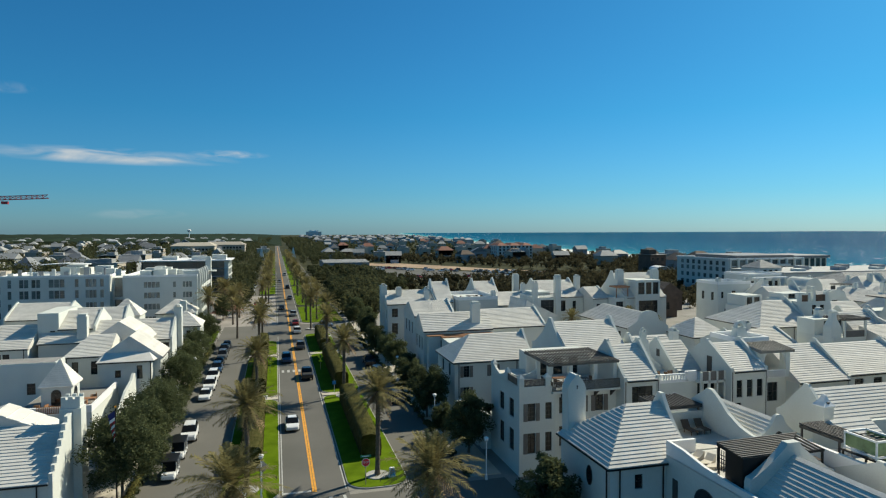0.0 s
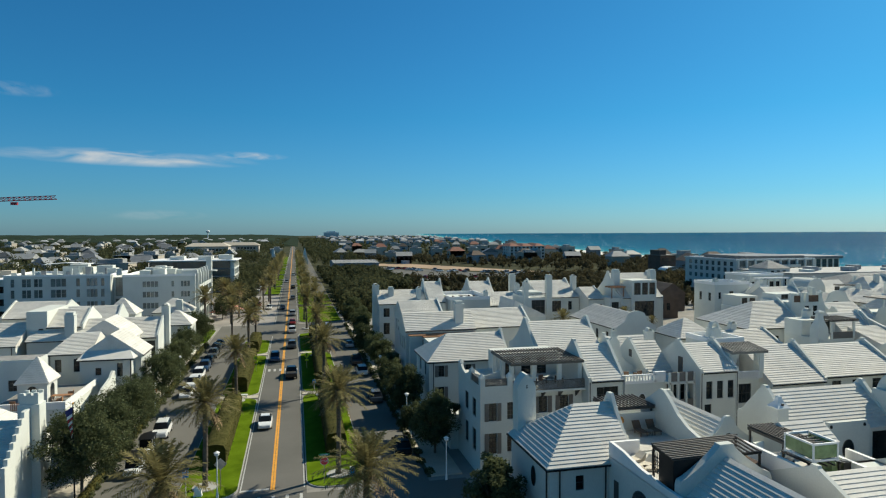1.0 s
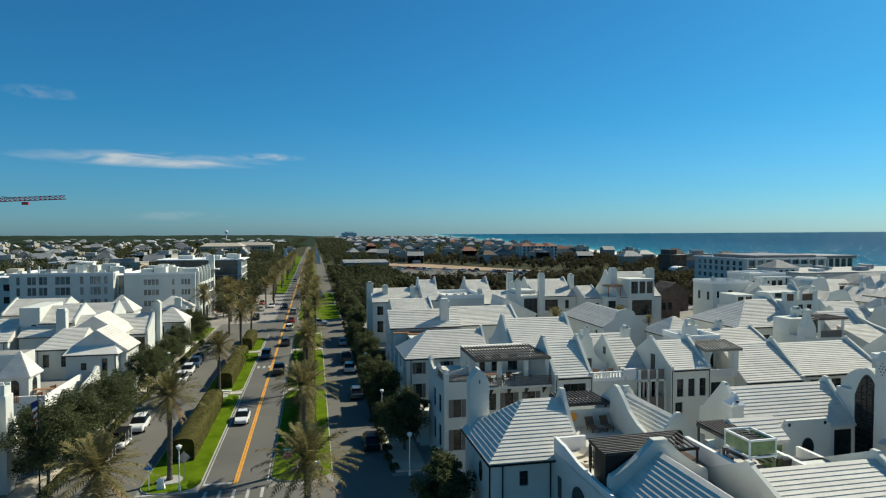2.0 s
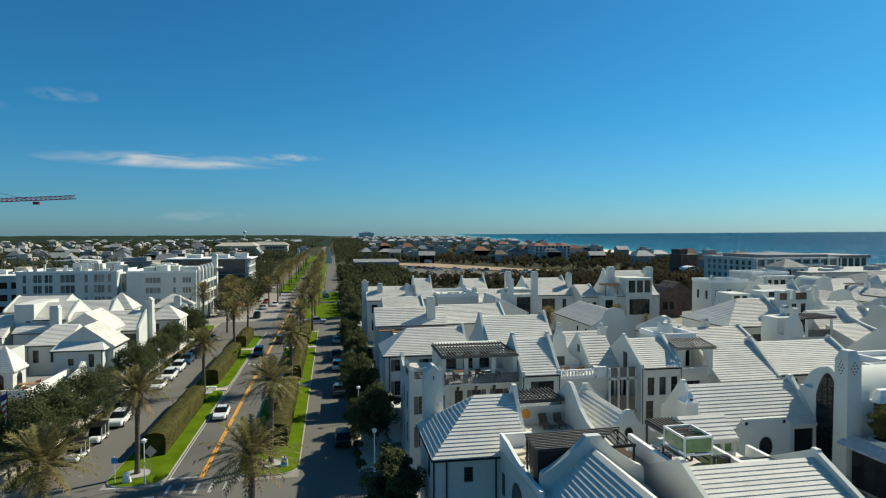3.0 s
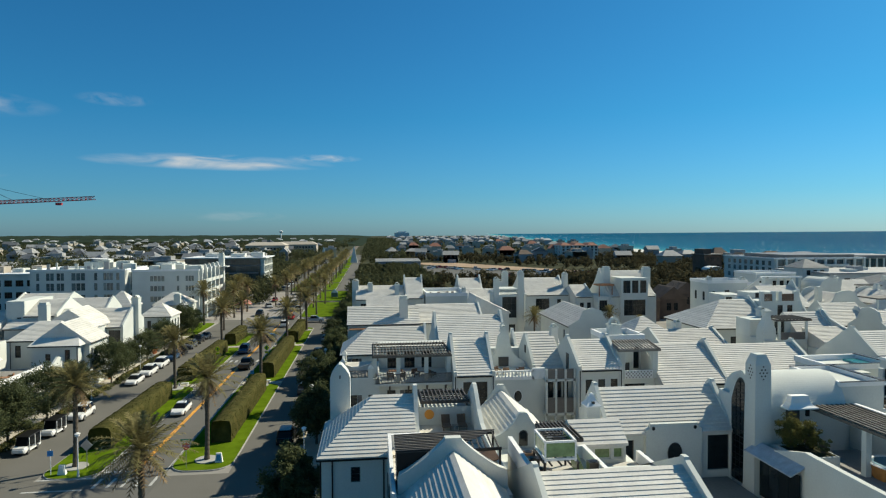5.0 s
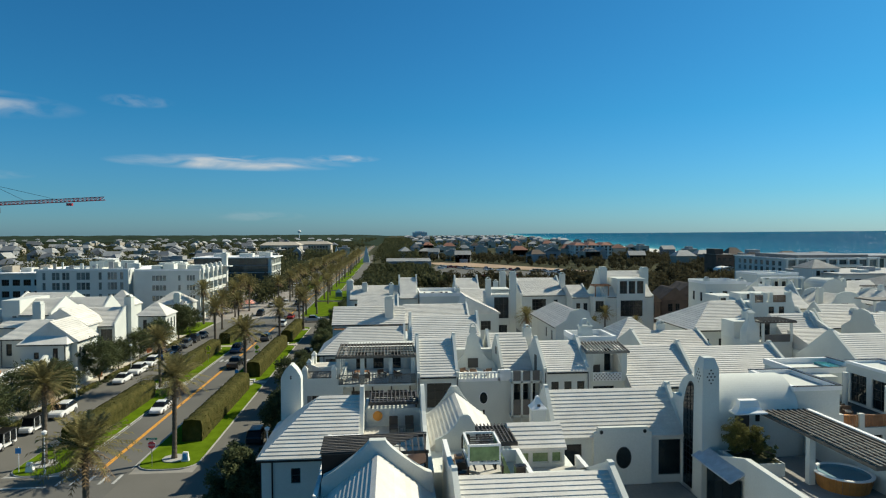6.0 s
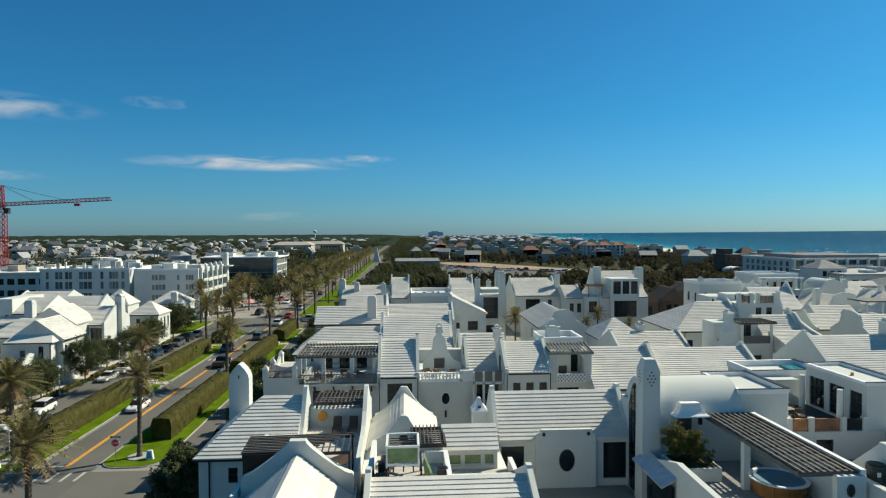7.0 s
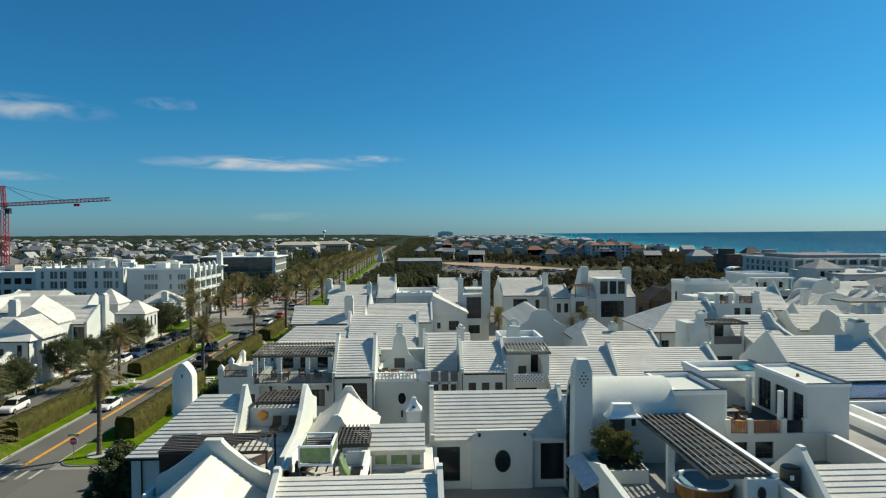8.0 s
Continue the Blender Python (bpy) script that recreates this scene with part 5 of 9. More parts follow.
# ---------------------------------------------------------------- house with the oval window
hB = house(43.9, 54.6, 41.2, 47.8, 8.8, 11.75, vm=44.35, near=True, peak=0.45, over=0.35, gutter=False,
           holes={"S": [(44.35, 46.15, 5.5, 8.2, 1, 1), (52.4, 54.25, 5.5, 8.35, 1, 1)]}, label="white house with a long stepped roof and an oval window")
part("wall", Geo().prism([(47.0, 5.0), (51.7, 5.0), (51.7, 9.15), (51.45, 9.2), (51.35, 9.55), (47.4, 9.55), (47.3, 9.2), (47.0, 9.1)], "y", 40.82, 41.22), STUCCO, hB, "raised parapet wall")
oval(hB, "S", 40.82, 49.4, 7.15, 0.55, 0.8)
for x in (47.6, 51.1):
    oval(hB, "S", 40.82, x, 9.2, 0.07, 0.09, "scupper")
chimney(hB, 42.6, 41.2, 1.05, 1.05, 8.0, 12.15, "ogee")
block(hB, 44.3, 54.0, 30.2, 41.0, 0.02, 4.98, mat=PAVING)

# ---------------------------------------------------------------- tower house with the barrel vault
hT = thing("house", "white house with chimney tower, barrel vault and arched window", "house", (59, 40, 0), "white stucco houses")
block(hT, 54.9, 61.8, 37.8, 43.2, 0.02, 10.9, {"S": [(56.9, 57.8, 8.6, 10.85, 1, 2)]})
vault = [(37.8, 10.9), (43.2, 10.9)] + [(40.5 + 2.7 * math.cos(a * math.pi / 44), 10.9 + 2.7 * math.sin(a * math.pi / 44)) for a in range(1, 44)]
part("vault", Geo().prism(vault, "x", 54.9, 61.8), STUCCO, hT, "white barrel-vaulted roof")


def pointed(um, hw, z0, zs, za):
    """A tall opening with a pointed head."""
    left = [(um - hw * (1 - k / 9), zs + (za - zs) * (1 - (1 - k / 9) ** 1.9)) for k in range(10)]
    return [(um + hw, z0), (um - hw, z0)] + left + [(2 * um - u, z) for u, z in reversed(left[:-1])]


part("end_wall", Geo().prism(pointed(39.95, 1.75, 0.05, 11.3, 13.85), "x", 54.45, 54.9), STUCCO, hT, "pointed end wall")
part("end_wall", Geo().box(54.5, 41.6, 0.05, 54.9, 43.2, 11.6), STUCCO, hT)
win = part("arched_window", Geo().prism(pointed(39.95, 1.22, 4.95, 11.3, 13.3), "x", 54.40, 54.47), FRAME, hT, "tall pointed window with black bars")
part("pane", Geo().prism(pointed(39.95, 1.12, 5.0, 11.3, 13.18), "x", 54.385, 54.42), GLASS, win)
for k in range(14):
    z = 5.6 + 0.5 * k
    part("glazing_bar", Geo().box(54.355, 38.85 + max(0, z - 11.3) * 0.5, z - 0.025, 54.385, 41.05 - max(0, z - 11.3) * 0.5, z + 0.025), TRIM, win)
for k in range(3):
    y = 39.4 + 0.55 * k
    part("glazing_bar", Geo().box(54.35, y - 0.025, 5.0, 54.38, y + 0.025, 12.3 + (0.7 if k == 1 else 0)), TRIM, win)
part("wall_lamp", Geo().box(58.35, 37.66, 10.7, 58.62, 37.79, 11.2), TRIM, hT, "dark wall lamp")
g = Geo().hexa([(54.05, 37.6, 0.02), (55.6, 37.6, 0.02), (55.6, 39.1, 0.02), (54.05, 39.1, 0.02)], [(54.2, 37.7, 14.7), (55.45, 37.7, 14.7), (55.45, 39.0, 14.7), (54.2, 39.0, 14.7)])
g.hexa([(54.2, 37.7, 14.7), (55.45, 37.7, 14.7), (55.45, 39.0, 14.7), (54.2, 39.0, 14.7)], [(54.45, 37.95, 15.5), (55.2, 37.95, 15.5), (55.2, 38.75, 15.5), (54.45, 38.75, 15.5)])
tower = part("chimney_tower", g, STUCCO, hT, "tall tapering white chimney tower")
g = Geo()
for side in ("S", "W"):
    for r, n in ((0, 1), (1, 2), (2, 3), (3, 2), (4, 1)):
        for k in range(n):
            c = (54.83 if side == "S" else 38.35) + (k - (n - 1) / 2) * 0.28
            z = 14.6 - r * 0.24
            q = [(c + 0.07 * math.cos(a * math.pi / 4), z + 0.07 * math.sin(a * math.pi / 4)) for a in range(8)]
            pl = 37.7 if side == "S" else 54.2
            P = SIDE[side]
            g.hexa([P(pl, *p, 0.06) for p in q], [P(pl, *p, -0.012) for p in q])
part("vent_hole", g, FRAME, tower)
block(hT, 61.8, 65.5, 38.4, 44.2, 0.02, 12.7)
ring(hT, 61.7, 65.6, 38.3, 44.3, 12.7, 13.05, 0.3)
part("coping", Geo().box(61.66, 38.26, 13.05, 65.64, 38.42, 13.1).box(65.3, 38.42, 13.05, 65.64, 44.34, 13.12).box(61.66, 44.1, 13.05, 65.3, 44.34, 13.1), TRIM, hT, "dark metal coping")
# flared door canopy
g = Geo()
for z0, z1, a, b in ((11.45, 11.55, 1.25, 1.25), (11.55, 11.68, 1.25, 0.98), (11.68, 11.9, 0.98, 0.80), (11.9, 12.4, 0.80, 0.68)):
    g.hexa([(57.55 - a, 37.82 - a * 0.75, z0), (57.55 + a, 37.82 - a * 0.75, z0), (57.55 + a, 37.82, z0), (57.55 - a, 37.82, z0)], [(57.55 - b, 37.82 - b * 0.75, z1), (57.55 + b, 37.82 - b * 0.75, z1), (57.55 + b, 37.82, z1), (57.55 - b, 37.82, z1)])
part("door", Geo().box(56.75, 37.74, 8.7, 57.85, 37.81, 11.35), WOODDK, hT, "dark timber terrace door")
part("door_canopy", g, COPING, hT, "flared white door canopy")
# terrace with side walls
block(hT, 55.75, 66.5, 22.0, 37.6, 0.02, 8.0, mat=GRAVEL)
part("wall", Geo().prism([(32.6, 3.0), (37.6, 3.0), (37.6, 8.6), (36.6, 8.7), (32.6, 9.85)], "x", 54.6, 54.9), STUCCO, hT)
part("wall", Geo().prism([(22.0, 0.02), (32.6, 0.02), (32.6, 9.85), (27.0, 9.75), (22.0, 9.75)], "x", 54.45, 54.85), STUCCO, hT)
block(hT, 54.85, 55.75, 22.0, 37.6, 0.02, 7.98, mat=STUCCO)
part("wall", Geo().box(62.6, 22.0, 7.9, 63.0, 38.4, 10.9), STUCCO, hT)
part("awning", Geo().prism([(53.5, 8.15), (54.7, 8.75), (54.7, 8.85), (53.5, 8.25)], "y", 32.7, 38.0), material("pale_metal_awning", (0.55, 0.58, 0.62), 0.4, 0.3, vary=0.2, size=2.0), hT, "sloping metal awning")
for k in range(4):
    part("glass_door", Geo().box(54.36, 33.0 + 1.1 * k, 5.0, 54.44, 34.05 + 1.1 * k, 8.1), GLASS, hT)
big = pergola(58.7, 62.3, 26.6, 37.7, 11.45, "y", 9, WOODMID, ((59.1, 32.7), (61.9, 26.9)), 8.0, "long grey timber pergola over a roof terrace", STUCCO, 0.42, 9, 0.0, 0.11, 0.09)
part("beam", Geo().box(62.15, 26.4, 11.25, 62.45, 37.55, 11.6), COPING, big, "white edge beam")
part("end_wall", Geo().box(60.7, 26.3, 8.0, 62.4, 26.7, 11.3), STUCCO, big)


def tub(x, y, z, r, h):
    t = thing("hot_tub", "round timber-clad hot tub filled with blue water", "hot tub", (x, y, z))
    n = 28
    at = lambda q, a, zz: (x + q * math.cos(a), y + q * math.sin(a), zz)
    for k in range(n):
        a, b = 2 * math.pi * k / n, 2 * math.pi * (k + 0.95) / n
        part("stave", Geo().hexa([at(r * 0.86, a, z), at(r * 0.86, b, z), at(r * 0.80, b, z), at(r * 0.80, a, z)], [at(r, a, z + h), at(r, b, z + h), at(r - 0.1, b, z + h), at(r - 0.1, a, z + h)]), CEDARWARM, t)
    rim, shell = Geo(), Geo()
    for k in range(32):
        a, b = 2 * math.pi * k / 32, 2 * math.pi * (k + 1) / 32
        rim.hexa([at(r + 0.05, a, z + h), at(r + 0.05, b, z + h), at(r - 0.2, b, z + h), at(r - 0.2, a, z + h)], [at(r + 0.03, a, z + h + 0.07), at(r + 0.03, b, z + h + 0.07), at(r - 0.18, b, z + h + 0.07), at(r - 0.18, a, z + h + 0.07)])
        shell.poly([at(r - 0.2, a, z + h), at(r - 0.2, b, z + h), at(r - 0.55, b, z + 0.3), at(r - 0.55, a, z + 0.3)])
    part("rim", rim, COPING, t, "pale moulded rim")
    part("shell", shell, BLUEC, t, "blue moulded shell")
    part("water", Geo().cyl(x, y, z + h - 0.2, z + h - 0.16, r - 0.26, n=32), BLUEC, t, "blue water")


tub(60.9, 32.0, 8.0, 1.75, 0.95)
planter = thing("planter", "white stucco planter box on a terrace", "planter", (57.0, 34.8, 8.0))
part("box", Geo().box(55.3, 34.0, 8.0, 58.2, 36.8, 8.9), STUCCO, planter)
part("soil", Geo().box(55.45, 34.15, 8.9, 58.05, 36.65, 8.93), EARTH, planter)
oak(56.0, 36.1, 2.4, 0.95, 31, 0.1, 8.9, "feathery olive-brown shrub in a terrace planter", 0.07, 130, 60, SHRUB)
oak(57.1, 35.9, 2.0, 0.9, 33, 0.1, 8.9, "feathery olive-brown shrub in a terrace planter", 0.07, 110, 55, SHRUB)
oak(57.6, 34.9, 0.9, 0.5, 32, 0.1, 8.93, "spiky pale shrub in a terrace planter", 0.12, 12, 40)
block(hT, 55.3, 58.9, 36.85, 37.55, 8.0, 8.7)

# roof-terrace house beyond the barrel vault
hE = thing("house", "white flat-roofed house with a raised roof terrace", "house", (70, 40, 0), "white stucco houses")
block(hE, 65.6, 73.9, 39.0, 48.6, 0.02, 9.5, {"S": [(66.3, 67.6, 7.6, 8.9), (68.2, 69.6, 7.6, 8.9)]})
# this terrace lies in shade, which is put into the deck's dark colour
part("deck", Geo().box(65.8, 39.3, 9.5, 72.2, 48.0, 9.54), WOODDK, hE, "timber terrace deck, coloured dark for the shade on it")
block(hE, 72.25, 75.5, 39.1, 46.4, 9.5, 12.95, {"W": [(39.6, 41.0, 9.7, 12.2, 2, 3), (41.6, 43.4, 9.7, 12.2, 2, 3), (44.0, 45.9, 9.7, 12.2, 3, 3)]})
block(hE, 73.9, 75.5, 39.1, 46.4, 0.02, 9.5)
ring(hE, 72.15, 75.6, 39.0, 46.5, 12.95, 13.2, 0.3)
part("coping", Geo().box(72.1, 38.95, 13.2, 75.64, 39.1, 13.25).box(75.3, 39.1, 13.2, 75.64, 46.54, 13.27).box(72.1, 46.3, 13.2, 75.3, 46.54, 13.25), TRIM, hE, "dark metal coping")
part("roof_vent", Geo().cyl(73.6, 42.5, 12.95, 13.2, 0.14, 0.1, 10), TERRA, hE)
for x, y in ((66.0, 39.5), (70.4, 39.5), (70.6, 44.4)):
    part("pillar", Geo().cyl(x, y, 9.5, 12.6, 0.24, 0.22, 14), STUCCO, hE, "round white pillar")
block(hE, 65.8, 72.2, 47.3, 48.6, 9.5, 11.5)
for k in range(7):
    part("step", Geo().box(68.4 + 0.42 * k, 46.3, 9.5, 68.8 + 0.42 * k, 47.28, 11.5 - 0.27 * k), PAVING, hE)
part("stair_wall", Geo().prism([(68.2, 9.55), (71.6, 9.55), (71.6, 10.0), (68.8, 11.9), (68.2, 11.9)], "y", 46.05, 46.25), STUCCO, hE)
for a, b in ((66.35, 67.6), (68.1, 70.1)):
    railing(hE, a, b, 39.15, 39.15, 9.5, 0.95, WOODRED, 0.12, 0.06, label="timber balustrade")
part("glass_balustrade", Geo().box(70.7, 39.12, 9.55, 72.0, 39.16, 10.45), GLASS, hE)
for x in (66.1, 67.85, 70.4, 72.1):
    part("pier", Geo().box(x - 0.2, 38.98, 9.5, x + 0.2, 39.3, 10.6), STUCCO, hE)
chair(67.4, 41.5, 9.54, 0.4)
chair(68.8, 41.8, 9.54, -0.4)
chair(69.4, 43.6, 9.54, 1.9)
table(68.2, 42.8, 9.54, 1.2, 0.9, 0.72)
whole("orange_pot", Geo().cyl(67.7, 40.3, 9.54, 10.1, 0.2, 0.32, 14), ORANGE, "orange glazed terrace pot", "pot", (67.7, 40.3, 9.54))
hE2 = thing("house", "white flat-roofed wing with a small turquoise rooftop pool", "house", (72, 51, 0), "white stucco houses")
block(hE2, 68.8, 75.5, 48.7, 53.2, 0.02, 11.5)
ring(hE2, 68.7, 75.6, 48.65, 53.3, 11.5, 12.05, 0.3)
part("coping", Geo().box(68.66, 48.6, 12.05, 75.64, 48.75, 12.1).box(75.3, 48.75, 12.05, 75.64, 53.34, 12.12), TRIM, hE2, "dark metal coping")
part("water", Geo().box(73.6, 49.2, 11.5, 75.2, 52.6, 11.7), material("turquoise_pool_water", (0.05, 0.24, 0.25), 0.08, vary=0.1, size=1.0), hE2, "shallow turquoise pool")
# lower terraces and the house with the gable beside them
hF = house(64.2, 78.0, 22.5, 32.0, 8.3, 11.6, vm=27.4, ends=("par", "plain"), near=True, peak=1.1, label="white house with a stepped roof and a steep parapet gable")
block(hF, 66.5, 73.9, 32.0, 38.9, 0.02, 7.4, mat=GRAVEL)
block(hF, 73.9, 78.2, 32.0, 39.0, 0.02, 8.9, mat=GRAVEL)
block(hF, 75.5, 78.2, 39.0, 44.6, 0.02, 8.9, mat=GRAVEL)
block(hF, 78.2, 92.0, 32.0, 38.4, 0.02, 8.4, mat=GRAVEL)
part("parapet", Geo().box(73.6, 32.0, 7.4, 73.9, 38.9, 9.5), STUCCO, hF)
part("coping", Geo().box(73.55, 32.0, 9.5, 73.98, 38.9, 9.56), COPING, hF, "pale coping")
part("parapet", Geo().box(78.2, 33.0, 8.4, 78.7, 44.6, 9.7), COPING, hF)
part("parapet", Geo().box(80.4, 33.0, 8.4, 80.75, 38.4, 9.9), COPING, hF)
part("plinth", Geo().box(63.02, 26.2, 8.0, 64.1, 28.2, 10.3), STUCCO, hF)
u = thing("rooftop_unit", "dark green rounded rooftop air unit on a plinth", "air unit", (63.6, 27.1, 10.3), "rooftop air units")
part("housing", Geo().cyl(63.58, 27.15, 10.36, 11.6, 0.5, n=24), UNITGREEN, u)
part("fan_grille", Geo().cyl(63.58, 27.15, 11.6, 11.66, 0.42, n=24), TRIM, u)
part("base", Geo().box(63.1, 26.7, 10.3, 64.05, 27.6, 10.36), METALRF, u)
part("plate", Geo().box(63.3, 26.63, 11.05, 63.5, 26.68, 11.3), COPING, u, "pale rating plate")
for k in range(7):
    part("louvre", Geo().cyl(63.58, 27.15, 10.5 + 0.15 * k, 10.53 + 0.15 * k, 0.515, n=24), TRIM, u)
part("coping", Geo().box(62.56, 28.3, 10.9, 63.4, 38.2, 10.98), PATHWAY, hT, "cream stone coping")
oval(hT, "S", 26.3, 61.5, 10.5, 0.17, 0.3, "porthole")
hPool = thing("roof_pool", "raised rooftop swimming pool with blue water", "pool", (88, 52, 0))
part("basin", Geo().box(80.5, 49.6, 0.02, 97.0, 55.2, 9.0), STUCCO, hPool)
part("coping", Geo().box(80.5, 49.6, 9.0, 97.0, 49.9, 9.15), TRIM, hPool)
part("water", Geo().box(80.7, 49.9, 9.0, 96.8, 55.0, 9.08), POOLW, hPool, "still blue pool water")
block(hE, 78.7, 92.0, 38.4, 49.5, 0.02, 7.9, mat=GRAVEL)
ring(hE, 78.72, 92.0, 38.42, 49.5, 7.9, 8.9, 0.35)
part("parapet", Geo().box(80.4, 38.8, 7.9, 80.75, 46.0, 9.6), COPING, hE)
part("skylight", Geo().box(83.0, 41.0, 7.9, 86.5, 45.5, 8.5), STUCCO, hE)

# ---------------------------------------------------------------- second row: pergola house
hP = thing("house", "white three-storey house with shuttered windows and a pergola terrace", "house", (28, 64, 0), "white stucco houses")
SH = (2, 4, True)
block(hP, 22.0, 26.2, 59.6, 68.5, 0.02, 9.5, {"S": [(22.95, 23.85, 5.9, 7.8, *SH), (22.95, 23.85, 2.4, 4.6, *SH), (25.0, 25.75, 6.0, 7.8, 2, 4), (25.0, 25.75, 2.5, 4.6, 2, 4)],
                                             "W": [(61.2, 62.6, 5.9, 7.9, 2, 4), (64.2, 65.6, 5.9, 7.9, 2, 4), (61.2, 62.6, 2.2, 4.6, 2, 4), (64.2, 65.6, 2.2, 4.6, 2, 4)]})
for a, b, c, d in ((21.95, 22.5, 59.5, 60.05), (25.0, 25.5, 59.5, 60.05), (21.95, 22.45, 63.2, 63.7), (21.95, 22.45, 67.6, 68.4)):
    part("pier", Geo().box(a, c, 9.5, b, d, 10.55).hexa([(a - 0.05, c - 0.05, 10.55), (b + 0.05, c - 0.05, 10.55), (b + 0.05, d + 0.05, 10.55), (a - 0.05, d + 0.05, 10.55)], [((a + b) / 2 - 0.06, (c + d) / 2 - 0.06, 10.95), ((a + b) / 2 + 0.06, (c + d) / 2 - 0.06, 10.95), ((a + b) / 2 + 0.06, (c + d) / 2 + 0.06, 10.95), ((a + b) / 2 - 0.06, (c + d) / 2 + 0.06, 10.95)]), STUCCO, hP)
part("parapet", Geo().box(22.5, 59.55, 9.45, 25.0, 59.8, 9.62), STUCCO, hP)
part("parapet", Geo().box(22.0, 60.05, 9.45, 22.25, 63.2, 9.62), STUCCO, hP)
part("parapet", Geo().prism([(63.7, 9.45), (67.6, 9.45), (67.6, 10.5), (67.0, 10.15), (65.6, 9.8), (64.3, 10.15), (63.7, 10.5)], "x", 22.0, 22.25), STUCCO, hP, "parapet with a dipped top")
part("parapet", Geo().prism([(22.45, 9.45), (25.6, 9.45), (25.6, 10.6), (24.9, 10.2), (23.6, 9.85), (22.45, 10.3)], "y", 63.3, 63.55), STUCCO, hP)
part("terrace_floor", Geo().box(22.25, 59.8, 9.5, 25.5, 68.2, 9.54), DECKING, hP, "pale tiled terrace floor")
railing(hP, 22.55, 24.95, 59.65, 59.65, 9.6, 0.75, WOODMID, 0.09, 0.06, label="weathered timber balustrade")
railing(hP, 22.1, 22.1, 60.1, 63.15, 9.6, 0.75, WOODMID, 0.09, 0.06, label="weathered timber balustrade")
block(hP, 26.2, 34.0, 60.4, 70.0, 0.02, 8.9, {"S": [(27.0, 27.9, 6.2, 8.0, 2, 4), (28.9, 29.9, 6.2, 8.0, *SH), (31.4, 32.4, 6.2, 8.0, *SH), (27.0, 28.0, 2.6, 4.8, 2, 4), (30.0, 31.2, 2.6, 4.8, *SH)]})
block(hP, 26.2, 34.0, 66.6, 70.0, 8.9, 11.6, {"S": [(27.2, 28.4, 9.0, 11.0, 2, 3), (29.2, 30.4, 9.0, 11.0, 2, 3), (31.2, 32.4, 9.0, 11.0, 2, 3)]})
part("balcony", Geo().box(25.7, 59.3, 8.7, 33.9, 60.5, 8.92), STUCCO, hP)
railing(hP, 25.8, 33.8, 59.4, 59.4, 8.92, 1.0, WOODMID, 0.11, 0.05, label="grey timber balcony rail")
railing(hP, 25.8, 25.8, 59.5, 62.5, 8.92, 1.0, WOODMID, 0.13)
for k in range(4):
    x = 27.2 + k * 2.0
    part("bracket", Geo().prism([(59.35, 8.7), (60.4, 8.7), (60.4, 7.8)], "x", x, x + 0.14), WOODDK, hP)
pergola(25.4, 33.9, 59.6, 66.6, 12.0, "y", 24, WOODMID, ((25.7, 60.2), (28.2, 60.2), (31.2, 60.2), (33.6, 60.2), (25.7, 63.2), (25.7, 66.2)), 8.92, "weathered timber pergola on a balcony terrace", STUCCO, 0.42, 5, 0.12, 0.07, 0.09)
for x, y, a in ((27.4, 61.6, 1.6), (28.6, 61.4, -1.4), (30.2, 62.4, 0.4), (32.0, 62.0, 2.0)):
    chair(x, y, 8.92, a)
table(28.0, 62.6, 8.92, 1.6, 0.9, 0.72, WOODRED, "reddish timber terrace dining table")
table(31.2, 63.0, 8.92, 1.2, 0.8, 0.42)
block(hP, 21.0, 25.6, 68.6, 71.8, 0.02, 4.2)
block(hP, 20.8, 21.9, 70.0, 80.0, 0.02, 3.2)

hS = house(34.0, 38.35, 58.8, 66.8, 9.75, 13.05, near=True, peak=0.65, label="narrow white house with a steep stepped roof between parapets",
           holes={"S": [(35.0, 37.6, 6.4, 9.0, 3, 3), (35.0, 37.6, 2.6, 5.0, 3, 3)]})
pipe(hS, 34.15, 58.7, 0, 9.6)
pipe(hS, 38.2, 58.7, 0, 9.6)
# terrace house with the curved gable and finial
hFin = thing("house", "white house with a curved bell gable over a roof terrace", "house", (41, 64, 0), "white stucco houses")
block(hFin, 38.4, 44.2, 60.0, 70.0, 0.02, 8.9)
bell = [(38.9, 8.9), (43.4, 8.9), (43.35, 9.6), (42.6, 10.0), (41.9, 10.7), (41.6, 11.8), (41.5, 12.6), (41.15, 13.0), (41.1, 13.5), (40.95, 13.8), (40.7, 13.8), (40.55, 13.5), (40.5, 13.0), (40.15, 12.6), (40.05, 11.8), (39.8, 10.7), (39.2, 10.0), (38.9, 9.6)]
part("gable", Geo().prism(bell, "y", 65.6, 65.95), STUCCO, hFin, "curved bell-shaped gable")
chimney(hFin, 40.82, 65.78, 0.9, 0.4, 13.2, 14.5, "hoop")
part("fireplace", Geo().box(40.2, 65.5, 9.1, 41.4, 65.62, 10.2), FRAME, hFin)
part("parapet", Geo().box(38.45, 59.95, 8.8, 43.0, 60.2, 9.1).box(38.45, 59.95, 9.65, 43.0, 60.2, 9.8).box(42.8, 59.95, 8.8, 44.2, 60.3, 10.0), COPING, hFin)
railing(hFin, 38.7, 42.8, 60.08, 60.08, 9.0, 0.7, COPING, 0.36, 0.16, label="white balustrade")
oval(hFin, "S", 60.0, 41.2, 7.0, 0.42, 0.62, rim_mat=COPING)
block(hFin, 38.4, 44.0, 70.0, 71.0, 8.9, 10.4)
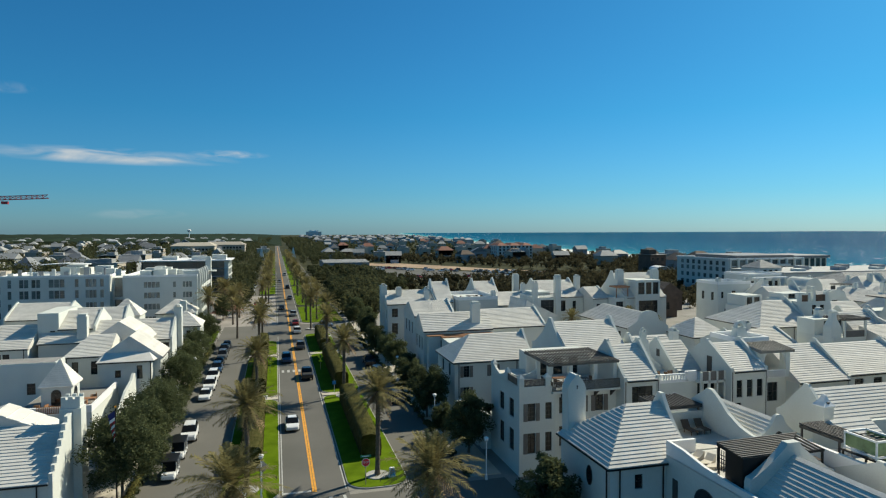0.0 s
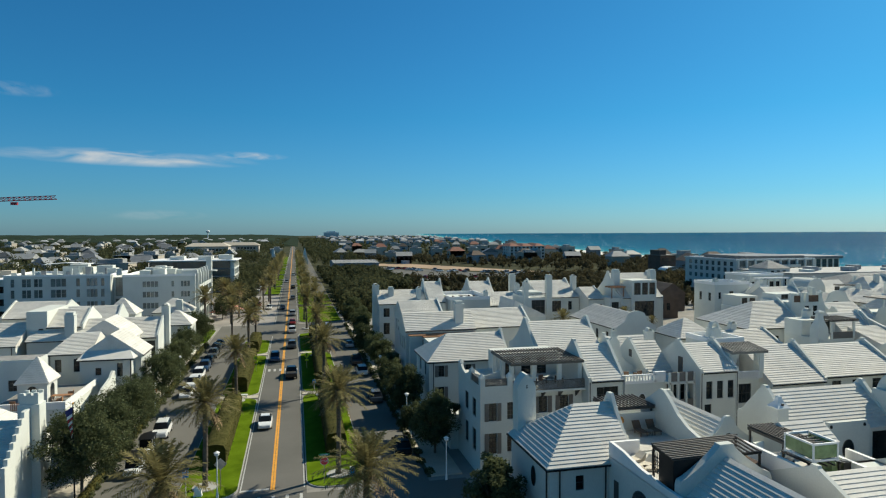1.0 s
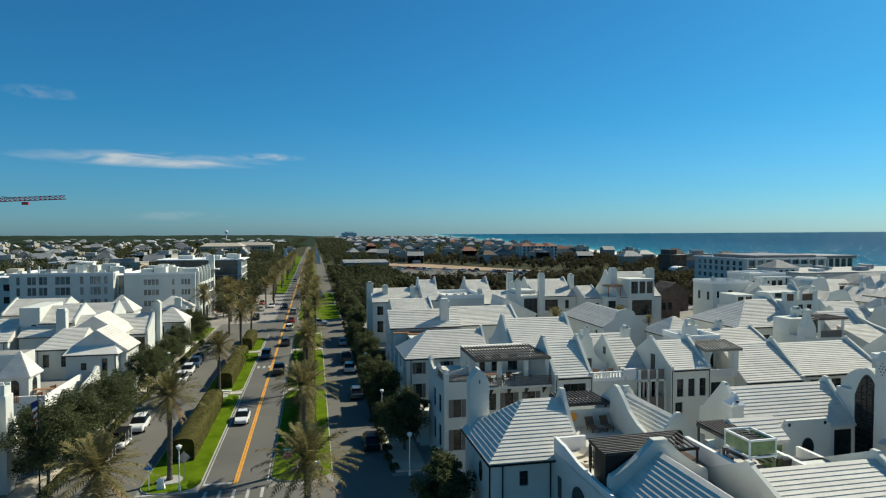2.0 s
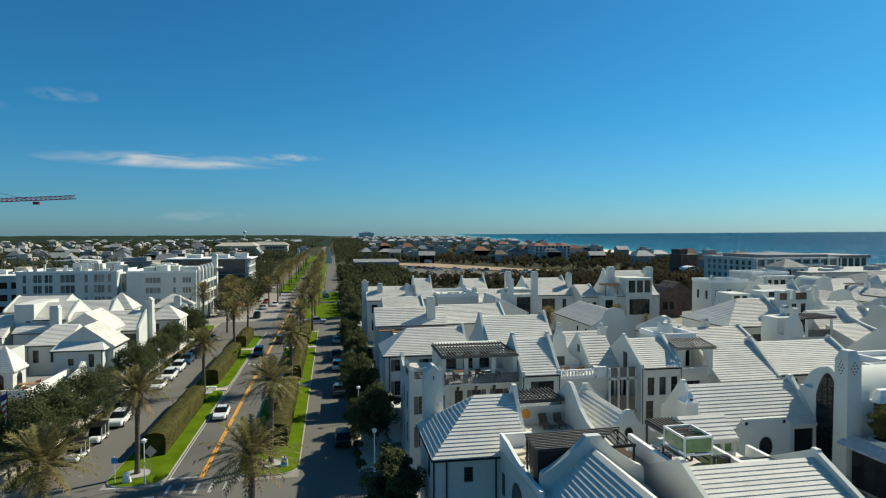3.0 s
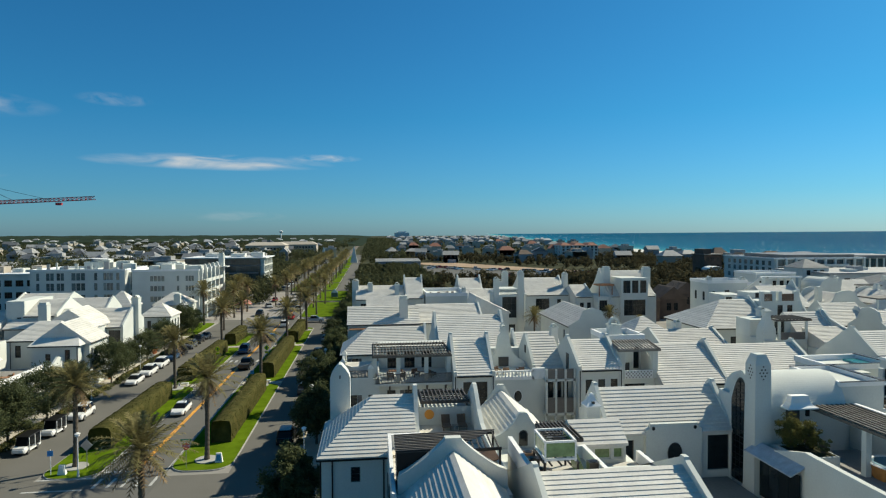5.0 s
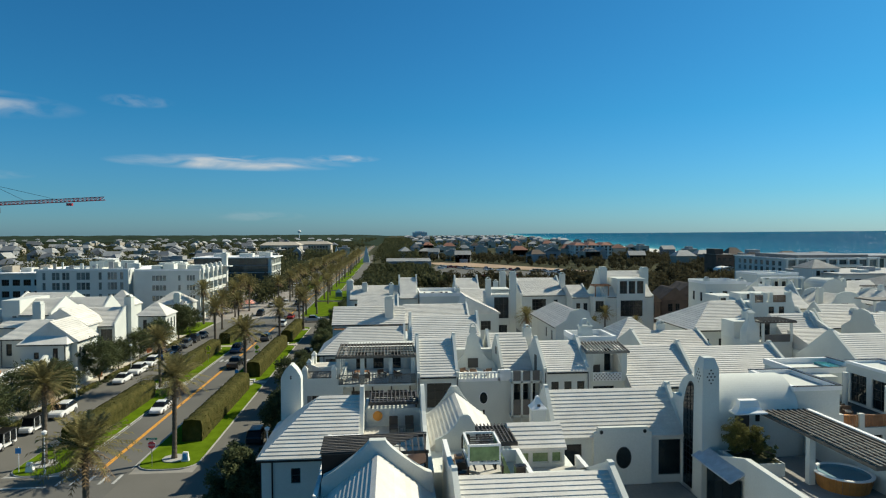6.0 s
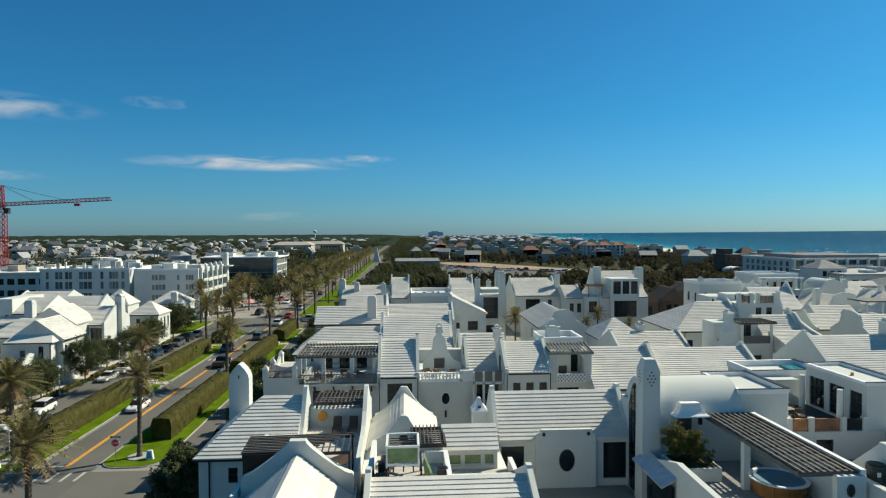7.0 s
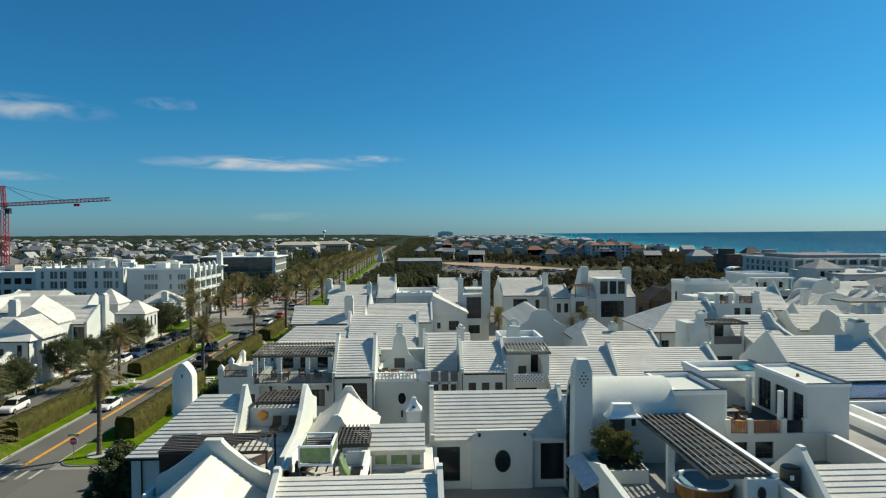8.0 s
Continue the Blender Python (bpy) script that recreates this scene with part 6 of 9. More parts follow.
for x, a in ((39.4, 0.5), (40.4, 2.8), (42.0, 3.4)):
    chair(x, 62.3, 8.9, a, WOODBRN, "brown timber terrace chair with pale cushion")
part("sconce", Geo().box(41.1, 59.86, 5.0, 41.3, 60.0, 5.7), TRIM, hFin)
# balcony house with the dark slatted panels
hK = house(47.4, 52.3, 58.2, 66.8, 10.1, 12.65, near=True, peak=0.55, label="white house with a stepped roof and a tiered balcony",
           holes={"S": [(48.2, 49.0, 7.0, 9.0, 1, 2), (49.6, 50.4, 7.0, 9.0, 1, 2), (51.0, 51.8, 7.0, 9.0, 1, 2), (48.0, 48.9, 4.2, 6.4, 1, 2)]})
pipe(hK, 47.55, 58.1, 0, 10.0)
pipe(hK, 52.15, 58.1, 0, 10.0)
block(hK, 44.2, 47.4, 60.4, 66.0, 0.02, 9.0, {"S": [(44.6, 45.3, 5.4, 8.4, 1, 3), (45.5, 46.2, 5.4, 8.4, 1, 3), (46.4, 47.0, 5.4, 8.4, 1, 3)]})
for x in (44.15, 45.2, 46.25, 47.25):
    part("post", Geo().box(x - 0.11, 59.0, 0.02, x + 0.11, 59.25, 10.0), STUCCO, hK)
part("balcony", Geo().box(44.0, 59.0, 8.7, 47.4, 60.4, 8.95), STUCCO, hK)
part("balcony", Geo().box(44.0, 59.0, 5.0, 47.4, 60.4, 5.25), STUCCO, hK)
for a in (44.28, 45.33, 46.38):
    for z in (9.0, 5.3):
        part("balcony_panel", Geo().box(a, 59.05, z, a + 0.78, 59.15, z + 1.05 + (0.6 if z < 6 else 0)), SHUTTER, hK, "dark slatted panel")
part("door", Geo().box(47.28, 61.4, 9.0, 47.37, 62.2, 11.2), FRAME, hK)
house(43.8, 47.3, 63.6, 71.4, 9.2, 12.2, ends=("par", "plain"), owner=hK, zb=8.0, gutter=False, holes={"W": []})
part("window", Geo().box(43.7, 66.6, 10.4, 43.78, 67.2, 11.3), FRAME, hK)
chimney(hK, 48.2, 70.0, 0.9, 0.9, 9.0, 13.4, "cap")
house(43.6, 49.5, 70.6, 77.0, 9.0, 11.8, ends=("par", "plain"), label="white house with a stepped roof behind a balcony house")
# balcony with flared pergola
hL = thing("house", "white house with a carved balcony and slatted canopy", "house", (54.5, 63, 0), "white stucco houses")
block(hL, 52.35, 57.0, 60.2, 68.0, 0.02, 8.6, {"S": [(53.4, 55.8, 5.6, 7.9, 4, 2)]})
for a, b in ((52.35, 53.2), (56.4, 57.0)):
    part("pier", Geo().box(a, 59.6, 8.6, b, 60.6, 12.0), STUCCO, hL)
part("balustrade", Geo().box(53.2, 59.6, 8.6, 56.4, 59.85, 9.5), COPING, hL, "carved white balustrade")
g = Geo()
for k in range(16):
    for j in range(4):
        if (k + j) % 2 == 0:
            g.box(53.3 + k * 0.19, 59.57, 8.68 + j * 0.2, 53.42 + k * 0.19, 59.605, 8.82 + j * 0.2)
part("carving", g, SHUTTER, hL)
block(hL, 52.35, 57.0, 63.6, 68.0, 8.6, 12.3, {"S": [(55.75, 56.6, 8.8, 11.4, 1, 1)]})
ring(hL, 52.3, 57.05, 63.0, 68.0, 12.3, 12.9, 0.25)
part("curved_bracket", Geo().prism([(56.4, 10.0), (56.4, 12.0), (55.2, 12.0), (55.7, 11.7), (56.1, 11.2)], "y", 59.7, 60.1), STUCCO, hL)
part("curved_bracket", Geo().prism([(53.2, 10.0), (53.2, 12.0), (54.4, 12.0), (53.9, 11.7), (53.5, 11.2)], "y", 59.7, 60.1), STUCCO, hL)
pergola(52.2, 57.1, 59.0, 62.2, 12.45, "y", 13, WOODGR, (), 12.0, "pale slatted canopy over a balcony", cross=0, drop=0.5)
chimney(hL, 53.9, 64.6, 1.7, 1.3, 12.2, 14.6, "hoop")
part("chimney_breast", Geo().box(53.7, 62.9, 8.6, 55.6, 63.55, 12.0), STUCCO, hL)
part("firebox", Geo().box(54.2, 62.82, 8.8, 55.1, 62.92, 9.7), FRAME, hL, "dark firebox")
house(57.0, 64.6, 58.2, 68.5, 8.2, 11.75, ends=("plain", "par"), vm=63.4, near=True, peak=0.55, label="white house with a broad stepped roof beside a parapet gable", holes={"S": [(59.0, 60.2, 5.6, 7.4), (62.0, 63.2, 5.6, 7.4)]})
house(64.9, 76.4, 58.8, 69.4, 8.5, 11.35, ends=("plain", "par"), vm=64.2, near=True, peak=0.5, label="white house with a broad stepped roof beside a parapet gable", holes={"S": [(66.0, 67.4, 6.4, 7.9), (69.0, 70.4, 6.4, 7.9), (72.0, 73.4, 6.4, 7.9)]})
house(76.6, 80.5, 60.0, 68.0, 7.0, 9.2, ends=("plain", "plain"))

# ---------------------------------------------------------------- rows further back
house(33.7, 43.0, 71.2, 83.5, 9.6, 13.7, near=True, peak=0.55, vm=77.3, style="swept", label="large white house with a high stepped roof and swept parapets")
hQ = house(21.3, 33.4, 81.8, 91.0, 7.8, 10.95, ends=("hip", "par"), hip=4.0, near=True, peak=0.5, style="swept", holes={"S": [(22.6, 23.5, 5.6, 7.2, *SH), (26.6, 27.5, 5.6, 7.2, *SH), (22.6, 23.5, 2.2, 4.2, *SH)], "W": [(84, 85, 5.4, 7.2), (87.5, 88.5, 5.4, 7.2)]},
           label="white corner house with a hipped stepped roof and shutters")
pipe(hQ, 21.9, 81.7, 0, 7.7)
pipe(hQ, 30.6, 81.7, 0, 7.7)
block(hQ, 24.0, 34.0, 91.0, 99.0, 0.02, 8.3)
part("terrace_edge", Geo().box(23.9, 98.5, 8.3, 34.0, 99.5, 8.5), WOODRED, hQ)
hU = house(21.4, 33.6, 100.9, 108.2, 9.2, 11.9, ends=("plain", "plain"), label="white house with a long stepped roof and a tall chimney", holes={"W": [(102, 102.9, 5.8, 8.0), (104, 104.9, 5.8, 8.0), (106, 106.9, 5.8, 8.0)], "S": [(23.6, 24.4, 6.2, 7.9), (25.2, 26.0, 6.2, 7.9), (26.8, 27.6, 6.2, 7.9)]})
chimney(hU, 31.0, 102.4, 1.5, 1.2, 8.0, 13.9, "slim")
block(hU, 21.9, 33.4, 99.6, 100.9, 0.02, 8.5, {"S": [(24.0, 25.0, 6.0, 7.8), (26.0, 27.0, 6.0, 7.8), (28.0, 29.0, 6.0, 7.8)]})
part("eave", Geo().box(21.7, 99.3, 8.5, 33.6, 100.95, 8.62), WOODRED, hU)
house(33.8, 45.6, 104.8, 115.4, 8.7, 11.5, ends=("plain", "par"), peak=0.4)
house(45.6, 52.6, 115, 123.5, 8.9, 12.3, ridge="y", ends=("plain", "plain"), vm=46.0, gutter=False, label="white house with a plain sloping gable towards the garden", holes={"S": [(46.7, 47.4, 5.9, 7.1, 1, 1), (49.0, 51.0, 5.6, 7.4, 3, 2)]})
hG6 = thing("house", "white house with tall dark glazing and roof terrace", "house", (57, 128, 0), "white stucco houses")
block(hG6, 52.4, 57.2, 124, 134, 0.02, 11.6, {"S": [(53.2, 56.3, 6.6, 11.1, 3, 3), (53.6, 56.0, 3.4, 5.2, 2, 1)]})
block(hG6, 53.4, 57.6, 129, 134, 11.6, 12.4)
chimney(hG6, 52.0, 124.6, 1.1, 1.0, 0.1, 15.4, "cap")
chimney(hG6, 57.2, 124.2, 1.3, 1.1, 0.1, 16.6, "slim")
railing(hG6, 52.8, 56.6, 124.1, 124.1, 11.6, 0.9, WOODDK, 0.2)
hWW = house(22.0, 33.0, 139.5, 150, 9.4, 12.2, ends=("plain", "plain"), label="white corner house with a turret and tall windows", holes={"S": [(27.0, 28.0, 6.0, 8.4), (23.0, 24.4, 6.4, 8.4), (23.0, 24.4, 2.4, 5.0)], "W": [(141, 142, 5.8, 8.0), (145, 146, 5.8, 8.0)]})
chimney(hWW, 21.7, 143.6, 1.5, 1.5, 0.05, 13.9, "cap")
chimney(hWW, 25.2, 142.8, 1.2, 1.2, 0.05, 13.1, "slim")
chimney(hWW, 31.5, 141.0, 1.0, 1.0, 9.0, 13.2, "cap")
house(33.3, 37.7, 138.8, 151.5, 9.6, 14.0, ends=("par", "par"), peak=0.7, style="swept", label="narrow white house with a very steep roof between parapets")
house(24.5, 33.0, 122, 133, 8.9, 11.4, ends=("plain", "par"), holes={"S": [(26, 27, 6, 8), (29, 30, 6, 8)], "W": [(124, 125, 5, 7.4), (127, 128, 5, 7.4), (130, 131, 5, 7.4)]})
hY0 = thing("house", "white house with a roof terrace and timber furniture", "house", (42, 146, 0), "white stucco houses")
block(hY0, 38.0, 47.6, 136, 150, 0.02, 10.2)
ring(hY0, 38.0, 47.6, 136, 150, 10.2, 11.0)
chimney(hY0, 46.8, 137, 1.0, 1.0, 10, 12.4, "cap")
for x, y in ((39.5, 138.4), (41, 138), (43, 138.6), (44.5, 138.2)):
    chair(x, y, 10.2, x)
table(42, 139.6, 10.2, 2.0, 1.0, 0.72, WOODDK, "dark timber terrace dining table")
house(48.3, 54.5, 152, 166, 9.0, 12.7, ends=("par", "par"), peak=0.9, style="swept")
house(48.0, 58.0, 137, 150, 8.6, 11.2, ends=("plain", "plain"), style="round", chim=((56.8, 143, 1.1, 1.1, 8.0, 13.4, "cap"), (61.6, 160, 1.6, 1.4, 0.1, 14.4, "slim")))
hAA = house(63.8, 75.0, 146, 163, 9.1, 12.9, ends=("par", "par"), peak=0.6, style="swept", label="white house with a broad pale roof and concave parapets", holes={"S": [(66.5, 70.0, 5.4, 8.2, 4, 3), (72, 73, 5.8, 8.0)]})
chimney(hAA, 75.2, 150, 1.3, 1.3, 8, 14.6, "cap")
house(75.2, 79.5, 141, 152, 9.0, 11.6, ends=("plain", "par"), peak=0.3, holes={"S": [(76.2, 77.2, 5.4, 7.6), (78.0, 79.0, 5.4, 7.6)]})
hBB = house(82.4, 94.0, 137.5, 152, 9.4, 15.2, ends=("par", "par"), peak=0.6, style="swept", label="white house with twin chimneys and a recessed upper balcony", chim=((82.9, 141.5, 1.7, 1.5, 9, 16.4, "slim"), (93.4, 141.8, 1.7, 1.5, 9, 16.2, "slim")))
block(hBB, 84.8, 91.6, 136.6, 143.0, 0.02, 13.8, {"S": [(85.4, 87.2, 10.2, 13.2, 2, 3), (87.6, 89.2, 10.2, 13.2, 2, 3), (89.6, 91.2, 10.2, 13.2, 2, 3), (85.6, 91.0, 4.8, 8.6, 5, 3)]})
block(hBB, 79.6, 82.4, 138, 146, 0.02, 9.4, {"S": [(80.0, 82.0, 5.8, 8.4, 3, 2)]})
pergola(79.4, 83.4, 137.2, 140.5, 12.2, "x", 7, WOODRED, ((79.8, 137.6), (83.0, 137.6)), 9.4, "cedar pergola on an upper balcony", WOODRED, 0.2)
house(60.2, 68.3, 100.0, 119.0, 8.2, 10.95, ridge="y", ends=("par", "hip"), hip=3, peak=0.45, style="round", label="white house with a rounded gable and shaded stepped roof", holes={"S": [(63.4, 65.2, 4.6, 6.4, 3, 2)], "W": [(103, 104, 5.4, 7.2), (107, 108, 5.4, 7.2)]})
house(68.4, 75.6, 92.4, 101.0, 7.4, 10.3, ends=("hip", "hip"), hip=3.7, label="white pavilion with a pyramid stepped roof")
house(66.7, 77.0, 77.5, 88.5, 7.6, 10.2, ends=("par", "par"), peak=0.35, chim=((71.5, 83.5, 1.0, 1.0, 9, 11.6, "cap"),))
hO = house(79.8, 91.4, 89.6, 103.6, 9.0, 13.0, ends=("hip", "par"), hip=6.4, vm=96.0, peak=0.6, label="tall white house with a hipped stepped roof", holes={"S": [(81.2, 82.4, 4.8, 7.6, 2, 3), (84.0, 86.0, 4.8, 7.6, 3, 3), (88.4, 89.6, 5, 7.2)], "W": [(92, 93, 5.8, 7.6), (95, 96, 5.8, 7.6), (98, 99, 5.8, 7.6)]})
pipe(hO, 81.0, 89.4, 0, 8.9)
pipe(hO, 87.0, 89.4, 0, 8.9)
hJ = thing("house", "white house with a covered timber roof balcony and chimney", "house", (84, 79, 0), "white stucco houses")
block(hJ, 80.2, 86.6, 75.0, 82.0, 0.02, 9.6, {"S": [(82.1, 85.1, 5.4, 8.0, 3, 2)]})
block(hJ, 80.2, 86.6, 78.5, 82.0, 9.6, 12.0, {"S": [(82.0, 83.2, 9.7, 11.7, 2, 2), (84.0, 85.6, 9.7, 11.7, 2, 2)]})
chimney(hJ, 81.0, 76.0, 1.9, 1.6, 0.1, 13.9, "bottle")
chimney(hJ, 83.6, 81.0, 1.1, 1.1, 11.5, 13.6, "cap")
pergola(81.9, 87.0, 74.6, 78.6, 12.5, "y", 10, WOODDK, ((82.3, 75.0), (86.4, 75.0)), 9.6, "dark timber canopy over a roof balcony", STUCCO, 0.3)
railing(hJ, 82.2, 86.6, 75.05, 75.05, 9.6, 1.0, SHUTTER, 0.11, 0.1, label="dark slatted balcony rail")
house(81.9, 93.6, 55.7, 67.2, 9.3, 13.0, ends=("par", "par"), peak=0.6, vm=61.4, near=True, chim=((92.2, 61.4, 1.7, 1.5, 6, 14.9, "cap"),), label="white house with a long stepped roof and end chimney")
hR1 = house(86.7, 92.6, 76.6, 84.2, 9.5, 12.8, ends=("plain", "par"), vm=80.3, peak=0.4, gutter=True, label="white house with a steep stepped roof and a long sloping parapet")
part("parapet", Geo().prism([(66.0, 5.0), (80.3, 5.0), (80.3, 13.15), (79.6, 13.0), (78.4, 12.0), (76.0, 11.2), (66.0, 9.1)], "x", 92.62, 93.0), STUCCO, hR1, "long sloping parapet")
block(hR1, 86.7, 92.6, 69.0, 76.6, 0.02, 8.6)
courses(part("roof", Geo().hexa([(86.9, 68.8, 8.6), (92.6, 68.8, 8.6), (92.6, 76.6, 8.6), (86.9, 76.6, 8.6)], [(86.9, 68.8, 8.65), (92.6, 68.8, 8.65), (92.6, 76.6, 11.0), (86.9, 76.6, 11.0)]), ROOF, hR1), hR1, (86.8, 68.7, 8.72), (92.6, 68.7, 8.72), (92.6, 76.6, 11.08), (86.8, 76.6, 11.08), 0.36)
hR2 = thing("house", "white house with a brown-railed upper balcony between piers", "house", (95, 97, 0), "white stucco houses")
block(hR2, 91.6, 98.6, 93.0, 101.0, 0.02, 12.9, {"S": [(94.6, 95.6, 10.4, 12.2, 2, 3), (96.4, 97.4, 10.4, 12.2, 2, 3), (92.4, 93.4, 6.0, 8.4, 2, 3)]})
block(hR2, 92.2, 98.2, 97.4, 101.0, 12.9, 14.0, {"S": [(93.4, 95.0, 13.0, 13.9, 2, 1)]})
for x in (91.8, 93.9, 95.0, 97.9):
    part("pier", Geo().box(x - 0.3, 92.9, 12.8, x + 0.3, 93.5, 14.6), STUCCO, hR2)
railing(hR2, 92.1, 93.6, 93.1, 93.1, 12.9, 1.2, WOODBRN, 0.2, 0.12, label="brown timber balustrade")
railing(hR2, 95.3, 97.6, 93.1, 93.1, 12.9, 1.2, WOODBRN, 0.2, 0.12, label="brown timber balustrade")
chimney(hR2, 98.9, 94.0, 1.2, 1.2, 0.1, 14.9, "bottle")

house(99.4, 106.0, 98.0, 106.0, 8.0, 10.4, ends=("plain", "par"), peak=0.6, style="swept")
house(106.2, 114.0, 94.5, 102.0, 8.2, 10.4, ends=("par", "par"), peak=0.7, style="swept", label="white house with a row of small windows under the eave", holes={"S": [(107.2 + 1.7 * k, 108.0 + 1.7 * k, 5.4, 7.2, 1, 2) for k in range(4)]})
house(114.6, 123.0, 106.4, 113.0, 7.9, 10.4, ends=("par", "plain"), peak=0.5, label="white house with paired dark windows under a low stepped roof", holes={"S": [(116.6, 117.2, 5.2, 7.0, 1, 2), (117.5, 118.1, 5.2, 7.0, 1, 2), (119.6, 120.2, 5.2, 7.0, 1, 2), (121.3, 121.9, 5.2, 7.0, 1, 2), (122.1, 122.7, 5.2, 7.0, 1, 2)]})
hCan = thing("house", "white house with a flat grey roof canopy on slim posts", "house", (119, 98, 0), "white stucco houses")
block(hCan, 115.4, 124.0, 96.0, 103.0, 0.02, 9.6, {"S": [(116.4, 118.4, 6.2, 8.8, 3, 2), (120.0, 122.0, 6.2, 8.8, 3, 2)]})
part("canopy", Geo().box(115.8, 95.6, 12.5, 122.4, 100.4, 12.75), WOODMID, hCan, "flat grey canopy")
for x in (116.2, 119.0, 122.0):
    part("post", Geo().box(x - 0.14, 96.0, 9.6, x + 0.14, 96.3, 12.5), STUCCO, hCan)
railing(hCan, 116.2, 122.0, 96.1, 96.1, 9.6, 1.0, WOODGR, 0.2, 0.07)
hPP = thing("house", "white house with stacked roof balconies", "house", (100, 110, 0), "white stucco houses")
block(hPP, 96.0, 101.0, 109, 118, 0.02, 9.6, {"S": [(96.6, 97.6, 6.6, 8.8), (98.5, 100.2, 6.6, 8.8)]})
block(hPP, 96.4, 100.8, 112.4, 118, 9.6, 12.0, {"S": [(96.9, 98.3, 9.8, 11.6, 2, 1), (98.8, 100.3, 9.8, 11.6, 2, 1)]})
railing(hPP, 96.1, 100.9, 109.1, 109.1, 9.6, 1.0, WOODRED, 0.18, 0.08)
house(108.6, 117.4, 114.4, 127, 9.0, 13.0, ends=("plain", "par"), peak=1.2, style="swept", label="white house with a broad pale roof and a high swept parapet", holes={"S": [(110.0, 111.2, 5.4, 7.6), (113.0, 114.2, 5.4, 7.6)]})

# ---------------------------------------------------------------- houses across the road
hL1 = house(-46, -21.4, 57.8, 68.0, 4.9, 8.4, ends=("plain", "par"), style="stepped", peak=0.95, near=True, vm=63.0, label="low white house with a stepped roof and crow-stepped gable", holes={"S": [(-30, -27.5, 2.2, 3.8, 3, 2)]})
chimney(hL1, -21.55, 64.1, 1.85, 1.6, 0.05, 10.75, "crown")
pipe(hL1, -22.6, 57.7, 0, 4.8)
house(-32.6, -22.9, 63.3, 66.6, 7.4, 9.75, ridge="y", ends=("plain", "plain"), gutter=False, size=1.2, label="white cross-gabled wing with a bright roof")
hKi = house(-31.6, -28.2, 87.0, 90.6, 6.6, 9.8, ends=("hip", "hip"), hip=2.0, near=True, size=0.3, gutter=False, label="small white pavilion with a pyramid stepped roof", category="pavilion")
arch(hKi, "S", 87.0, -30.4, -29.4, 4.0, 6.1)
arch(hKi, "E", -28.2, 88.2, 89.4, 4.0, 6.1)
hTe = thing("house", "white walled roof terrace with timber furniture", "terrace", (-28, 90, 0), "white stucco houses")
block(hTe, -34.0, -25.0, 83.6, 97.0, 0.02, 3.9)
part("parapet", Geo().box(-34.0, 83.6, 3.9, -25.0, 83.9, 4.8).box(-25.3, 83.9, 3.9, -25.0, 97, 4.7), COPING, hTe)
part("deck", Geo().box(-33.9, 83.92, 3.9, -25.32, 96.9, 3.94), PAVING, hTe, "paved terrace deck")
part("flat_roof", Geo().box(-45.8, 97.2, 7.85, -33.1, 100.8, 7.89), GRAVEL, hTe, "grey gravel roof")
railing(hTe, -31.0, -28.0, 83.5, 83.5, 4.0, 0.9, WOODRED, 0.2, 0.06)
part("stair_wall", Geo().prism([(84.0, 0.02), (97.0, 0.02), (97.0, 5.6), (95.6, 6.0), (94.2, 5.2), (90.5, 4.6), (84.0, 1.6)], "x", -22.9, -22.6), STUCCO, hTe)
table(-26.8, 88, 3.94, 2.4, 1.0, 0.72, WOODRED, "reddish timber terrace dining table")
for x, y in ((-31.6, 85), (-30.2, 85.2), (-26.6, 86.4), (-26.4, 90)):
    chair(x, y, 3.94, x, WOODRED, "reddish timber terrace chair with pale cushion")
block(hTe, -46.0, -32.9, 97, 101, 0.02, 7.85, {"S": [(-36.6, -35.5, 3.4, 5.0), (-43, -41, 3.4, 5.0)]})

hMain = house(-28.2, -19.7, 99.6, 106.4, 7.4, 10.7, ridge="y", ends=("plain", "plain"), near=True, vm=-23.9, label="white house with cross gables and a hipped front wing",
              holes={"E": [(100.2, 100.8, 4.6, 6.4, 1, 2), (101.8, 102.4, 4.6, 6.4, 1, 2), (103.4, 104.0, 4.6, 6.4, 1, 2), (105.0, 105.6, 4.6, 6.4, 1, 2)]})
block(hMain, -27.6, -20.7, 97.9, 99.6, 0.02, 7.3, {"S": [(-25.6, -24.8, 4.9, 6.0, 1, 2), (-22.7, -21.9, 4.6, 6.6, 1, 2)]})
part("wing_roof", Geo().hexa([(-28.0, 97.5, 7.25), (-20.3, 97.5, 7.25), (-19.8, 101.5, 7.25), (-28.0, 101.5, 7.25)], [(-28.0, 97.5, 7.3), (-20.3, 97.5, 7.3), (-21.6, 100.2, 8.75), (-27.0, 100.2, 8.75)]), ROOF, hMain)
part("gutter", Geo().box(-28.0, 97.4, 7.1, -20.2, 97.52, 7.24), TRIM, hMain, "black metal gutter")
house(-33.4, -27.6, 102.8, 112.5, 7.4, 10.0, ends=("hip", "plain"), hip=2.5, owner=hMain, near=True, holes={"S": [(-32.6, -31.7, 4.6, 6.6, 1, 2), (-30.0, -29.1, 4.6, 6.6, 1, 2)]})
pipe(hMain, -33.2, 102.6, 0, 7.3)
pipe(hMain, -20.8, 97.8, 0, 7.2)
house(-32.0, -23.4, 110.5, 118, 8.4, 11.5, ridge="y", ends=("plain", "plain"), gutter=False, label="white gabled house with a bright plain roof")
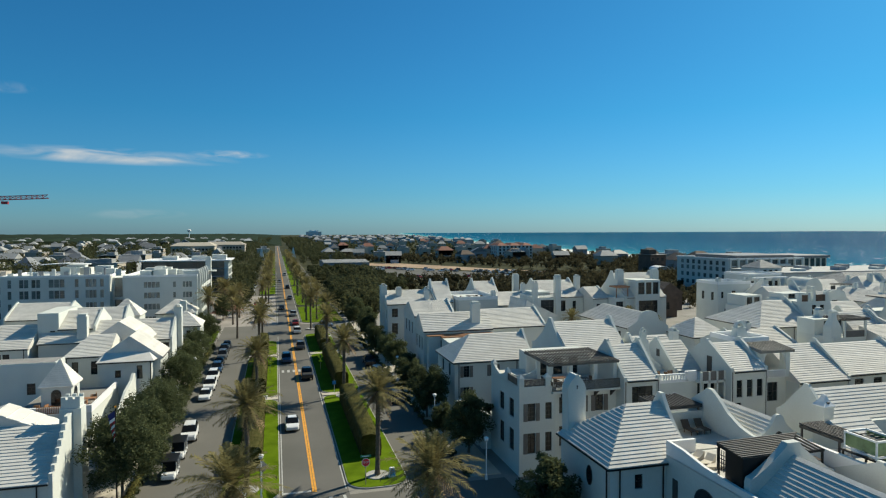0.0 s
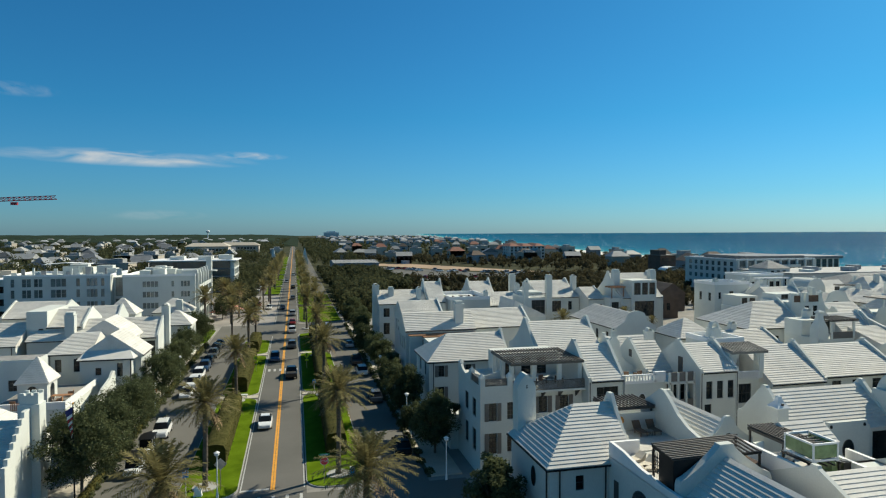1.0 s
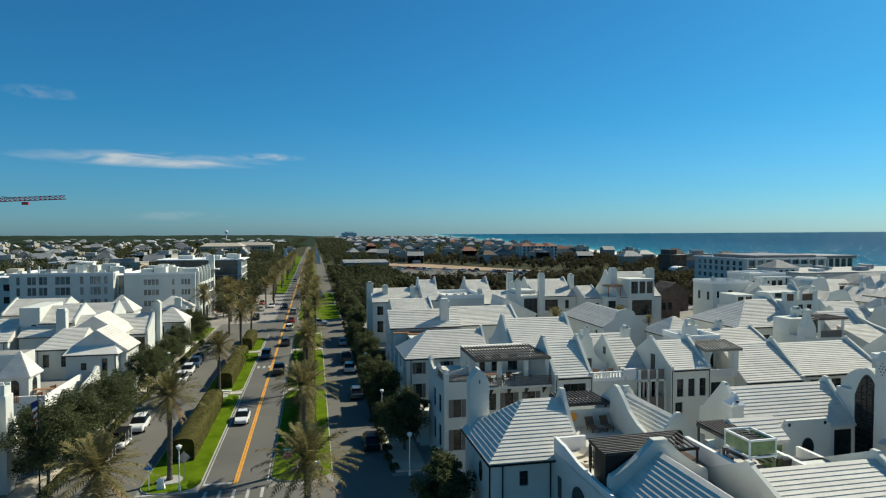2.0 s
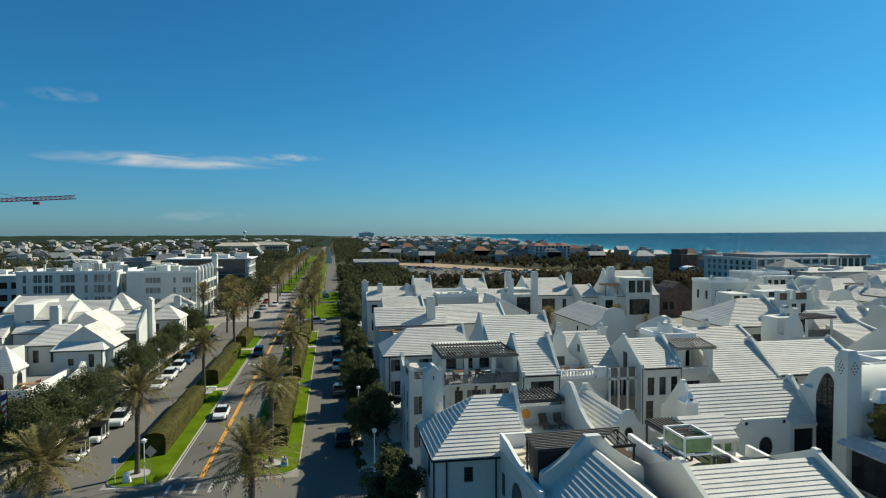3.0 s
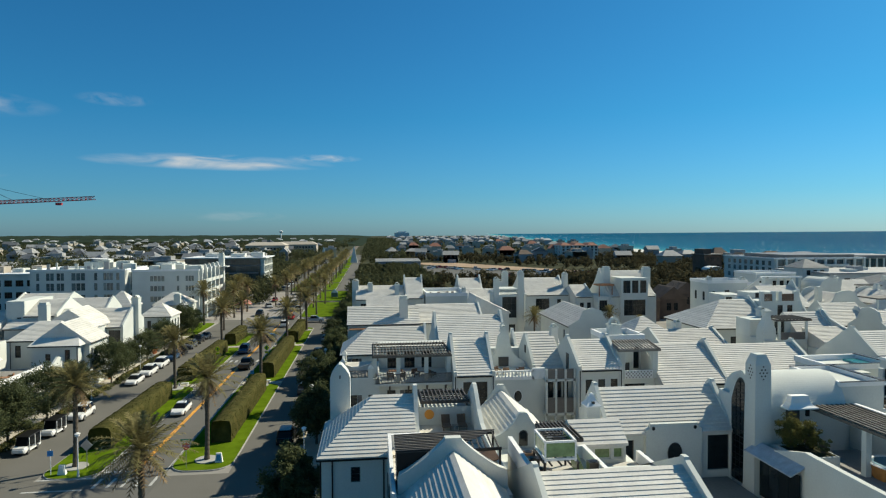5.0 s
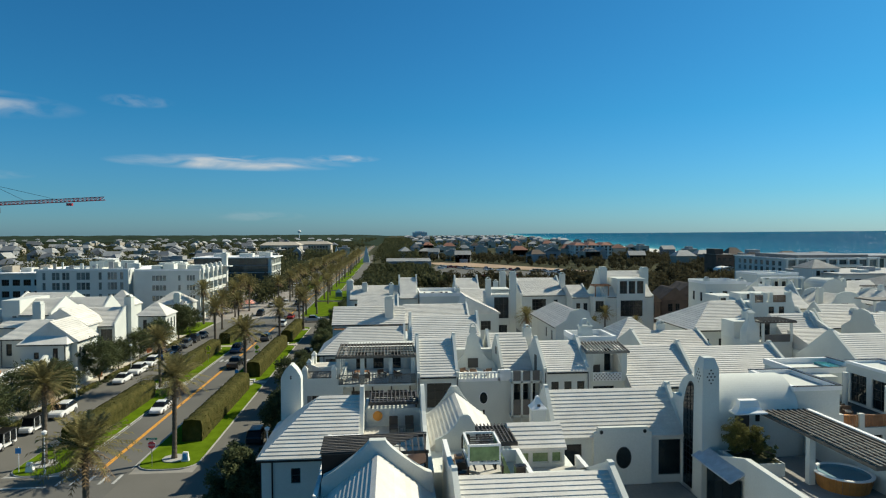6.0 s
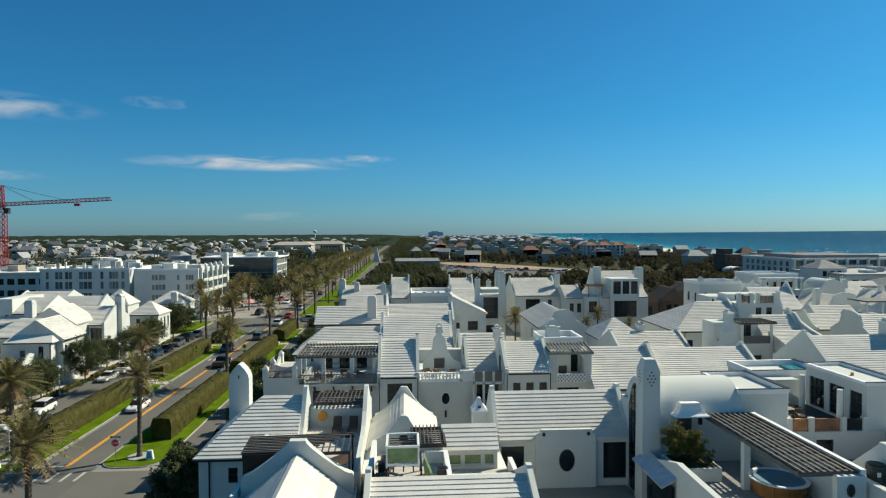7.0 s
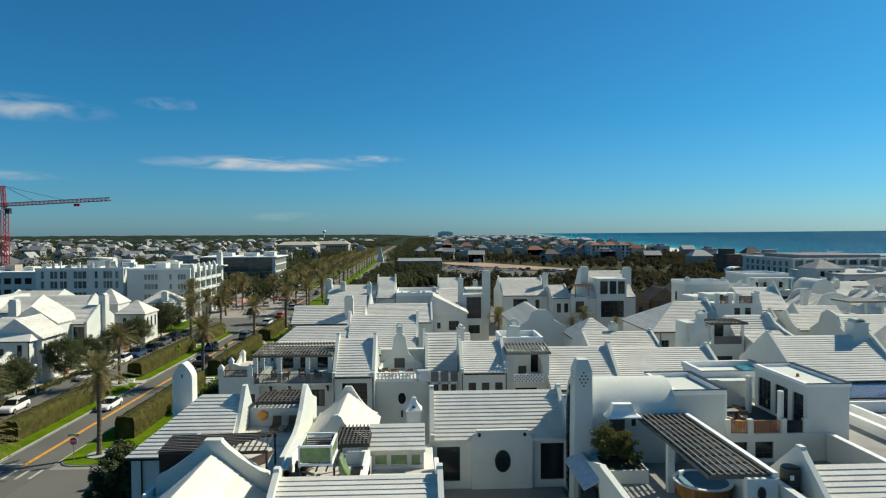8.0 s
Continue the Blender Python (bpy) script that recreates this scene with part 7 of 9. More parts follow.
hLong = house(-41, -20.4, 115.2, 125.8, 7.6, 10.6, ends=("plain", "par"), peak=0.4, label="long white house with a stepped roof and end chimney", holes={"S": [(-25.4, -23.3, 2.8, 7.0, 2, 2), (-23.0, -20.9, 2.8, 7.0, 2, 2)]})
chimney(hLong, -20.2, 121.4, 1.3, 1.6, 0.05, 12.9, "cap")
chimney(hLong, -34.6, 116.4, 1.5, 1.4, 6, 12.3, "slim")
hTw = thing("house", "plain white tower block with a small square window", "house", (-40.5, 122, 0), "white stucco houses")
block(hTw, -41.8, -38.6, 117.5, 128, 0.02, 12.4, {"S": [(-40.0, -39.2, 8.4, 9.4, 1, 1)]})
oval(hTw, "S", 117.5, -39.8, 5.2, 0.45, 0.55)
house(-38.6, -33.0, 117.6, 128.4, 9.6, 12.2, ends=("plain", "par"), peak=0.35, owner=hTw, holes={"S": [(-35.6, -34.7, 7.2, 8.8, 1, 2)]})
hSt = house(-62, -42.0, 113.5, 125, 7.2, 10.4, ends=("plain", "plain"), label="white house with a long stepped roof and a band of windows", holes={"S": [(-49.2, -48.2, 4.9, 6.4, 1, 1), (-48.0, -47.0, 4.9, 6.4, 1, 1), (-46.8, -45.8, 4.9, 6.4, 1, 1), (-45.6, -44.6, 4.9, 6.4, 1, 1)]})
pipe(hSt, -42.5, 113.3, 0, 7.1)
house(-66, -52, 96, 108, 6.2, 9.0, ends=("hip", "hip"), hip=4)
house(-58, -46.5, 148, 162, 7.6, 10.5, ends=("par", "par"), peak=0.35)
house(-72, -59, 132, 146, 7.6, 10.5, ends=("par", "plain"), peak=0.35)
house(-45, -33, 139, 148, 7.6, 10.4, ends=("plain", "par"), peak=0.4)
house(-39.8, -33.2, 154.6, 161.2, 7.0, 10.6, ends=("hip", "hip"), hip=3.4, gutter=False, label="white pavilion with a steep pyramid roof", category="pavilion")
house(-24.2, -18.0, 134.8, 141.6, 6.9, 9.6, ends=("hip", "hip"), hip=3.2, label="white corner pavilion with a pyramid roof and tall windows", category="pavilion", holes={"E": [(136, 136.8, 3.6, 6.0, 1, 2), (138, 138.8, 3.6, 6.0, 1, 2), (140, 140.8, 3.6, 6.0, 1, 2)], "S": [(-22.8, -22.0, 3.6, 6.0, 1, 2), (-20.6, -19.8, 3.6, 6.0, 1, 2)]})
house(-31, -22.5, 163, 172, 6.2, 9.2, ends=("hip", "hip"), hip=4, chim=((-25, 164, 1.6, 1.6, 5, 9.2, "slim"),))

wallg = Geo().box(-20.5, 97.6, 0.02, -20.25, 135, 1.5)
whole("garden_wall", wallg, STUCCO, "low white stucco garden wall beside the footpath", "wall", (-20.4, 116, 0.02))

# ---------------------------------------------------------------- apartment blocks and the glass building
apt = thing("apartment_building", "white four-storey apartment block with loggias and roof terraces", "building", (-32, 190, 0))
sw = []
for z in (2.2, 5.6, 8.6, 11.4):
    for a, b, n in ((-36.6, -32.6, 4), (-29.4, -28.6, 1), (-27.0, -24.6, 3)):
        for k in range(n):
            w = (b - a) / n
            sw.append((a + k * w + 0.08, a + (k + 1) * w - 0.08, z, z + 1.5, 1, 2))
ew = []
for z in (1.6, 5.0, 8.2, 11.2):
    for k in range(5):
        y = 179.6 + k * 4.9
        ew.append((y, y + 3.6, z, z + 2.1, 4, 1))
block(apt, -41.4, -23.3, 177.8, 204.4, 0.02, 14.2, {"S": sw, "E": ew}, win={"glass": SKYGLASS})
ring(apt, -41.5, -23.2, 177.7, 204.5, 14.2, 14.75, 0.3)
for z in (4.2, 7.5, 10.6):
    for k in range(5):
        y = 179.4 + k * 4.9
        part("balcony", Geo().box(-23.3, y, z, -22.3, y + 4.0, z + 0.18).box(-22.4, y, z + 0.18, -22.3, y + 4.0, z + 1.0), STUCCO, apt)
for k in range(6):
    part("pier", Geo().box(-23.3, 178.7 + k * 4.9, 0.02, -22.5, 179.3 + k * 4.9, 14.9), STUCCO, apt)
    chimney(apt, -23.2, 179.0 + k * 4.9, 0.9, 0.9, 14.2, 16.0, "cap")
chimney(apt, -22.9, 203.8, 1.6, 1.8, 0.05, 18.6, "slim")
part("cornice", Geo().box(-23.4, 201.5, 14.0, -20.6, 205.0, 14.3), STUCCO, apt)
rn = random.Random(7)
for k in range(9):
    x, y = rn.uniform(-39, -27), rn.uniform(180, 200)
    part("roof_room", Geo().box(x, y, 14.2, x + rn.uniform(1.5, 4.5), y + rn.uniform(1.5, 4), 14.2 + rn.uniform(1.2, 2.6)), STUCCO, apt)
apt2 = thing("apartment_building", "long white apartment block with tall windows coloured like reflected sky", "building", (-60, 196, 0))
sw = []
for a, b, n in ((-71.6, -70.6, 1), (-68.9, -66.6, 2), (-66.0, -63.8, 2), (-61.9, -58.0, 3), (-55.6, -54.6, 1), (-53.0, -50.2, 3), (-49.4, -48.4, 1)):
    for z in (1.4, 4.8, 8.2, 11.2):
        for k in range(n):
            w = (b - a) / n
            sw.append((a + k * w + 0.05, a + (k + 1) * w - 0.05, z, z + 2.2, 1, 2))
block(apt2, -73.2, -46.9, 187.5, 206, 0.02, 14.0, {"S": sw}, win={"glass": SKYGLASS, "frame_mat": GREYWALL})
ring(apt2, -73.3, -46.8, 187.4, 206.1, 14.0, 14.5, 0.3)
block(apt2, -46.9, -41.4, 190.5, 206, 0.02, 13.4, {"S": [(-46.4, -44.4, z, z + 2.6, 2, 2) for z in (1.2, 4.6, 8.0, 10.6)] + [(-44.1, -42.0, z, z + 2.6, 2, 2) for z in (1.2, 4.6, 8.0, 10.6)]}, win={"glass": SKYGLASS})
for k in range(16):
    x = -72 + k * 1.75
    part("roof_screen", Geo().box(x, 189.0 + (k % 3) * (1 + k % 4), 14.0, x + (1.4, 0.9, 1.6, 0.5, 1.2)[k % 5], 189.3 + (k % 3) * (1 + k % 4), 14.0 + (1.1, 1.9, 0.8, 2.4, 1.5, 1.0, 2.1)[k % 7]), (STUCCO, GREYWALL, STUCCO)[k % 3], apt2)
for k in range(5):
    x, y = rn.uniform(-71, -50), rn.uniform(193, 203)
    part("roof_room", Geo().box(x, y, 14.0, x + rn.uniform(2, 5), y + rn.uniform(2, 4), 14.0 + rn.uniform(1.5, 3.2)), STUCCO, apt2)
part("sail_roof", Geo().prism([(-66, 17.0), (-60, 17.35), (-54, 17.0), (-54, 17.15), (-60, 17.5), (-66, 17.15)], "y", 194, 198), COPING, apt2)
apt3 = thing("apartment_building", "white apartment block with brown loggias under a flat roof", "building", (-92, 204, 0))
sw = [(-104 + 3.2 * k, -101.8 + 3.2 * k, z, z + 1.9, 3, 2) for k in range(9) for z in (2, 5.4, 9.0)]
block(apt3, -106, -75.5, 196, 214, 0.02, 12.6, {"S": sw})
part("roof", Geo().box(-106.6, 195.2, 12.6, -75, 214.6, 12.95), COPING, apt3)
for k in range(6):
    x = -104 + 4.6 * k
    part("roof_room", Geo().box(x, 200 + (k % 3) * 2, 12.95, x + 3.2, 204 + (k % 3) * 2, 14.2 + 0.7 * (k % 2)), (STUCCO, TANWALL)[k % 2], apt3)

glassb = thing("office_building", "dark glass office building with white end frames", "building", (-42, 295, 0))
block(glassb, -57, -24.3, 283.5, 307, 0.02, 13.6, mat=FRAME)
for f in range(4):
    for k in range(18):
        x = -56.5 + k * 1.79
        part("pane", Geo().box(x, 283.38, 0.6 + f * 3.3, x + 1.7, 283.5, 3.5 + f * 3.3), OFFICEGLASS, glassb)
for f in range(5):
    part("spandrel", Geo().box(-57, 283.3, 0.2 + f * 3.3, -24.3, 283.45, 0.52 + f * 3.3), GREYWALL, glassb)
part("roof", Geo().box(-57.8, 282.6, 13.6, -21.5, 307.8, 14.0), COPING, glassb)
for k in range(6):
    y = 284 + 4.4 * k
    part("frame", Geo().box(-24.3, y, 0.02, -22.6, y + 0.8, 13.6), STUCCO, glassb)
for f in range(5):
    part("frame", Geo().box(-24.3, 283.6, 0.1 + f * 3.3, -22.4, 307, 0.7 + f * 3.3), STUCCO, glassb)
for k, (x, y, w) in enumerate(((-38, 288, 6), (-30, 292, 4), (-50, 290, 6), (-26, 286, 2.5))):
    part("roof_room", Geo().box(x, y, 14.0, x + w, y + 5, 15.6 + 0.5 * (k % 2)), STUCCO, glassb)

# ---------------------------------------------------------------- tower crane
crane = thing("tower_crane", "red lattice tower crane with a raised jib", "crane", (-128.5, 260, 0))


def lattice(a, b, w, n, mat, name, parent, tri=False):
    a, b = Vector(a), Vector(b)
    d = (b - a).normalized()
    side = d.cross(Vector((0, 0, 1)))
    side = side.normalized() if side.length > 0.01 else Vector((1, 0, 0))
    up = side.cross(d).normalized()
    offs = [side * -w / 2 + up * -w / 2, side * w / 2 + up * -w / 2, side * w / 2 + up * w / 2, side * -w / 2 + up * w / 2]
    if tri:
        offs = [side * -w / 2, side * w / 2, up * w]
    g = Geo()
    for o in offs:
        g.beam(a + o, b + o, 0.22)
    for k in range(n):
        p, q = a.lerp(b, k / n), a.lerp(b, (k + 1) / n)
        for i in range(len(offs)):
            o1, o2 = offs[i], offs[(i + 1) % len(offs)]
            g.beam(p + o1, q + o2, 0.14).beam(p + o1, p + o2, 0.12)
    return part(name, g, mat, parent)


lattice((-128.5, 260, 0), (-128.5, 260, 35.0), 2.0, 16, CRANE, "mast", crane)
lattice((-128.5, 260, 36.5), (-81.5, 251.8, 38.3), 1.3, 26, CRANE, "jib", crane, True)
lattice((-128.5, 260, 36.5), (-143, 262.5, 36.0), 1.3, 8, CRANE, "counter_jib", crane, True)
lattice((-128.5, 260, 35.0), (-129.0, 260, 45.0), 1.2, 6, CRANE, "apex", crane)
part("cab", Geo().box(-127.4, 258.4, 33.4, -125.6, 260.2, 35.6), FRAME, crane, "dark operator's cab")
part("counterweight", Geo().box(-143.5, 261.6, 33.2, -140.5, 263.4, 36.0), KERB, crane)
part("trolley", Geo().box(-97, 253.8, 36.2, -95, 255.2, 37.2), CRANE, crane)
part("tie", Geo().beam((-129, 260, 45), (-100, 255, 38.4), 0.12).beam((-129, 260, 45), (-114, 257.4, 38.0), 0.12).beam((-129, 260, 45), (-142, 262.3, 37), 0.12), TRIM, crane)

# ---------------------------------------------------------------- hotel, pavilions and houses towards the beach
hotel = thing("hotel_building", "long pale four-storey beach hotel with glazed bays", "building", (212, 240, 0))
sw = [(185.3 + 4.2 * k, 188.6 + 4.2 * k, z, z + 2.5, 3, 2) for k in range(9) for z in (1.6, 5.0, 8.2, 11.0)]
ww = [(225 + 4.0 * k, 227.0 + 4.0 * k, z, z + 1.8, 2, 2) for k in range(8) for z in (2.0, 5.4, 8.6, 11.2)]
block(hotel, 184, 223, 223, 258, 0.02, 13.9, {"S": sw, "W": ww}, win={"glass": SKYGLASS})
ring(hotel, 183.6, 223.4, 222.6, 258.4, 13.9, 14.4, 0.5)
for k in range(10):
    part("pier", Geo().box(184.2 + 4.2 * k, 222.2, 0.02, 185.0 + 4.2 * k, 223, 14.1), STUCCO, hotel)
for z in (4.4, 7.7, 10.7):
    part("balcony", Geo().box(197, 221.4, z, 215, 223, z + 0.25).box(197, 221.4, z + 0.25, 215, 221.6, z + 1.1), STUCCO, hotel)
part("roof", Geo().box(191, 226, 13.9, 221, 254, 15.4), GREYROOF, hotel)
block(hotel, 223, 250, 236, 258, 0.02, 13.4, {"S": [(224 + 3.3 * k, 226.4 + 3.3 * k, z, z + 2.2, 2, 1) for k in range(8) for z in (2, 5.4, 8.8, 11)]}, win={"glass": OFFICEGLASS})
part("wing_roof", Geo().box(222.5, 235, 13.4, 251, 259, 14.6), GREYROOF, hotel)
hLow = thing("beach_club", "low white beach club with a flat roof and small roof rooms", "building", (214, 200, 0))
block(hLow, 180, 252, 188, 216, 0.02, 10.2, {"S": [(182 + 3.4 * k, 184.2 + 3.4 * k, 6.0, 8.8, 2, 1) for k in range(20)], "W": [(190 + 5 * k, 192 + 5 * k, 6.0, 8.8, 2, 1) for k in range(5)]})
part("cornice", Geo().box(179.3, 187.3, 10.2, 252.7, 216.6, 10.7), ROOF_FAR, hLow)
for k in range(9):
    part("roof_room", Geo().box(190 + 6.4 * k, 192 + (k % 3) * 5, 10.7, 193.6 + 6.4 * k, 196 + (k % 3) * 5, 11.6 + 0.7 * (k % 2)), (STUCCO, GREYWALL)[k % 2], hLow)
house(176, 186, 196, 206, 12.0, 14.8, ends=("hip", "hip"), hip=4.8, roof_mat=ROOF_FAR, gutter=False, label="pale pavilion with a low pyramid roof", category="pavilion", holes={"S": [(177.5 + 2.6 * k, 179 + 2.6 * k, 9.4, 11.2, 1, 2) for k in range(3)]})
# pale paving added to bounce light onto the hotel's dark walls
deck = Geo().box(118, 140, -0.3, 262, 222, 0.02)
setting("pavement_bounce", deck, PAVING, "added pale paving that bounces light onto the beach buildings", "paving")
house(170, 205, 152, 172, 9.0, 12.4, ends=("hip", "hip"), hip=8, roof_mat=ROOF_FAR, wall_mat=GREYWALL, label="long pale beach building with dormers", holes={"S": [(173 + 4 * k, 174.4 + 4 * k, 5, 7.4, 1, 2) for k in range(8)]})
hDo = thing("house", "white house with a rooftop arcade and flat roof", "house", (128, 144, 0), "white stucco houses")
block(hDo, 121.5, 133.0, 138, 150, 0.02, 10.6, {"S": [(122.4 + 2.4 * k, 124.0 + 2.4 * k, 6.4, 9.2, 2, 2) for k in range(4)]})
block(hDo, 121.9, 132.6, 140.4, 150, 10.6, 14.0, {"S": [(122.6 + 1.9 * k, 124.0 + 1.9 * k, 11.0, 12.4, 2, 1) for k in range(5)]})
ring(hDo, 121.8, 132.7, 140.3, 150, 14.0, 14.5)
for k in range(6):
    part("arcade_post", Geo().box(122.2 + 2.0 * k, 138.4, 10.6, 122.6 + 2.0 * k, 138.8, 13.2), STUCCO, hDo)
part("arcade_beam", Geo().box(121.9, 138.2, 13.2, 132.8, 139.2, 13.6), COPING, hDo)
vault = [(133.4, 10.0)] + [(136.3 - 2.9 * math.cos(a * math.pi / 12), 10.6 + 2.9 * math.sin(a * math.pi / 12)) for a in range(13)] + [(139.2, 10.0)]
part("vault", Geo().prism(vault, "y", 133.0, 140.0), STUCCO, hDo, "small round barrel roof")
block(hDo, 133.2, 139.4, 133.0, 140.0, 0.02, 10.0, {"S": [(134.2, 135.8, 6.4, 9.0, 2, 2), (136.8, 138.4, 6.4, 9.0, 2, 2)]})
rn = random.Random(19)
ROWS_R = [(143, 138), (124, 120), (137, 119), (150, 122), (126, 101), (138, 103), (149, 104), (106, 82), (118, 82), (130, 82), (103, 66), (115, 66), (127, 64), (108, 54), (142, 88), (153, 90), (162, 120), (160, 138)]
for i, (x, y) in enumerate(ROWS_R):
    w, d = rn.uniform(8, 12), rn.uniform(8, 11)
    ze = rn.uniform(7.6, 10.4)
    h = house(x, x + w, y, y + d, ze, ze + rn.uniform(2.4, 3.8), ridge=rn.choice("xxy"), ends=rn.choice((("par", "par"), ("plain", "par"), ("par", "plain"), ("hip", "par"))), peak=rn.uniform(0.4, 0.9), style=rn.choice(("straight", "swept", "stepped", "round")),
              size=0.45, hip=3.0, label=rn.choice(("white house with a stepped roof and small roof terrace", "white stucco house with parapet gables and roof chimneys", "white house with a pale stepped roof beside the lane")),
              holes={"S": [(x + 1.2, x + 2.4, 5.0, 7.0), (x + 3.6, x + 5.0, 5.0, 7.0), (x + 6.2, x + 7.2, 5.0, 7.0)], "W": [(y + 1.4, y + 2.4, 5.0, 7.0), (y + 3.6, y + 4.6, 5.0, 7.0), (y + 6, y + 7.2, 5.0, 7.0)]},
              chim=((x + w * rn.uniform(0.05, 0.95), y + d * 0.3, 1.1, 1.1, 7, ze + rn.uniform(3.4, 4.8), rn.choice(("cap", "slim"))), (x + w * rn.uniform(0.05, 0.95), y + d * 0.7, 0.9, 0.9, 7, ze + rn.uniform(2.8, 4.2), rn.choice(("cap", "slim")))))
    # a roof terrace in front, with a parapet and a door
    tw, td, tz = rn.uniform(3.5, 6.0), rn.uniform(2.6, 4.4), ze - rn.uniform(0.2, 2.4)
    tx = x + rn.uniform(0, w - tw)
    block(h, tx, tx + tw, y - td, y, 0.02, tz, {"S": [(tx + 0.8, tx + 2.0, tz - 3.0, tz - 1.0)]})
    ring(h, tx, tx + tw, y - td, y, tz, tz + 0.9, 0.22)
    part("terrace_door", Geo().box(tx + 1.0, y - 0.06, tz, tx + 2.6, y - 0.01, tz + 2.0), FRAME, h)
    if i % 3 == 0:
        pergola(tx + 0.3, tx + tw - 0.3, y - td + 0.4, y - 0.2, tz + 2.6, "y", 7, (WOODGR, WOODDK, WOODRED)[i % 2], ((tx + 0.5, y - td + 0.6), (tx + tw - 0.5, y - td + 0.6)), tz, "small timber pergola on a roof terrace", STUCCO, 0.25)
hWt = thing("house", "tall white block with an outside stair", "house", (112, 132, 0), "white stucco houses")
block(hWt, 102.0, 111.5, 128, 136, 0.02, 13.0, {"S": [(103.0, 103.7, 9.6, 11.2, 1, 2), (106.0, 107.2, 9.4, 11.4, 2, 2), (104.0, 105.2, 5.0, 7.0)], "W": [(129.5, 130.5, 9, 11), (133, 134, 9, 11)]})
ring(hWt, 101.9, 111.6, 127.9, 136.1, 13.0, 13.7)
part("stair_wall", Geo().prism([(107.4, 9.6), (112.4, 13.0), (114.0, 14.2), (114.0, 9.6)], "y", 127.2, 127.6), STUCCO, hWt, "stepped outside stair wall")
block(hWt, 111.6, 119.0, 130, 138, 0.02, 11.6, {"S": [(112.6, 113.8, 8.6, 10.6), (115.4, 116.8, 8.6, 10.6)]})
ring(hWt, 111.6, 119.0, 130, 138, 11.6, 12.4)
chimney(hWt, 102.5, 128.6, 1.0, 1.0, 13.0, 14.7, "cap")
chimney(hWt, 110.6, 128.6, 1.0, 1.0, 13.0, 14.5, "cap")
chimney(hWt, 118.2, 131.0, 1.2, 1.2, 11.0, 14.2, "cap")
for x, y, w in ((98, 158, 7), (107, 162, 8), (118, 176, 9)):
    house(x, x + w, y, y + 9, 5.8, 9.2, ridge="y", ends=("plain", "plain"), wall_mat=BROWNWALL, roof_mat=BROWNROOF, size=0.5, label="brown shingled house under construction with a steep gable", holes={"S": [(x + 2, x + 3.4, 2.4, 4.6), (x + 4.2, x + 5.4, 2.4, 4.6)]})

# ---------------------------------------------------------------- distance: works yard, villas, far town
house(29, 60, 426, 470, 5.0, 6.2, ends=("plain", "plain"), wall_mat=GREYWALL, roof_mat=ROOF_FAR, size=2.5, label="low works shed with a flat pale roof", category="shed", gutter=False)
yard = Geo().poly([(62, 505, 0.05), (66, 476, 0.05), (110, 410, 0.05), (150, 366, 0.05), (166, 372, 0.05), (128, 440, 0.05), (88, 512, 0.05)])
setting("ground_sand", yard, SAND, "bare orange sand of a building site", "sand")
lot = Geo().poly([(56, 330, 0.04), (150, 322, 0.04), (170, 345, 0.04), (130, 366, 0.04), (66, 462, 0.04), (60, 420, 0.04)])
setting("pavement_lot", lot, ASPHALT, "dark works yard with parked vehicles", "car park")

villa = thing("villa_building", "large white beach villa with red roofs and four window rows", "building", (218, 560, 0))
block(villa, 200, 235.5, 552, 576, 0.02, 12.6, {"S": [(201.6 + 3.9 * k, 203.6 + 3.9 * k, z, z + 1.9, 1, 2) for k in range(9) for z in (1.6, 4.6, 7.6, 10.2)], "W": [(555 + 5 * k, 557 + 5 * k, z, z + 1.8, 1, 2) for k in range(4) for z in (2, 5.2, 8.2, 10.4)]})
for x0, x1 in ((200.4, 210.0), (213.0, 223.0), (226.0, 235.0)):
    part("roof", Geo().hexa([(x0 - 0.6, 551.2, 12.6), (x1 + 0.6, 551.2, 12.6), (x1 + 0.6, 576.6, 12.6), (x0 - 0.6, 576.6, 12.6)], [(x0 + 3, 557, 15.0), (x1 - 3, 557, 15.0), (x1 - 3, 571, 15.0), (x0 + 3, 571, 15.0)]), REDROOF, villa)
darkh = thing("shingled_house", "tall dark shingled beach house with flat decks", "house", (207, 312, 0))
block(darkh, 202.5, 212.5, 308, 320, 0.02, 12.6, {"S": [(203.6 + 3.0 * k, 205.2 + 3.0 * k, z, z + 1.8, 2, 2) for k in range(3) for z in (5.4, 9.2)]}, BROWNWALL)
block(darkh, 202.5, 207.0, 309, 318, 12.6, 15.6, None, BROWNWALL)
part("deck", Geo().box(201.8, 306.5, 12.6, 213.2, 320.5, 12.85), WOODGR, darkh)
arcs = thing("vaulted_canopy", "row of low white vaulted canopies", "canopy", (209, 300, 0))
for x, z in ((203.0, 5.0), (206.5, 4.2)):
    prof = [(x + 4.2 * math.cos(a * math.pi / 10), z + 1.9 * math.sin(a * math.pi / 10)) for a in range(11)]
    part("vault", Geo().prism(prof + [(p[0] * 0.94 + x * 0.06, p[1] - 0.25) for p in reversed(prof)], "y", 296, 304), COPING, arcs)
    for px in (x - 4.0, x + 4.0):
        part("post", Geo().box(px - 0.15, 296.2, 0.02, px + 0.15, 296.5, z + 0.1), COPING, arcs)


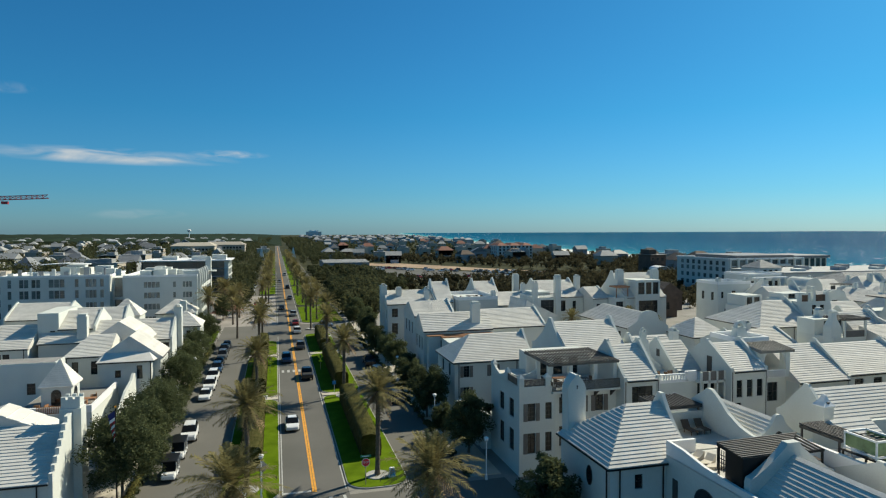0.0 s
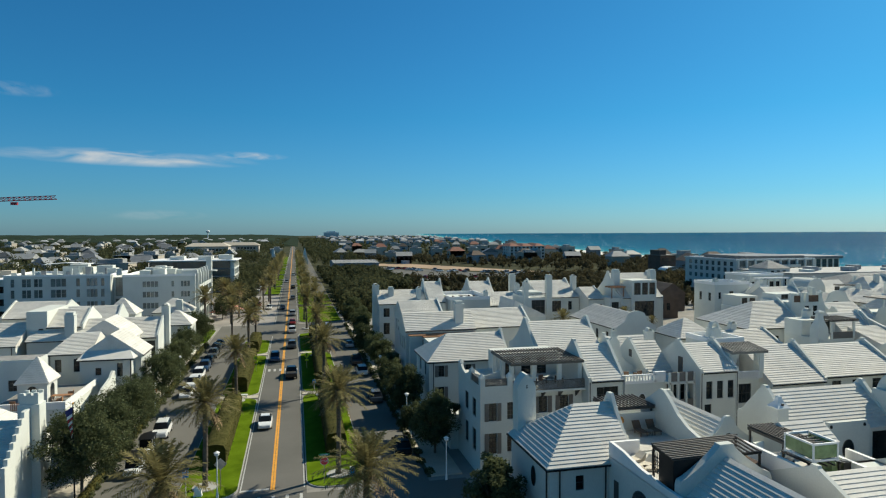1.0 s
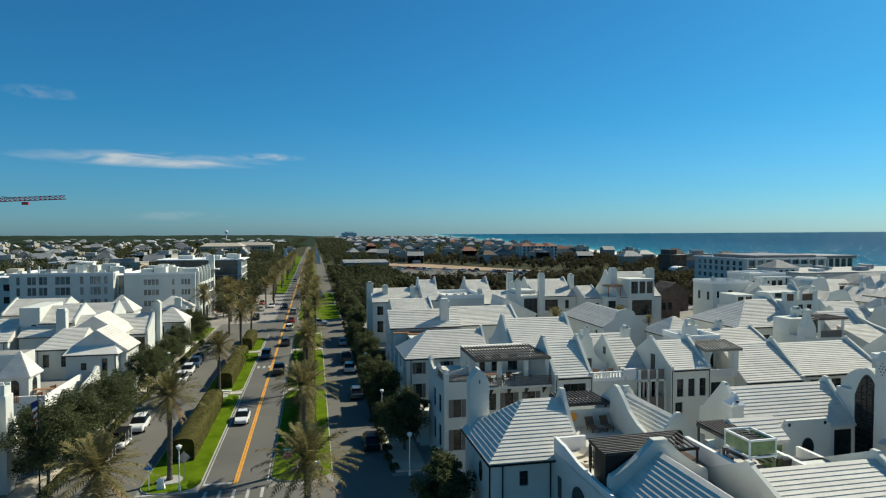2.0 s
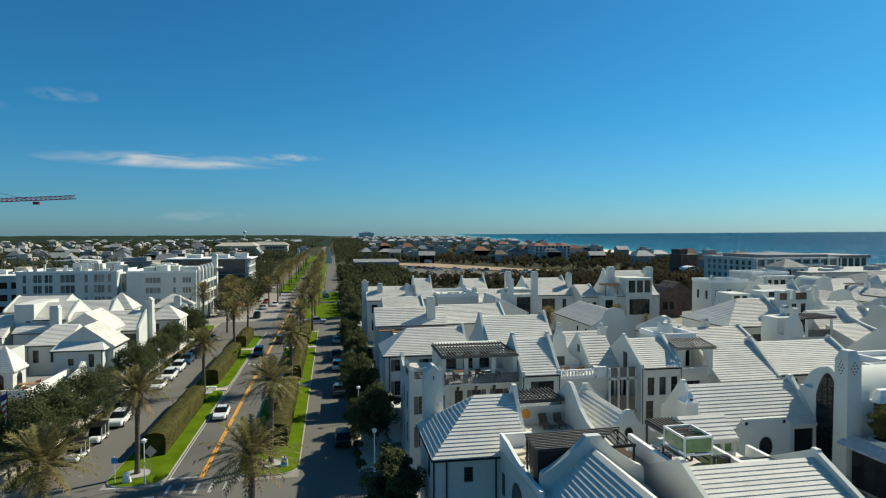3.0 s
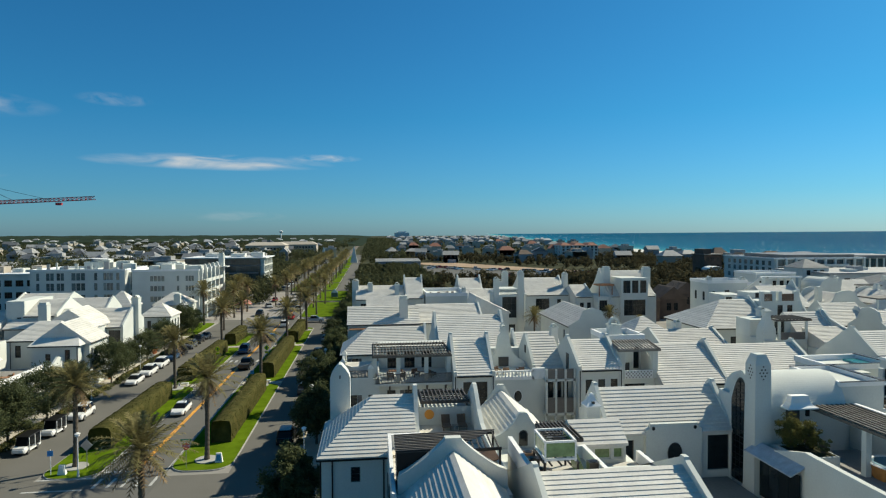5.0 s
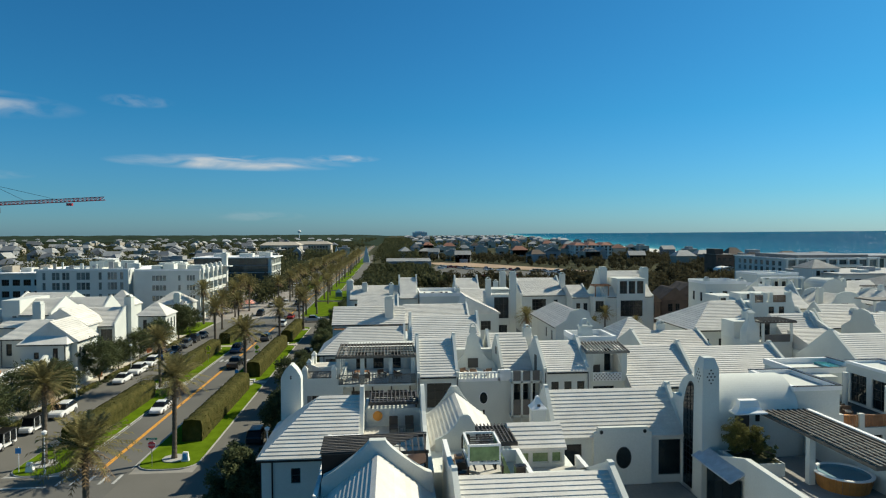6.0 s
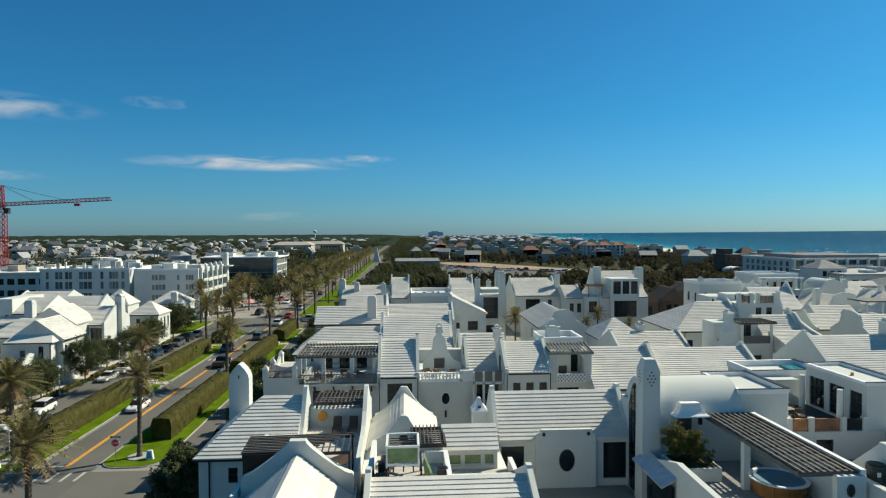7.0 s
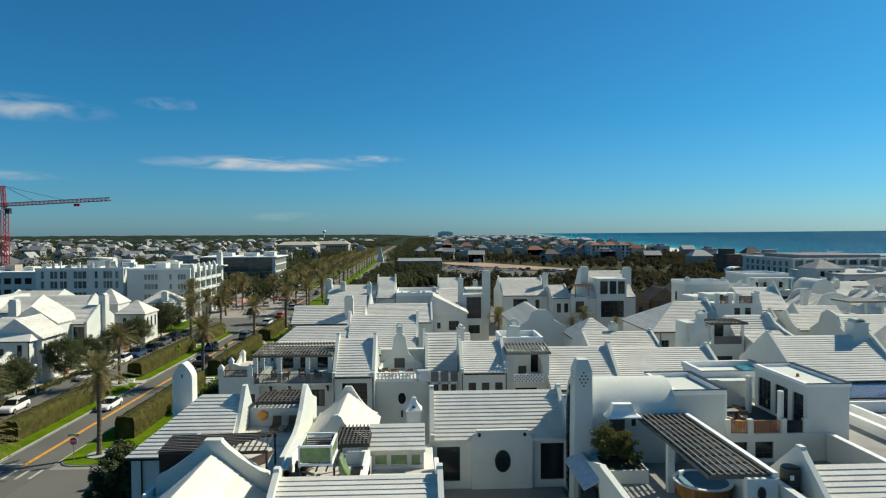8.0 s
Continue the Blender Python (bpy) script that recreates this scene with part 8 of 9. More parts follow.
def far_house(kind, wall, roof, w, d, ze, zr):
    """A far house with porch, windows and a hipped or gabled roof."""
    t = thing("distant_house", {"hip": "distant pale house with a hipped roof", "gable": "distant pale house with a gabled roof", "flat": "distant white house with flat roofs"}[kind], "house", (0, 0, 0), "distant houses")
    g = Geo()
    face(g, "S", -d / 2, -w / 2, w / 2, 0, ze)
    g.box(-w / 2, -d / 2, 0, w / 2, d / 2, ze).box(-w * 0.2, -d / 2 - 2, 0, w * 0.35, -d / 2, ze * 0.45)
    part("wall", g, wall, t)
    for i in range(3):
        x, z = -w * 0.32 + i * w * 0.32, 4.4
        part("window", Geo().box(x - 0.8, -d / 2 - 0.06, z, x + 0.8, -d / 2 + 0.02, z + 1.8), GLASS, t)
    part("window", Geo().box(-w / 2 - 0.06, -d * 0.2, 4.4, -w / 2 + 0.02, d * 0.2, 6.2), GLASS, t)
    e = 0.7
    lo = [(-w / 2 - e, -d / 2 - e, ze), (w / 2 + e, -d / 2 - e, ze), (w / 2 + e, d / 2 + e, ze), (-w / 2 - e, d / 2 + e, ze)]
    if kind == "flat":
        part("roof", Geo().box(-w / 2 - 0.2, -d / 2 - 0.2, ze, w / 2 + 0.2, d / 2 + 0.2, ze + 0.5).box(-w * 0.2, -d * 0.2, ze + 0.5, w * 0.3, d * 0.3, zr), roof, t)
    elif kind == "hip":
        part("roof", Geo().hexa(lo, [(-w * 0.22, -0.3, zr), (w * 0.22, -0.3, zr), (w * 0.22, 0.3, zr), (-w * 0.22, 0.3, zr)]), roof, t)
    else:
        part("roof", Geo().prism([(-d / 2 - e, ze), (d / 2 + e, ze), (0, zr)], "x", -w / 2 - e, w / 2 + e), roof, t)
    return t


PROTO = [far_house("hip", GREYWALL, GREYROOF, 13, 11, 7.2, 11.0), far_house("gable", GREYWALL, GREYROOF, 10, 13, 8.6, 12.4), far_house("hip", TANWALL, ROOF_FAR, 15, 11, 6.6, 10.2),
         far_house("gable", GREYWALL, ROOF_FAR, 12, 9, 7.0, 10.6), far_house("flat", TANWALL, ROOF_FAR, 14, 12, 9.5, 12.0), far_house("hip", TANWALL, REDROOF, 14, 12, 8.6, 12.2), far_house("hip", GREYWALL, BROWNROOF, 14, 12, 7.8, 11.8)]
START = [(-118, 420), (-86, 402), (-150, 455), (-66, 380), (-95, 360), (150, 560), (196, 500)]
for p, (x, y) in zip(PROTO, START):
    p.location = (x, y, 0)
rn = random.Random(33)
FAR_TOWN = []
for row in range(19):
    y = 350 + row * 27 + row * row * 2.6
    n = 6 + int(row * 0.75)
    for k in range(n):
        x = -34 - (k + rn.uniform(0.1, 0.8)) * (0.50 * y) / n * 1.25
        if x > -40 - max(0, (y - 700) * 0.02):
            continue
        FAR_TOWN.append((x, y + rn.uniform(-9, 9), rn.choice((0, 0, 1, 2, 2, 3, 3, 4, 4))))
for row in range(20):
    y = 500 + row * 34 + row * row * 5
    n = 4 + row // 2
    for k in range(n):
        x = 60 + y * 0.012 + (k + rn.uniform(0.1, 0.9)) * (shore(y) - 75 - 60) / n
        FAR_TOWN.append((x, y + rn.uniform(-12, 12), rn.choice((1, 2, 3, 4, 4, 4, 5, 6, 0))))
FAR_TOWN += [(262, 470, 6), (244, 430, 2), (276, 420, 6), (290, 380, 6), (262, 372, 4), (225, 470, 3), (236, 330, 6), (268, 318, 4), (-14, 620, 4), (70, 640, 2), (46, 600, 2), (60, 700, 0)]
FAR_TOWN.sort(key=lambda q: q[1])
for x, y, k in FAR_TOWN[:210]:
    s = rn.uniform(0.75, 1.1)
    copy_thing(PROTO[k], pose(x, y, 0, 0, 0, rn.choice((0, 90, 180, 270)) + rn.uniform(-12, 12)) @ Matrix.Diagonal((s, s, rn.uniform(0.85, 1.15), 1)))
far_walls, far_roofs = Geo(), Geo()
for x, y, k in FAR_TOWN[210:]:
    w, d, h = rn.uniform(9, 17), rn.uniform(9, 13), rn.uniform(6.5, 10)
    far_walls.box(x - w / 2, y - d / 2, 0, x + w / 2, y + d / 2, h)
    far_roofs.hexa([(x - w / 2 - 0.6, y - d / 2 - 0.6, h), (x + w / 2 + 0.6, y - d / 2 - 0.6, h), (x + w / 2 + 0.6, y + d / 2 + 0.6, h), (x - w / 2 - 0.6, y + d / 2 + 0.6, h)], [(x - w * 0.2, y - 0.4, h + 3.4), (x + w * 0.2, y - 0.4, h + 3.4), (x + w * 0.2, y + 0.4, h + 3.4), (x - w * 0.2, y + 0.4, h + 3.4)])
setting("distant_town_walls", far_walls, GREYWALL, "pale walls of many far houses", "far town", "stuff")
setting("distant_town_roofs", far_roofs, material("far_town_roofs", (0.42, 0.42, 0.42), 0.8, vary=0.2, island=0.6), "pale and grey roofs of many far houses", "far town", "stuff")

for x0, x1, y0, y1, z, lab in ((-96, -58, 620, 645, 13, "distant pale hotel block with a tan roof"), (-76, -34, 692, 715, 12.5, "distant white apartment block")):
    b = thing("distant_block", lab, "building", ((x0 + x1) / 2, y0, 0), "distant blocks")
    block(b, x0, x1, y0, y1, 0.02, z, {"S": [(x0 + 1.2 + 3.2 * k, x0 + 3.4 + 3.2 * k, zz, zz + 2.0, 2, 1) for k in range(int((x1 - x0 - 2) / 3.2)) for zz in (1.5, 5.0, 8.5)]}, TANWALL if x0 < -50 else STUCCO)
    part("roof", Geo().hexa([(x0 - 1, y0 - 1, z), (x1 + 1, y0 - 1, z), (x1 + 1, y1 + 1, z), (x0 - 1, y1 + 1, z)], [(x0 + 5, y0 + 6, z + 3), (x1 - 5, y0 + 6, z + 3), (x1 - 5, y1 - 6, z + 3), (x0 + 5, y1 - 6, z + 3)]), TANWALL if x0 < -50 else ROOF_FAR, b)
# haze is put into the colours: white walls, and pale grey window bands
tall = thing("distant_block", "hazy distant high-rise block by the sea", "building", (174, 3200, 0), "distant blocks")
part("wall", Geo().box(150, 3200, 0, 225, 3240, 26).box(165, 3205, 26, 210, 3235, 32), COPING, tall)
for f in range(6):
    part("window_band", Geo().box(152, 3199.6, 3 + f * 4, 223, 3200, 4.4 + f * 4), GREYWALL, tall)
wt = thing("water_tower", "pale water tower far off among the trees", "water tower", (-232, 1845, 0))
part("stem", Geo().cyl(-232, 1845, 0, 27, 1.6, 1.0, 12), COPING, wt)
part("tank", Geo().cyl(-232, 1845, 25.5, 28, 2.0, 5.0, 16).cyl(-232, 1845, 28, 31, 5.0, 5.0, 16).cyl(-232, 1845, 31, 33, 5.0, 1.5, 16), COPING, wt)
for x in (11.5, -13.5):
    ob = thing("gateway_tower", "slender white pyramid tower beside the road", "tower", (x, 523, 0), "gateway towers")
    part("shaft", Geo().hexa([(x - 3, 520, 0), (x + 3, 520, 0), (x + 3, 526, 0), (x - 3, 526, 0)], [(x - 0.3, 522.7, 13.2), (x + 0.3, 522.7, 13.2), (x + 0.3, 523.3, 13.2), (x - 0.3, 523.3, 13.2)]), STUCCO, ob)


# ---------------------------------------------------------------- woods
def woods(name, label, spots, mat, seed, cards=46, size=0.8):
    """Many far trees as one mass of leaf clumps on short trunks."""
    rn = random.Random(seed)
    g = Geo()
    for x, y, h, r in spots:
        for k in range(7):
            a, q = rn.uniform(0, 6.283), rn.uniform(0, 0.75)
            c = Vector((x + r * q * math.cos(a), y + r * q * math.sin(a), h * rn.uniform(0.2, 0.9)))
            cr = r * rn.uniform(0.4, 0.66)
            for _ in range(cards // 7):
                d = Vector((rn.gauss(0, 1), rn.gauss(0, 1), rn.gauss(0, 0.75))).normalized()
                p = c + d * cr
                u = d.cross(Vector((rn.uniform(-1, 1), rn.uniform(-1, 1), rn.uniform(-1, 1)))).normalized() * size * rn.uniform(0.7, 1.3)
                w = u.cross(d).normalized() * size * 0.8 + d * rn.uniform(-0.3, 0.3)
                g.poly([p - u, p - w * 0.8, p + u, p + w])
        g.cyl(x, y, 0, h * 0.6, 0.16, 0.1, 4)
    return setting(name, g, mat, label, "woodland", "stuff")


rn = random.Random(50)


def scatter(n, x0, x1, y0, y1, h0, h1, keep=lambda x, y: True):
    out = []
    while len(out) < n:
        x, y = rn.uniform(x0, x1), rn.uniform(y0, y1)
        if keep(x, y):
            h = rn.uniform(h0, h1)
            out.append((x, y, h, h * rn.uniform(0.34, 0.5)))
    return out


woods("woodland_east", "dense dark evergreen trees beside the road", scatter(150, 18.5, 40, 186, 280, 4.5, 7.5, lambda x, y: x < 24 + (y - 176) * 0.25) + scatter(380, 18.5, 84, 270, 424, 3.0, 5.0, lambda x, y: x < 24 + (y - 176) * 0.30 and not (x > 56 and y > 318)) + scatter(130, 18, 60, 480, 900, 6, 9), FARLEAF, 1, 200, 0.42)
woods("woodland_west", "dark evergreen trees along the far road", scatter(150, -21, -12, 215, 700, 5, 8) + scatter(120, -60, -17, 312, 420, 6, 9) + scatter(200, -130, -70, 225, 330, 6, 10) + scatter(120, -70, -30, 235, 280, 5, 8) + scatter(110, -130, -26, 545, 612, 8, 12), FARLEAF, 2, 150, 0.42)
woods("woodland_town", "scattered dark trees among distant houses", scatter(1300, -680, -30, 330, 1250, 6, 11, lambda x, y: -x < 40 + y * 0.62 and not (-100 < x < -30 and 600 < y < 720)), FARLEAF, 3, 70, 0.72)
woods("woodland_pines", "clump of tall dark pines", scatter(60, -150, -95, 310, 360, 10, 14), FARLEAF, 8, 140, 0.55)
woods("woodland_coast", "brown-green coastal scrub and trees", scatter(950, 60, 330, 290, 620, 3, 6.5, lambda x, y: x < shore(y) - 50 and not (54 < x < 195 and 318 < y < 525 and x < 215 - (y - 318) * 0.62) and not (196 < x < 238 and 515 < y < 580)) + scatter(260, 120, 300, 180, 300, 4, 7, lambda x, y: not (120 < x < 262 and y < 262)) + scatter(420, 52, 180, 176, 318, 2.5, 5.0, lambda x, y: not (96 < x < 130 and y < 188)), material("coastal_scrub_leaves", (0.100, 0.090, 0.050), 0.95, spec=0.02, thin=0.35, vary=0.4, size=0.05, fine=1.0, island=0.35, bump=0, tint=(0.13, 0.112, 0.062)), 4, 90, 0.56)
woods("woodland_far_coast", "distant scrub among beach houses", scatter(900, 30, 600, 620, 2600, 4, 8, lambda x, y: x < shore(y) - 50) + scatter(520, -60, 130, 720, 2300, 5, 10, lambda x, y: abs(x - 1) > 16), FARLEAF, 5, 56, 0.85)

forest = Geo()
nx, ny = 90, 34
rn = random.Random(5)
for j in range(ny + 1):
    y = 1180 + 3300 * (j / ny) ** 1.5
    for i in range(nx + 1):
        a = i / nx
        x = -0.86 * y - 200 + a * (0.86 * y + 200 + min(shore(y) - 150, 0.008 * y))
        lift = far_lift(x, y) * 0.12
        h = 9.5 + 5.0 * noise.noise((x * 0.013, y * 0.009, 0)) + 2.5 * noise.noise((x * 0.06, y * 0.03, 5))
        forest.v.append((x, y, lift + max(3.0, h) * (0 if j == 0 else min(1.0, (1 - a) * 22))))
for j in range(ny):
    for i in range(nx):
        a = j * (nx + 1) + i
        forest.f.append((a, a + 1, a + nx + 2, a + nx + 1))
setting("backdrop_forest", forest, HAZEWOOD, "distant pine forest reaching the horizon", "forest", smooth=False)


# ---------------------------------------------------------------- vehicles
def loft(sections):
    """A hull through cross-sections: (y, z_low, z_high, half width at the belt, half width at the top)."""
    g = Geo()
    m = 8
    for y, zl, zh, wb, wt in sections:
        zm = zl + (zh - zl) * 0.55
        g.v += [(-wb * 0.93, y, zl), (-wb, y, zl + (zm - zl) * 0.4), (-wb, y, zm), (-wt, y, zh), (wt, y, zh), (wb, y, zm), (wb, y, zl + (zm - zl) * 0.4), (wb * 0.93, y, zl)]
    n = len(sections)
    for j in range(n - 1):
        for i in range(m):
            a, b = j * m + i, j * m + (i + 1) % m
            g.f.append((a, b, b + m, a + m))
    g.f += [tuple(range(m)), tuple(reversed(range((n - 1) * m, n * m)))]
    return g


CAR_LABEL = {"sedan": "{} sedan with dark windows", "suv": "{} sport utility vehicle with dark windows", "pickup": "{} pickup truck with an open bed", "cart": "{} open-sided electric shuttle cart"}
CAR_SHAPE = {
    "sedan": ([(-2.3, 0.35, 0.62, 0.72, 0.62), (-2.15, 0.24, 0.74, 0.84, 0.74), (-1.2, 0.22, 0.88, 0.91, 0.82), (0.0, 0.2, 0.93, 0.92, 0.86), (1.3, 0.22, 0.96, 0.91, 0.82), (2.15, 0.26, 0.92, 0.86, 0.74), (2.3, 0.4, 0.78, 0.76, 0.66)],
              [(-1.15, 0.88, 0.9, 0.80, 0.78), (-0.35, 0.9, 1.38, 0.82, 0.60), (0.75, 0.92, 1.42, 0.82, 0.62), (1.75, 0.93, 0.97, 0.80, 0.74)], (-0.35, 0.78, 1.42, 0.58), 0.32),
    "suv": ([(-2.35, 0.42, 0.78, 0.78, 0.70), (-2.2, 0.3, 0.95, 0.90, 0.80), (-1.2, 0.28, 1.06, 0.97, 0.90), (0.0, 0.28, 1.08, 0.98, 0.92), (1.6, 0.28, 1.1, 0.97, 0.9), (2.25, 0.32, 1.08, 0.92, 0.84), (2.35, 0.5, 0.96, 0.84, 0.76)],
            [(-1.15, 1.05, 1.08, 0.88, 0.84), (-0.45, 1.07, 1.66, 0.89, 0.70), (1.5, 1.08, 1.72, 0.89, 0.70), (2.2, 1.06, 1.12, 0.86, 0.78)], (-0.42, 1.72, 1.71, 0.68), 0.37),
    "pickup": ([(-2.8, 0.5, 0.9, 0.82, 0.74), (-2.65, 0.38, 1.08, 0.94, 0.86), (-1.5, 0.36, 1.16, 0.99, 0.92), (0.9, 0.36, 1.18, 1.0, 0.95), (0.95, 0.36, 1.12, 1.0, 0.95), (2.7, 0.4, 1.12, 0.98, 0.94), (2.8, 0.5, 1.1, 0.94, 0.9)],
               [(-1.45, 1.14, 1.18, 0.9, 0.86), (-0.75, 1.16, 1.80, 0.91, 0.74), (0.75, 1.16, 1.84, 0.91, 0.74), (0.9, 1.15, 1.3, 0.88, 0.8)], (-0.72, 0.74, 1.83, 0.72), 0.4),
    "cart": ([(-1.9, 0.4, 0.7, 0.62, 0.5), (-1.75, 0.3, 0.9, 0.72, 0.6), (-1.1, 0.28, 0.95, 0.74, 0.66), (-1.0, 0.26, 0.5, 0.74, 0.72), (1.6, 0.26, 0.5, 0.74, 0.72), (1.75, 0.3, 0.6, 0.7, 0.66)],
             [(-1.15, 0.95, 1.0, 0.66, 0.64), (-0.75, 0.95, 1.86, 0.68, 0.62), (1.6, 0.55, 1.86, 0.68, 0.62), (1.66, 0.55, 1.86, 0.66, 0.6)], (-0.95, 1.8, 1.9, 0.78), 0.28),
}


def car(kind, colour):
    hull, cabin, (ra, rb, rz, rw), wr = CAR_SHAPE[kind]
    p = CARPAINT[colour]
    t = thing("parked_car" if kind != "cart" else "shuttle_cart", CAR_LABEL[kind].format({"blue": "dark blue"}.get(colour, colour)), "car" if kind != "cart" else "cart", (0, 0, 0), "cars along the road")
    b = part("body", loft(hull), p, t)
    part("window_band", loft(cabin), CARGLASS, t, "dark tinted windows")
    part("roof", Geo().hexa([(-rw, ra, rz - 0.02), (rw, ra, rz - 0.02), (rw, rb, rz - 0.01), (-rw, rb, rz - 0.01)], [(-rw * 0.94, ra + 0.05, rz + 0.05), (rw * 0.94, ra + 0.05, rz + 0.05), (rw * 0.94, rb - 0.05, rz + 0.05), (-rw * 0.94, rb - 0.05, rz + 0.05)]), p if kind != "cart" else TRIM, t)
    W, y0, y1 = hull[2][3], hull[0][0], hull[-1][0]
    for sx in (-1, 1):
        for y in (y0 + 0.85, y1 - 0.85):
            g = Geo()
            ring2 = [(wr * math.cos(a * math.pi / 8), wr * math.sin(a * math.pi / 8)) for a in range(16)]
            g.prism([(y + c, wr + s) for c, s in ring2], "x", sx * (W - 0.2), sx * (W + 0.015))
            w = part("wheel", g, TYRE, t)
            part("rim", Geo().prism([(y + c * 0.62, wr + s * 0.62) for c, s in ring2], "x", sx * (W - 0.05), sx * (W + 0.03)), STEEL, w)
        part("headlight", Geo().box(sx * W * 0.55 - 0.17, y0 + 0.02, 0.55, sx * W * 0.55 + 0.17, y0 + 0.14, 0.68), LAMPCLR, t)
        part("tail_light", Geo().box(sx * W * 0.66 - 0.12, y1 - 0.12, 0.62, sx * W * 0.66 + 0.12, y1 - 0.015, 0.82), LAMPRED, t)
    for y in (-0.0,) if kind in ("sedan", "suv") else ():
        for sx in (-1, 1):
            part("pillar", Geo().hexa([(sx * 0.9 * W, y - 0.05, rz * 0.66), (sx * 0.9 * W, y + 0.05, rz * 0.66), (sx * 0.86 * W, y + 0.05, rz * 0.66), (sx * 0.86 * W, y - 0.05, rz * 0.66)], [(sx * (rw + 0.05), y - 0.05, rz), (sx * (rw + 0.05), y + 0.05, rz), (sx * rw, y + 0.05, rz), (sx * rw, y - 0.05, rz)]), p, t)
    if kind == "pickup":
        part("bed", Geo().box(-0.8, 1.0, 1.125, 0.8, 2.6, 1.14), TYRE, t, "open load bed")
    if kind == "cart":
        for sx in (-0.72, 0.66):
            for y in (-0.8, 0.4, 1.55):
                part("post", Geo().box(sx, y, 0.5, sx + 0.06, y + 0.08, 1.82), p, t)
    return t


CARS = {}


def place(kind, colour, x, y, turn, z=0.03):
    """turn 0: nose towards the viewer's end of the road."""
    m = pose(x, y, z, 0, 0, turn)
    if (kind, colour) not in CARS:
        CARS[kind, colour] = car(kind, colour)
        CARS[kind, colour].matrix_basis = m
    else:
        copy_thing(CARS[kind, colour], m)


for kind, colour, x, y, turn in (
        ("sedan", "white", -0.9, 83.4, 0), ("pickup", "black", 2.4, 112, 180), ("suv", "blue", -0.9, 127, 0), ("suv", "grey", 2.4, 141, 180), ("suv", "white", 2.4, 163, 180), ("sedan", "red", 2.4, 178, 180),
        ("suv", "silver", 2.4, 197, 180), ("sedan", "black", -0.9, 214, 0), ("sedan", "grey", 2.4, 246, 180), ("suv", "black", 2.4, 292, 180), ("sedan", "silver", -0.9, 330, 0), ("suv", "white", 2.4, 380, 180),
        ("cart", "white", -13.9, 69.6, 0), ("cart", "white", -13.9, 75.8, 0), ("suv", "white", -13.6, 82.6, 2), ("sedan", "white", -13.7, 102.0, 0), ("suv", "white", -13.6, 108.2, 0), ("suv", "white", -13.7, 114.8, 0),
        ("suv", "blue", -13.6, 121.4, 0), ("sedan", "black", -13.7, 127.6, 0), ("suv", "grey", -13.6, 134, 0), ("suv", "black", -13.7, 140.4, 0), ("sedan", "grey", -13.6, 146.4, 0),
        ("suv", "black", 15.2, 69.6, 180), ("suv", "white", 14.9, 111, 180), ("pickup", "black", 14.8, 120, 180), ("sedan", "silver", 15.0, 139, 180), ("suv", "grey", 15.0, 92.5, 180),
        ("pickup", "silver", 9.5, 170, 90), ("sedan", "red", -9.4, 226, 0), ("sedan", "silver", -8.6, 207, 20), ("suv", "black", -8.0, 186, 0), ("sedan", "white", -5.4, 216, 0), ("suv", "grey", -12.5, 270, 0), ("suv", "white", -12.5, 284, 0), ("sedan", "white", -12.4, 300, 0), ("suv", "black", -12.5, 318, 0)):
    place(kind, colour, x, y, turn)
rn = random.Random(77)
for k in range(46):
    a = rn.random()
    x, y = 62 + a * 96 + rn.uniform(-3, 3), 430 - a * 84 + rn.uniform(-12, 12)
    if k < 8:
        x, y = 66 + k * 9, 338 + rn.uniform(-3, 3)
    place(rn.choice(("suv", "sedan", "pickup")), rn.choice(("white", "black", "silver", "grey", "red")), x, y, rn.choice((20, 110, 200, 290)), 0.05) if k % 3 else place("pickup", "white", x, y, 110, 0.05)


# ---------------------------------------------------------------- street furniture
def street_lamp(x, y, h=4.2):
    t = thing("street_lamp", "slim pale street lamp with a globe head", "street lamp", (x, y, 0.15), "street lamps")
    part("post", Geo().cyl(x, y, 0.15, h, 0.07, 0.05, 10).cyl(x, y, 0.15, 0.7, 0.14, 0.09, 10), COPING, t)
    part("lantern", Geo().cyl(x, y, h, h + 0.16, 0.10, 0.24, 12).cyl(x, y, h + 0.16, h + 0.36, 0.24, 0.2, 12), LAMPCLR, t)
    part("cap", Geo().cyl(x, y, h + 0.36, h + 0.5, 0.3, 0.06, 12), COPING, t)


for x, y in ((18.3, 59.6), (-4.4, 60.6), (17.4, 78), (17.4, 104), (-16.3, 92), (-16.3, 112), (17.4, 130)):
    street_lamp(x, y)


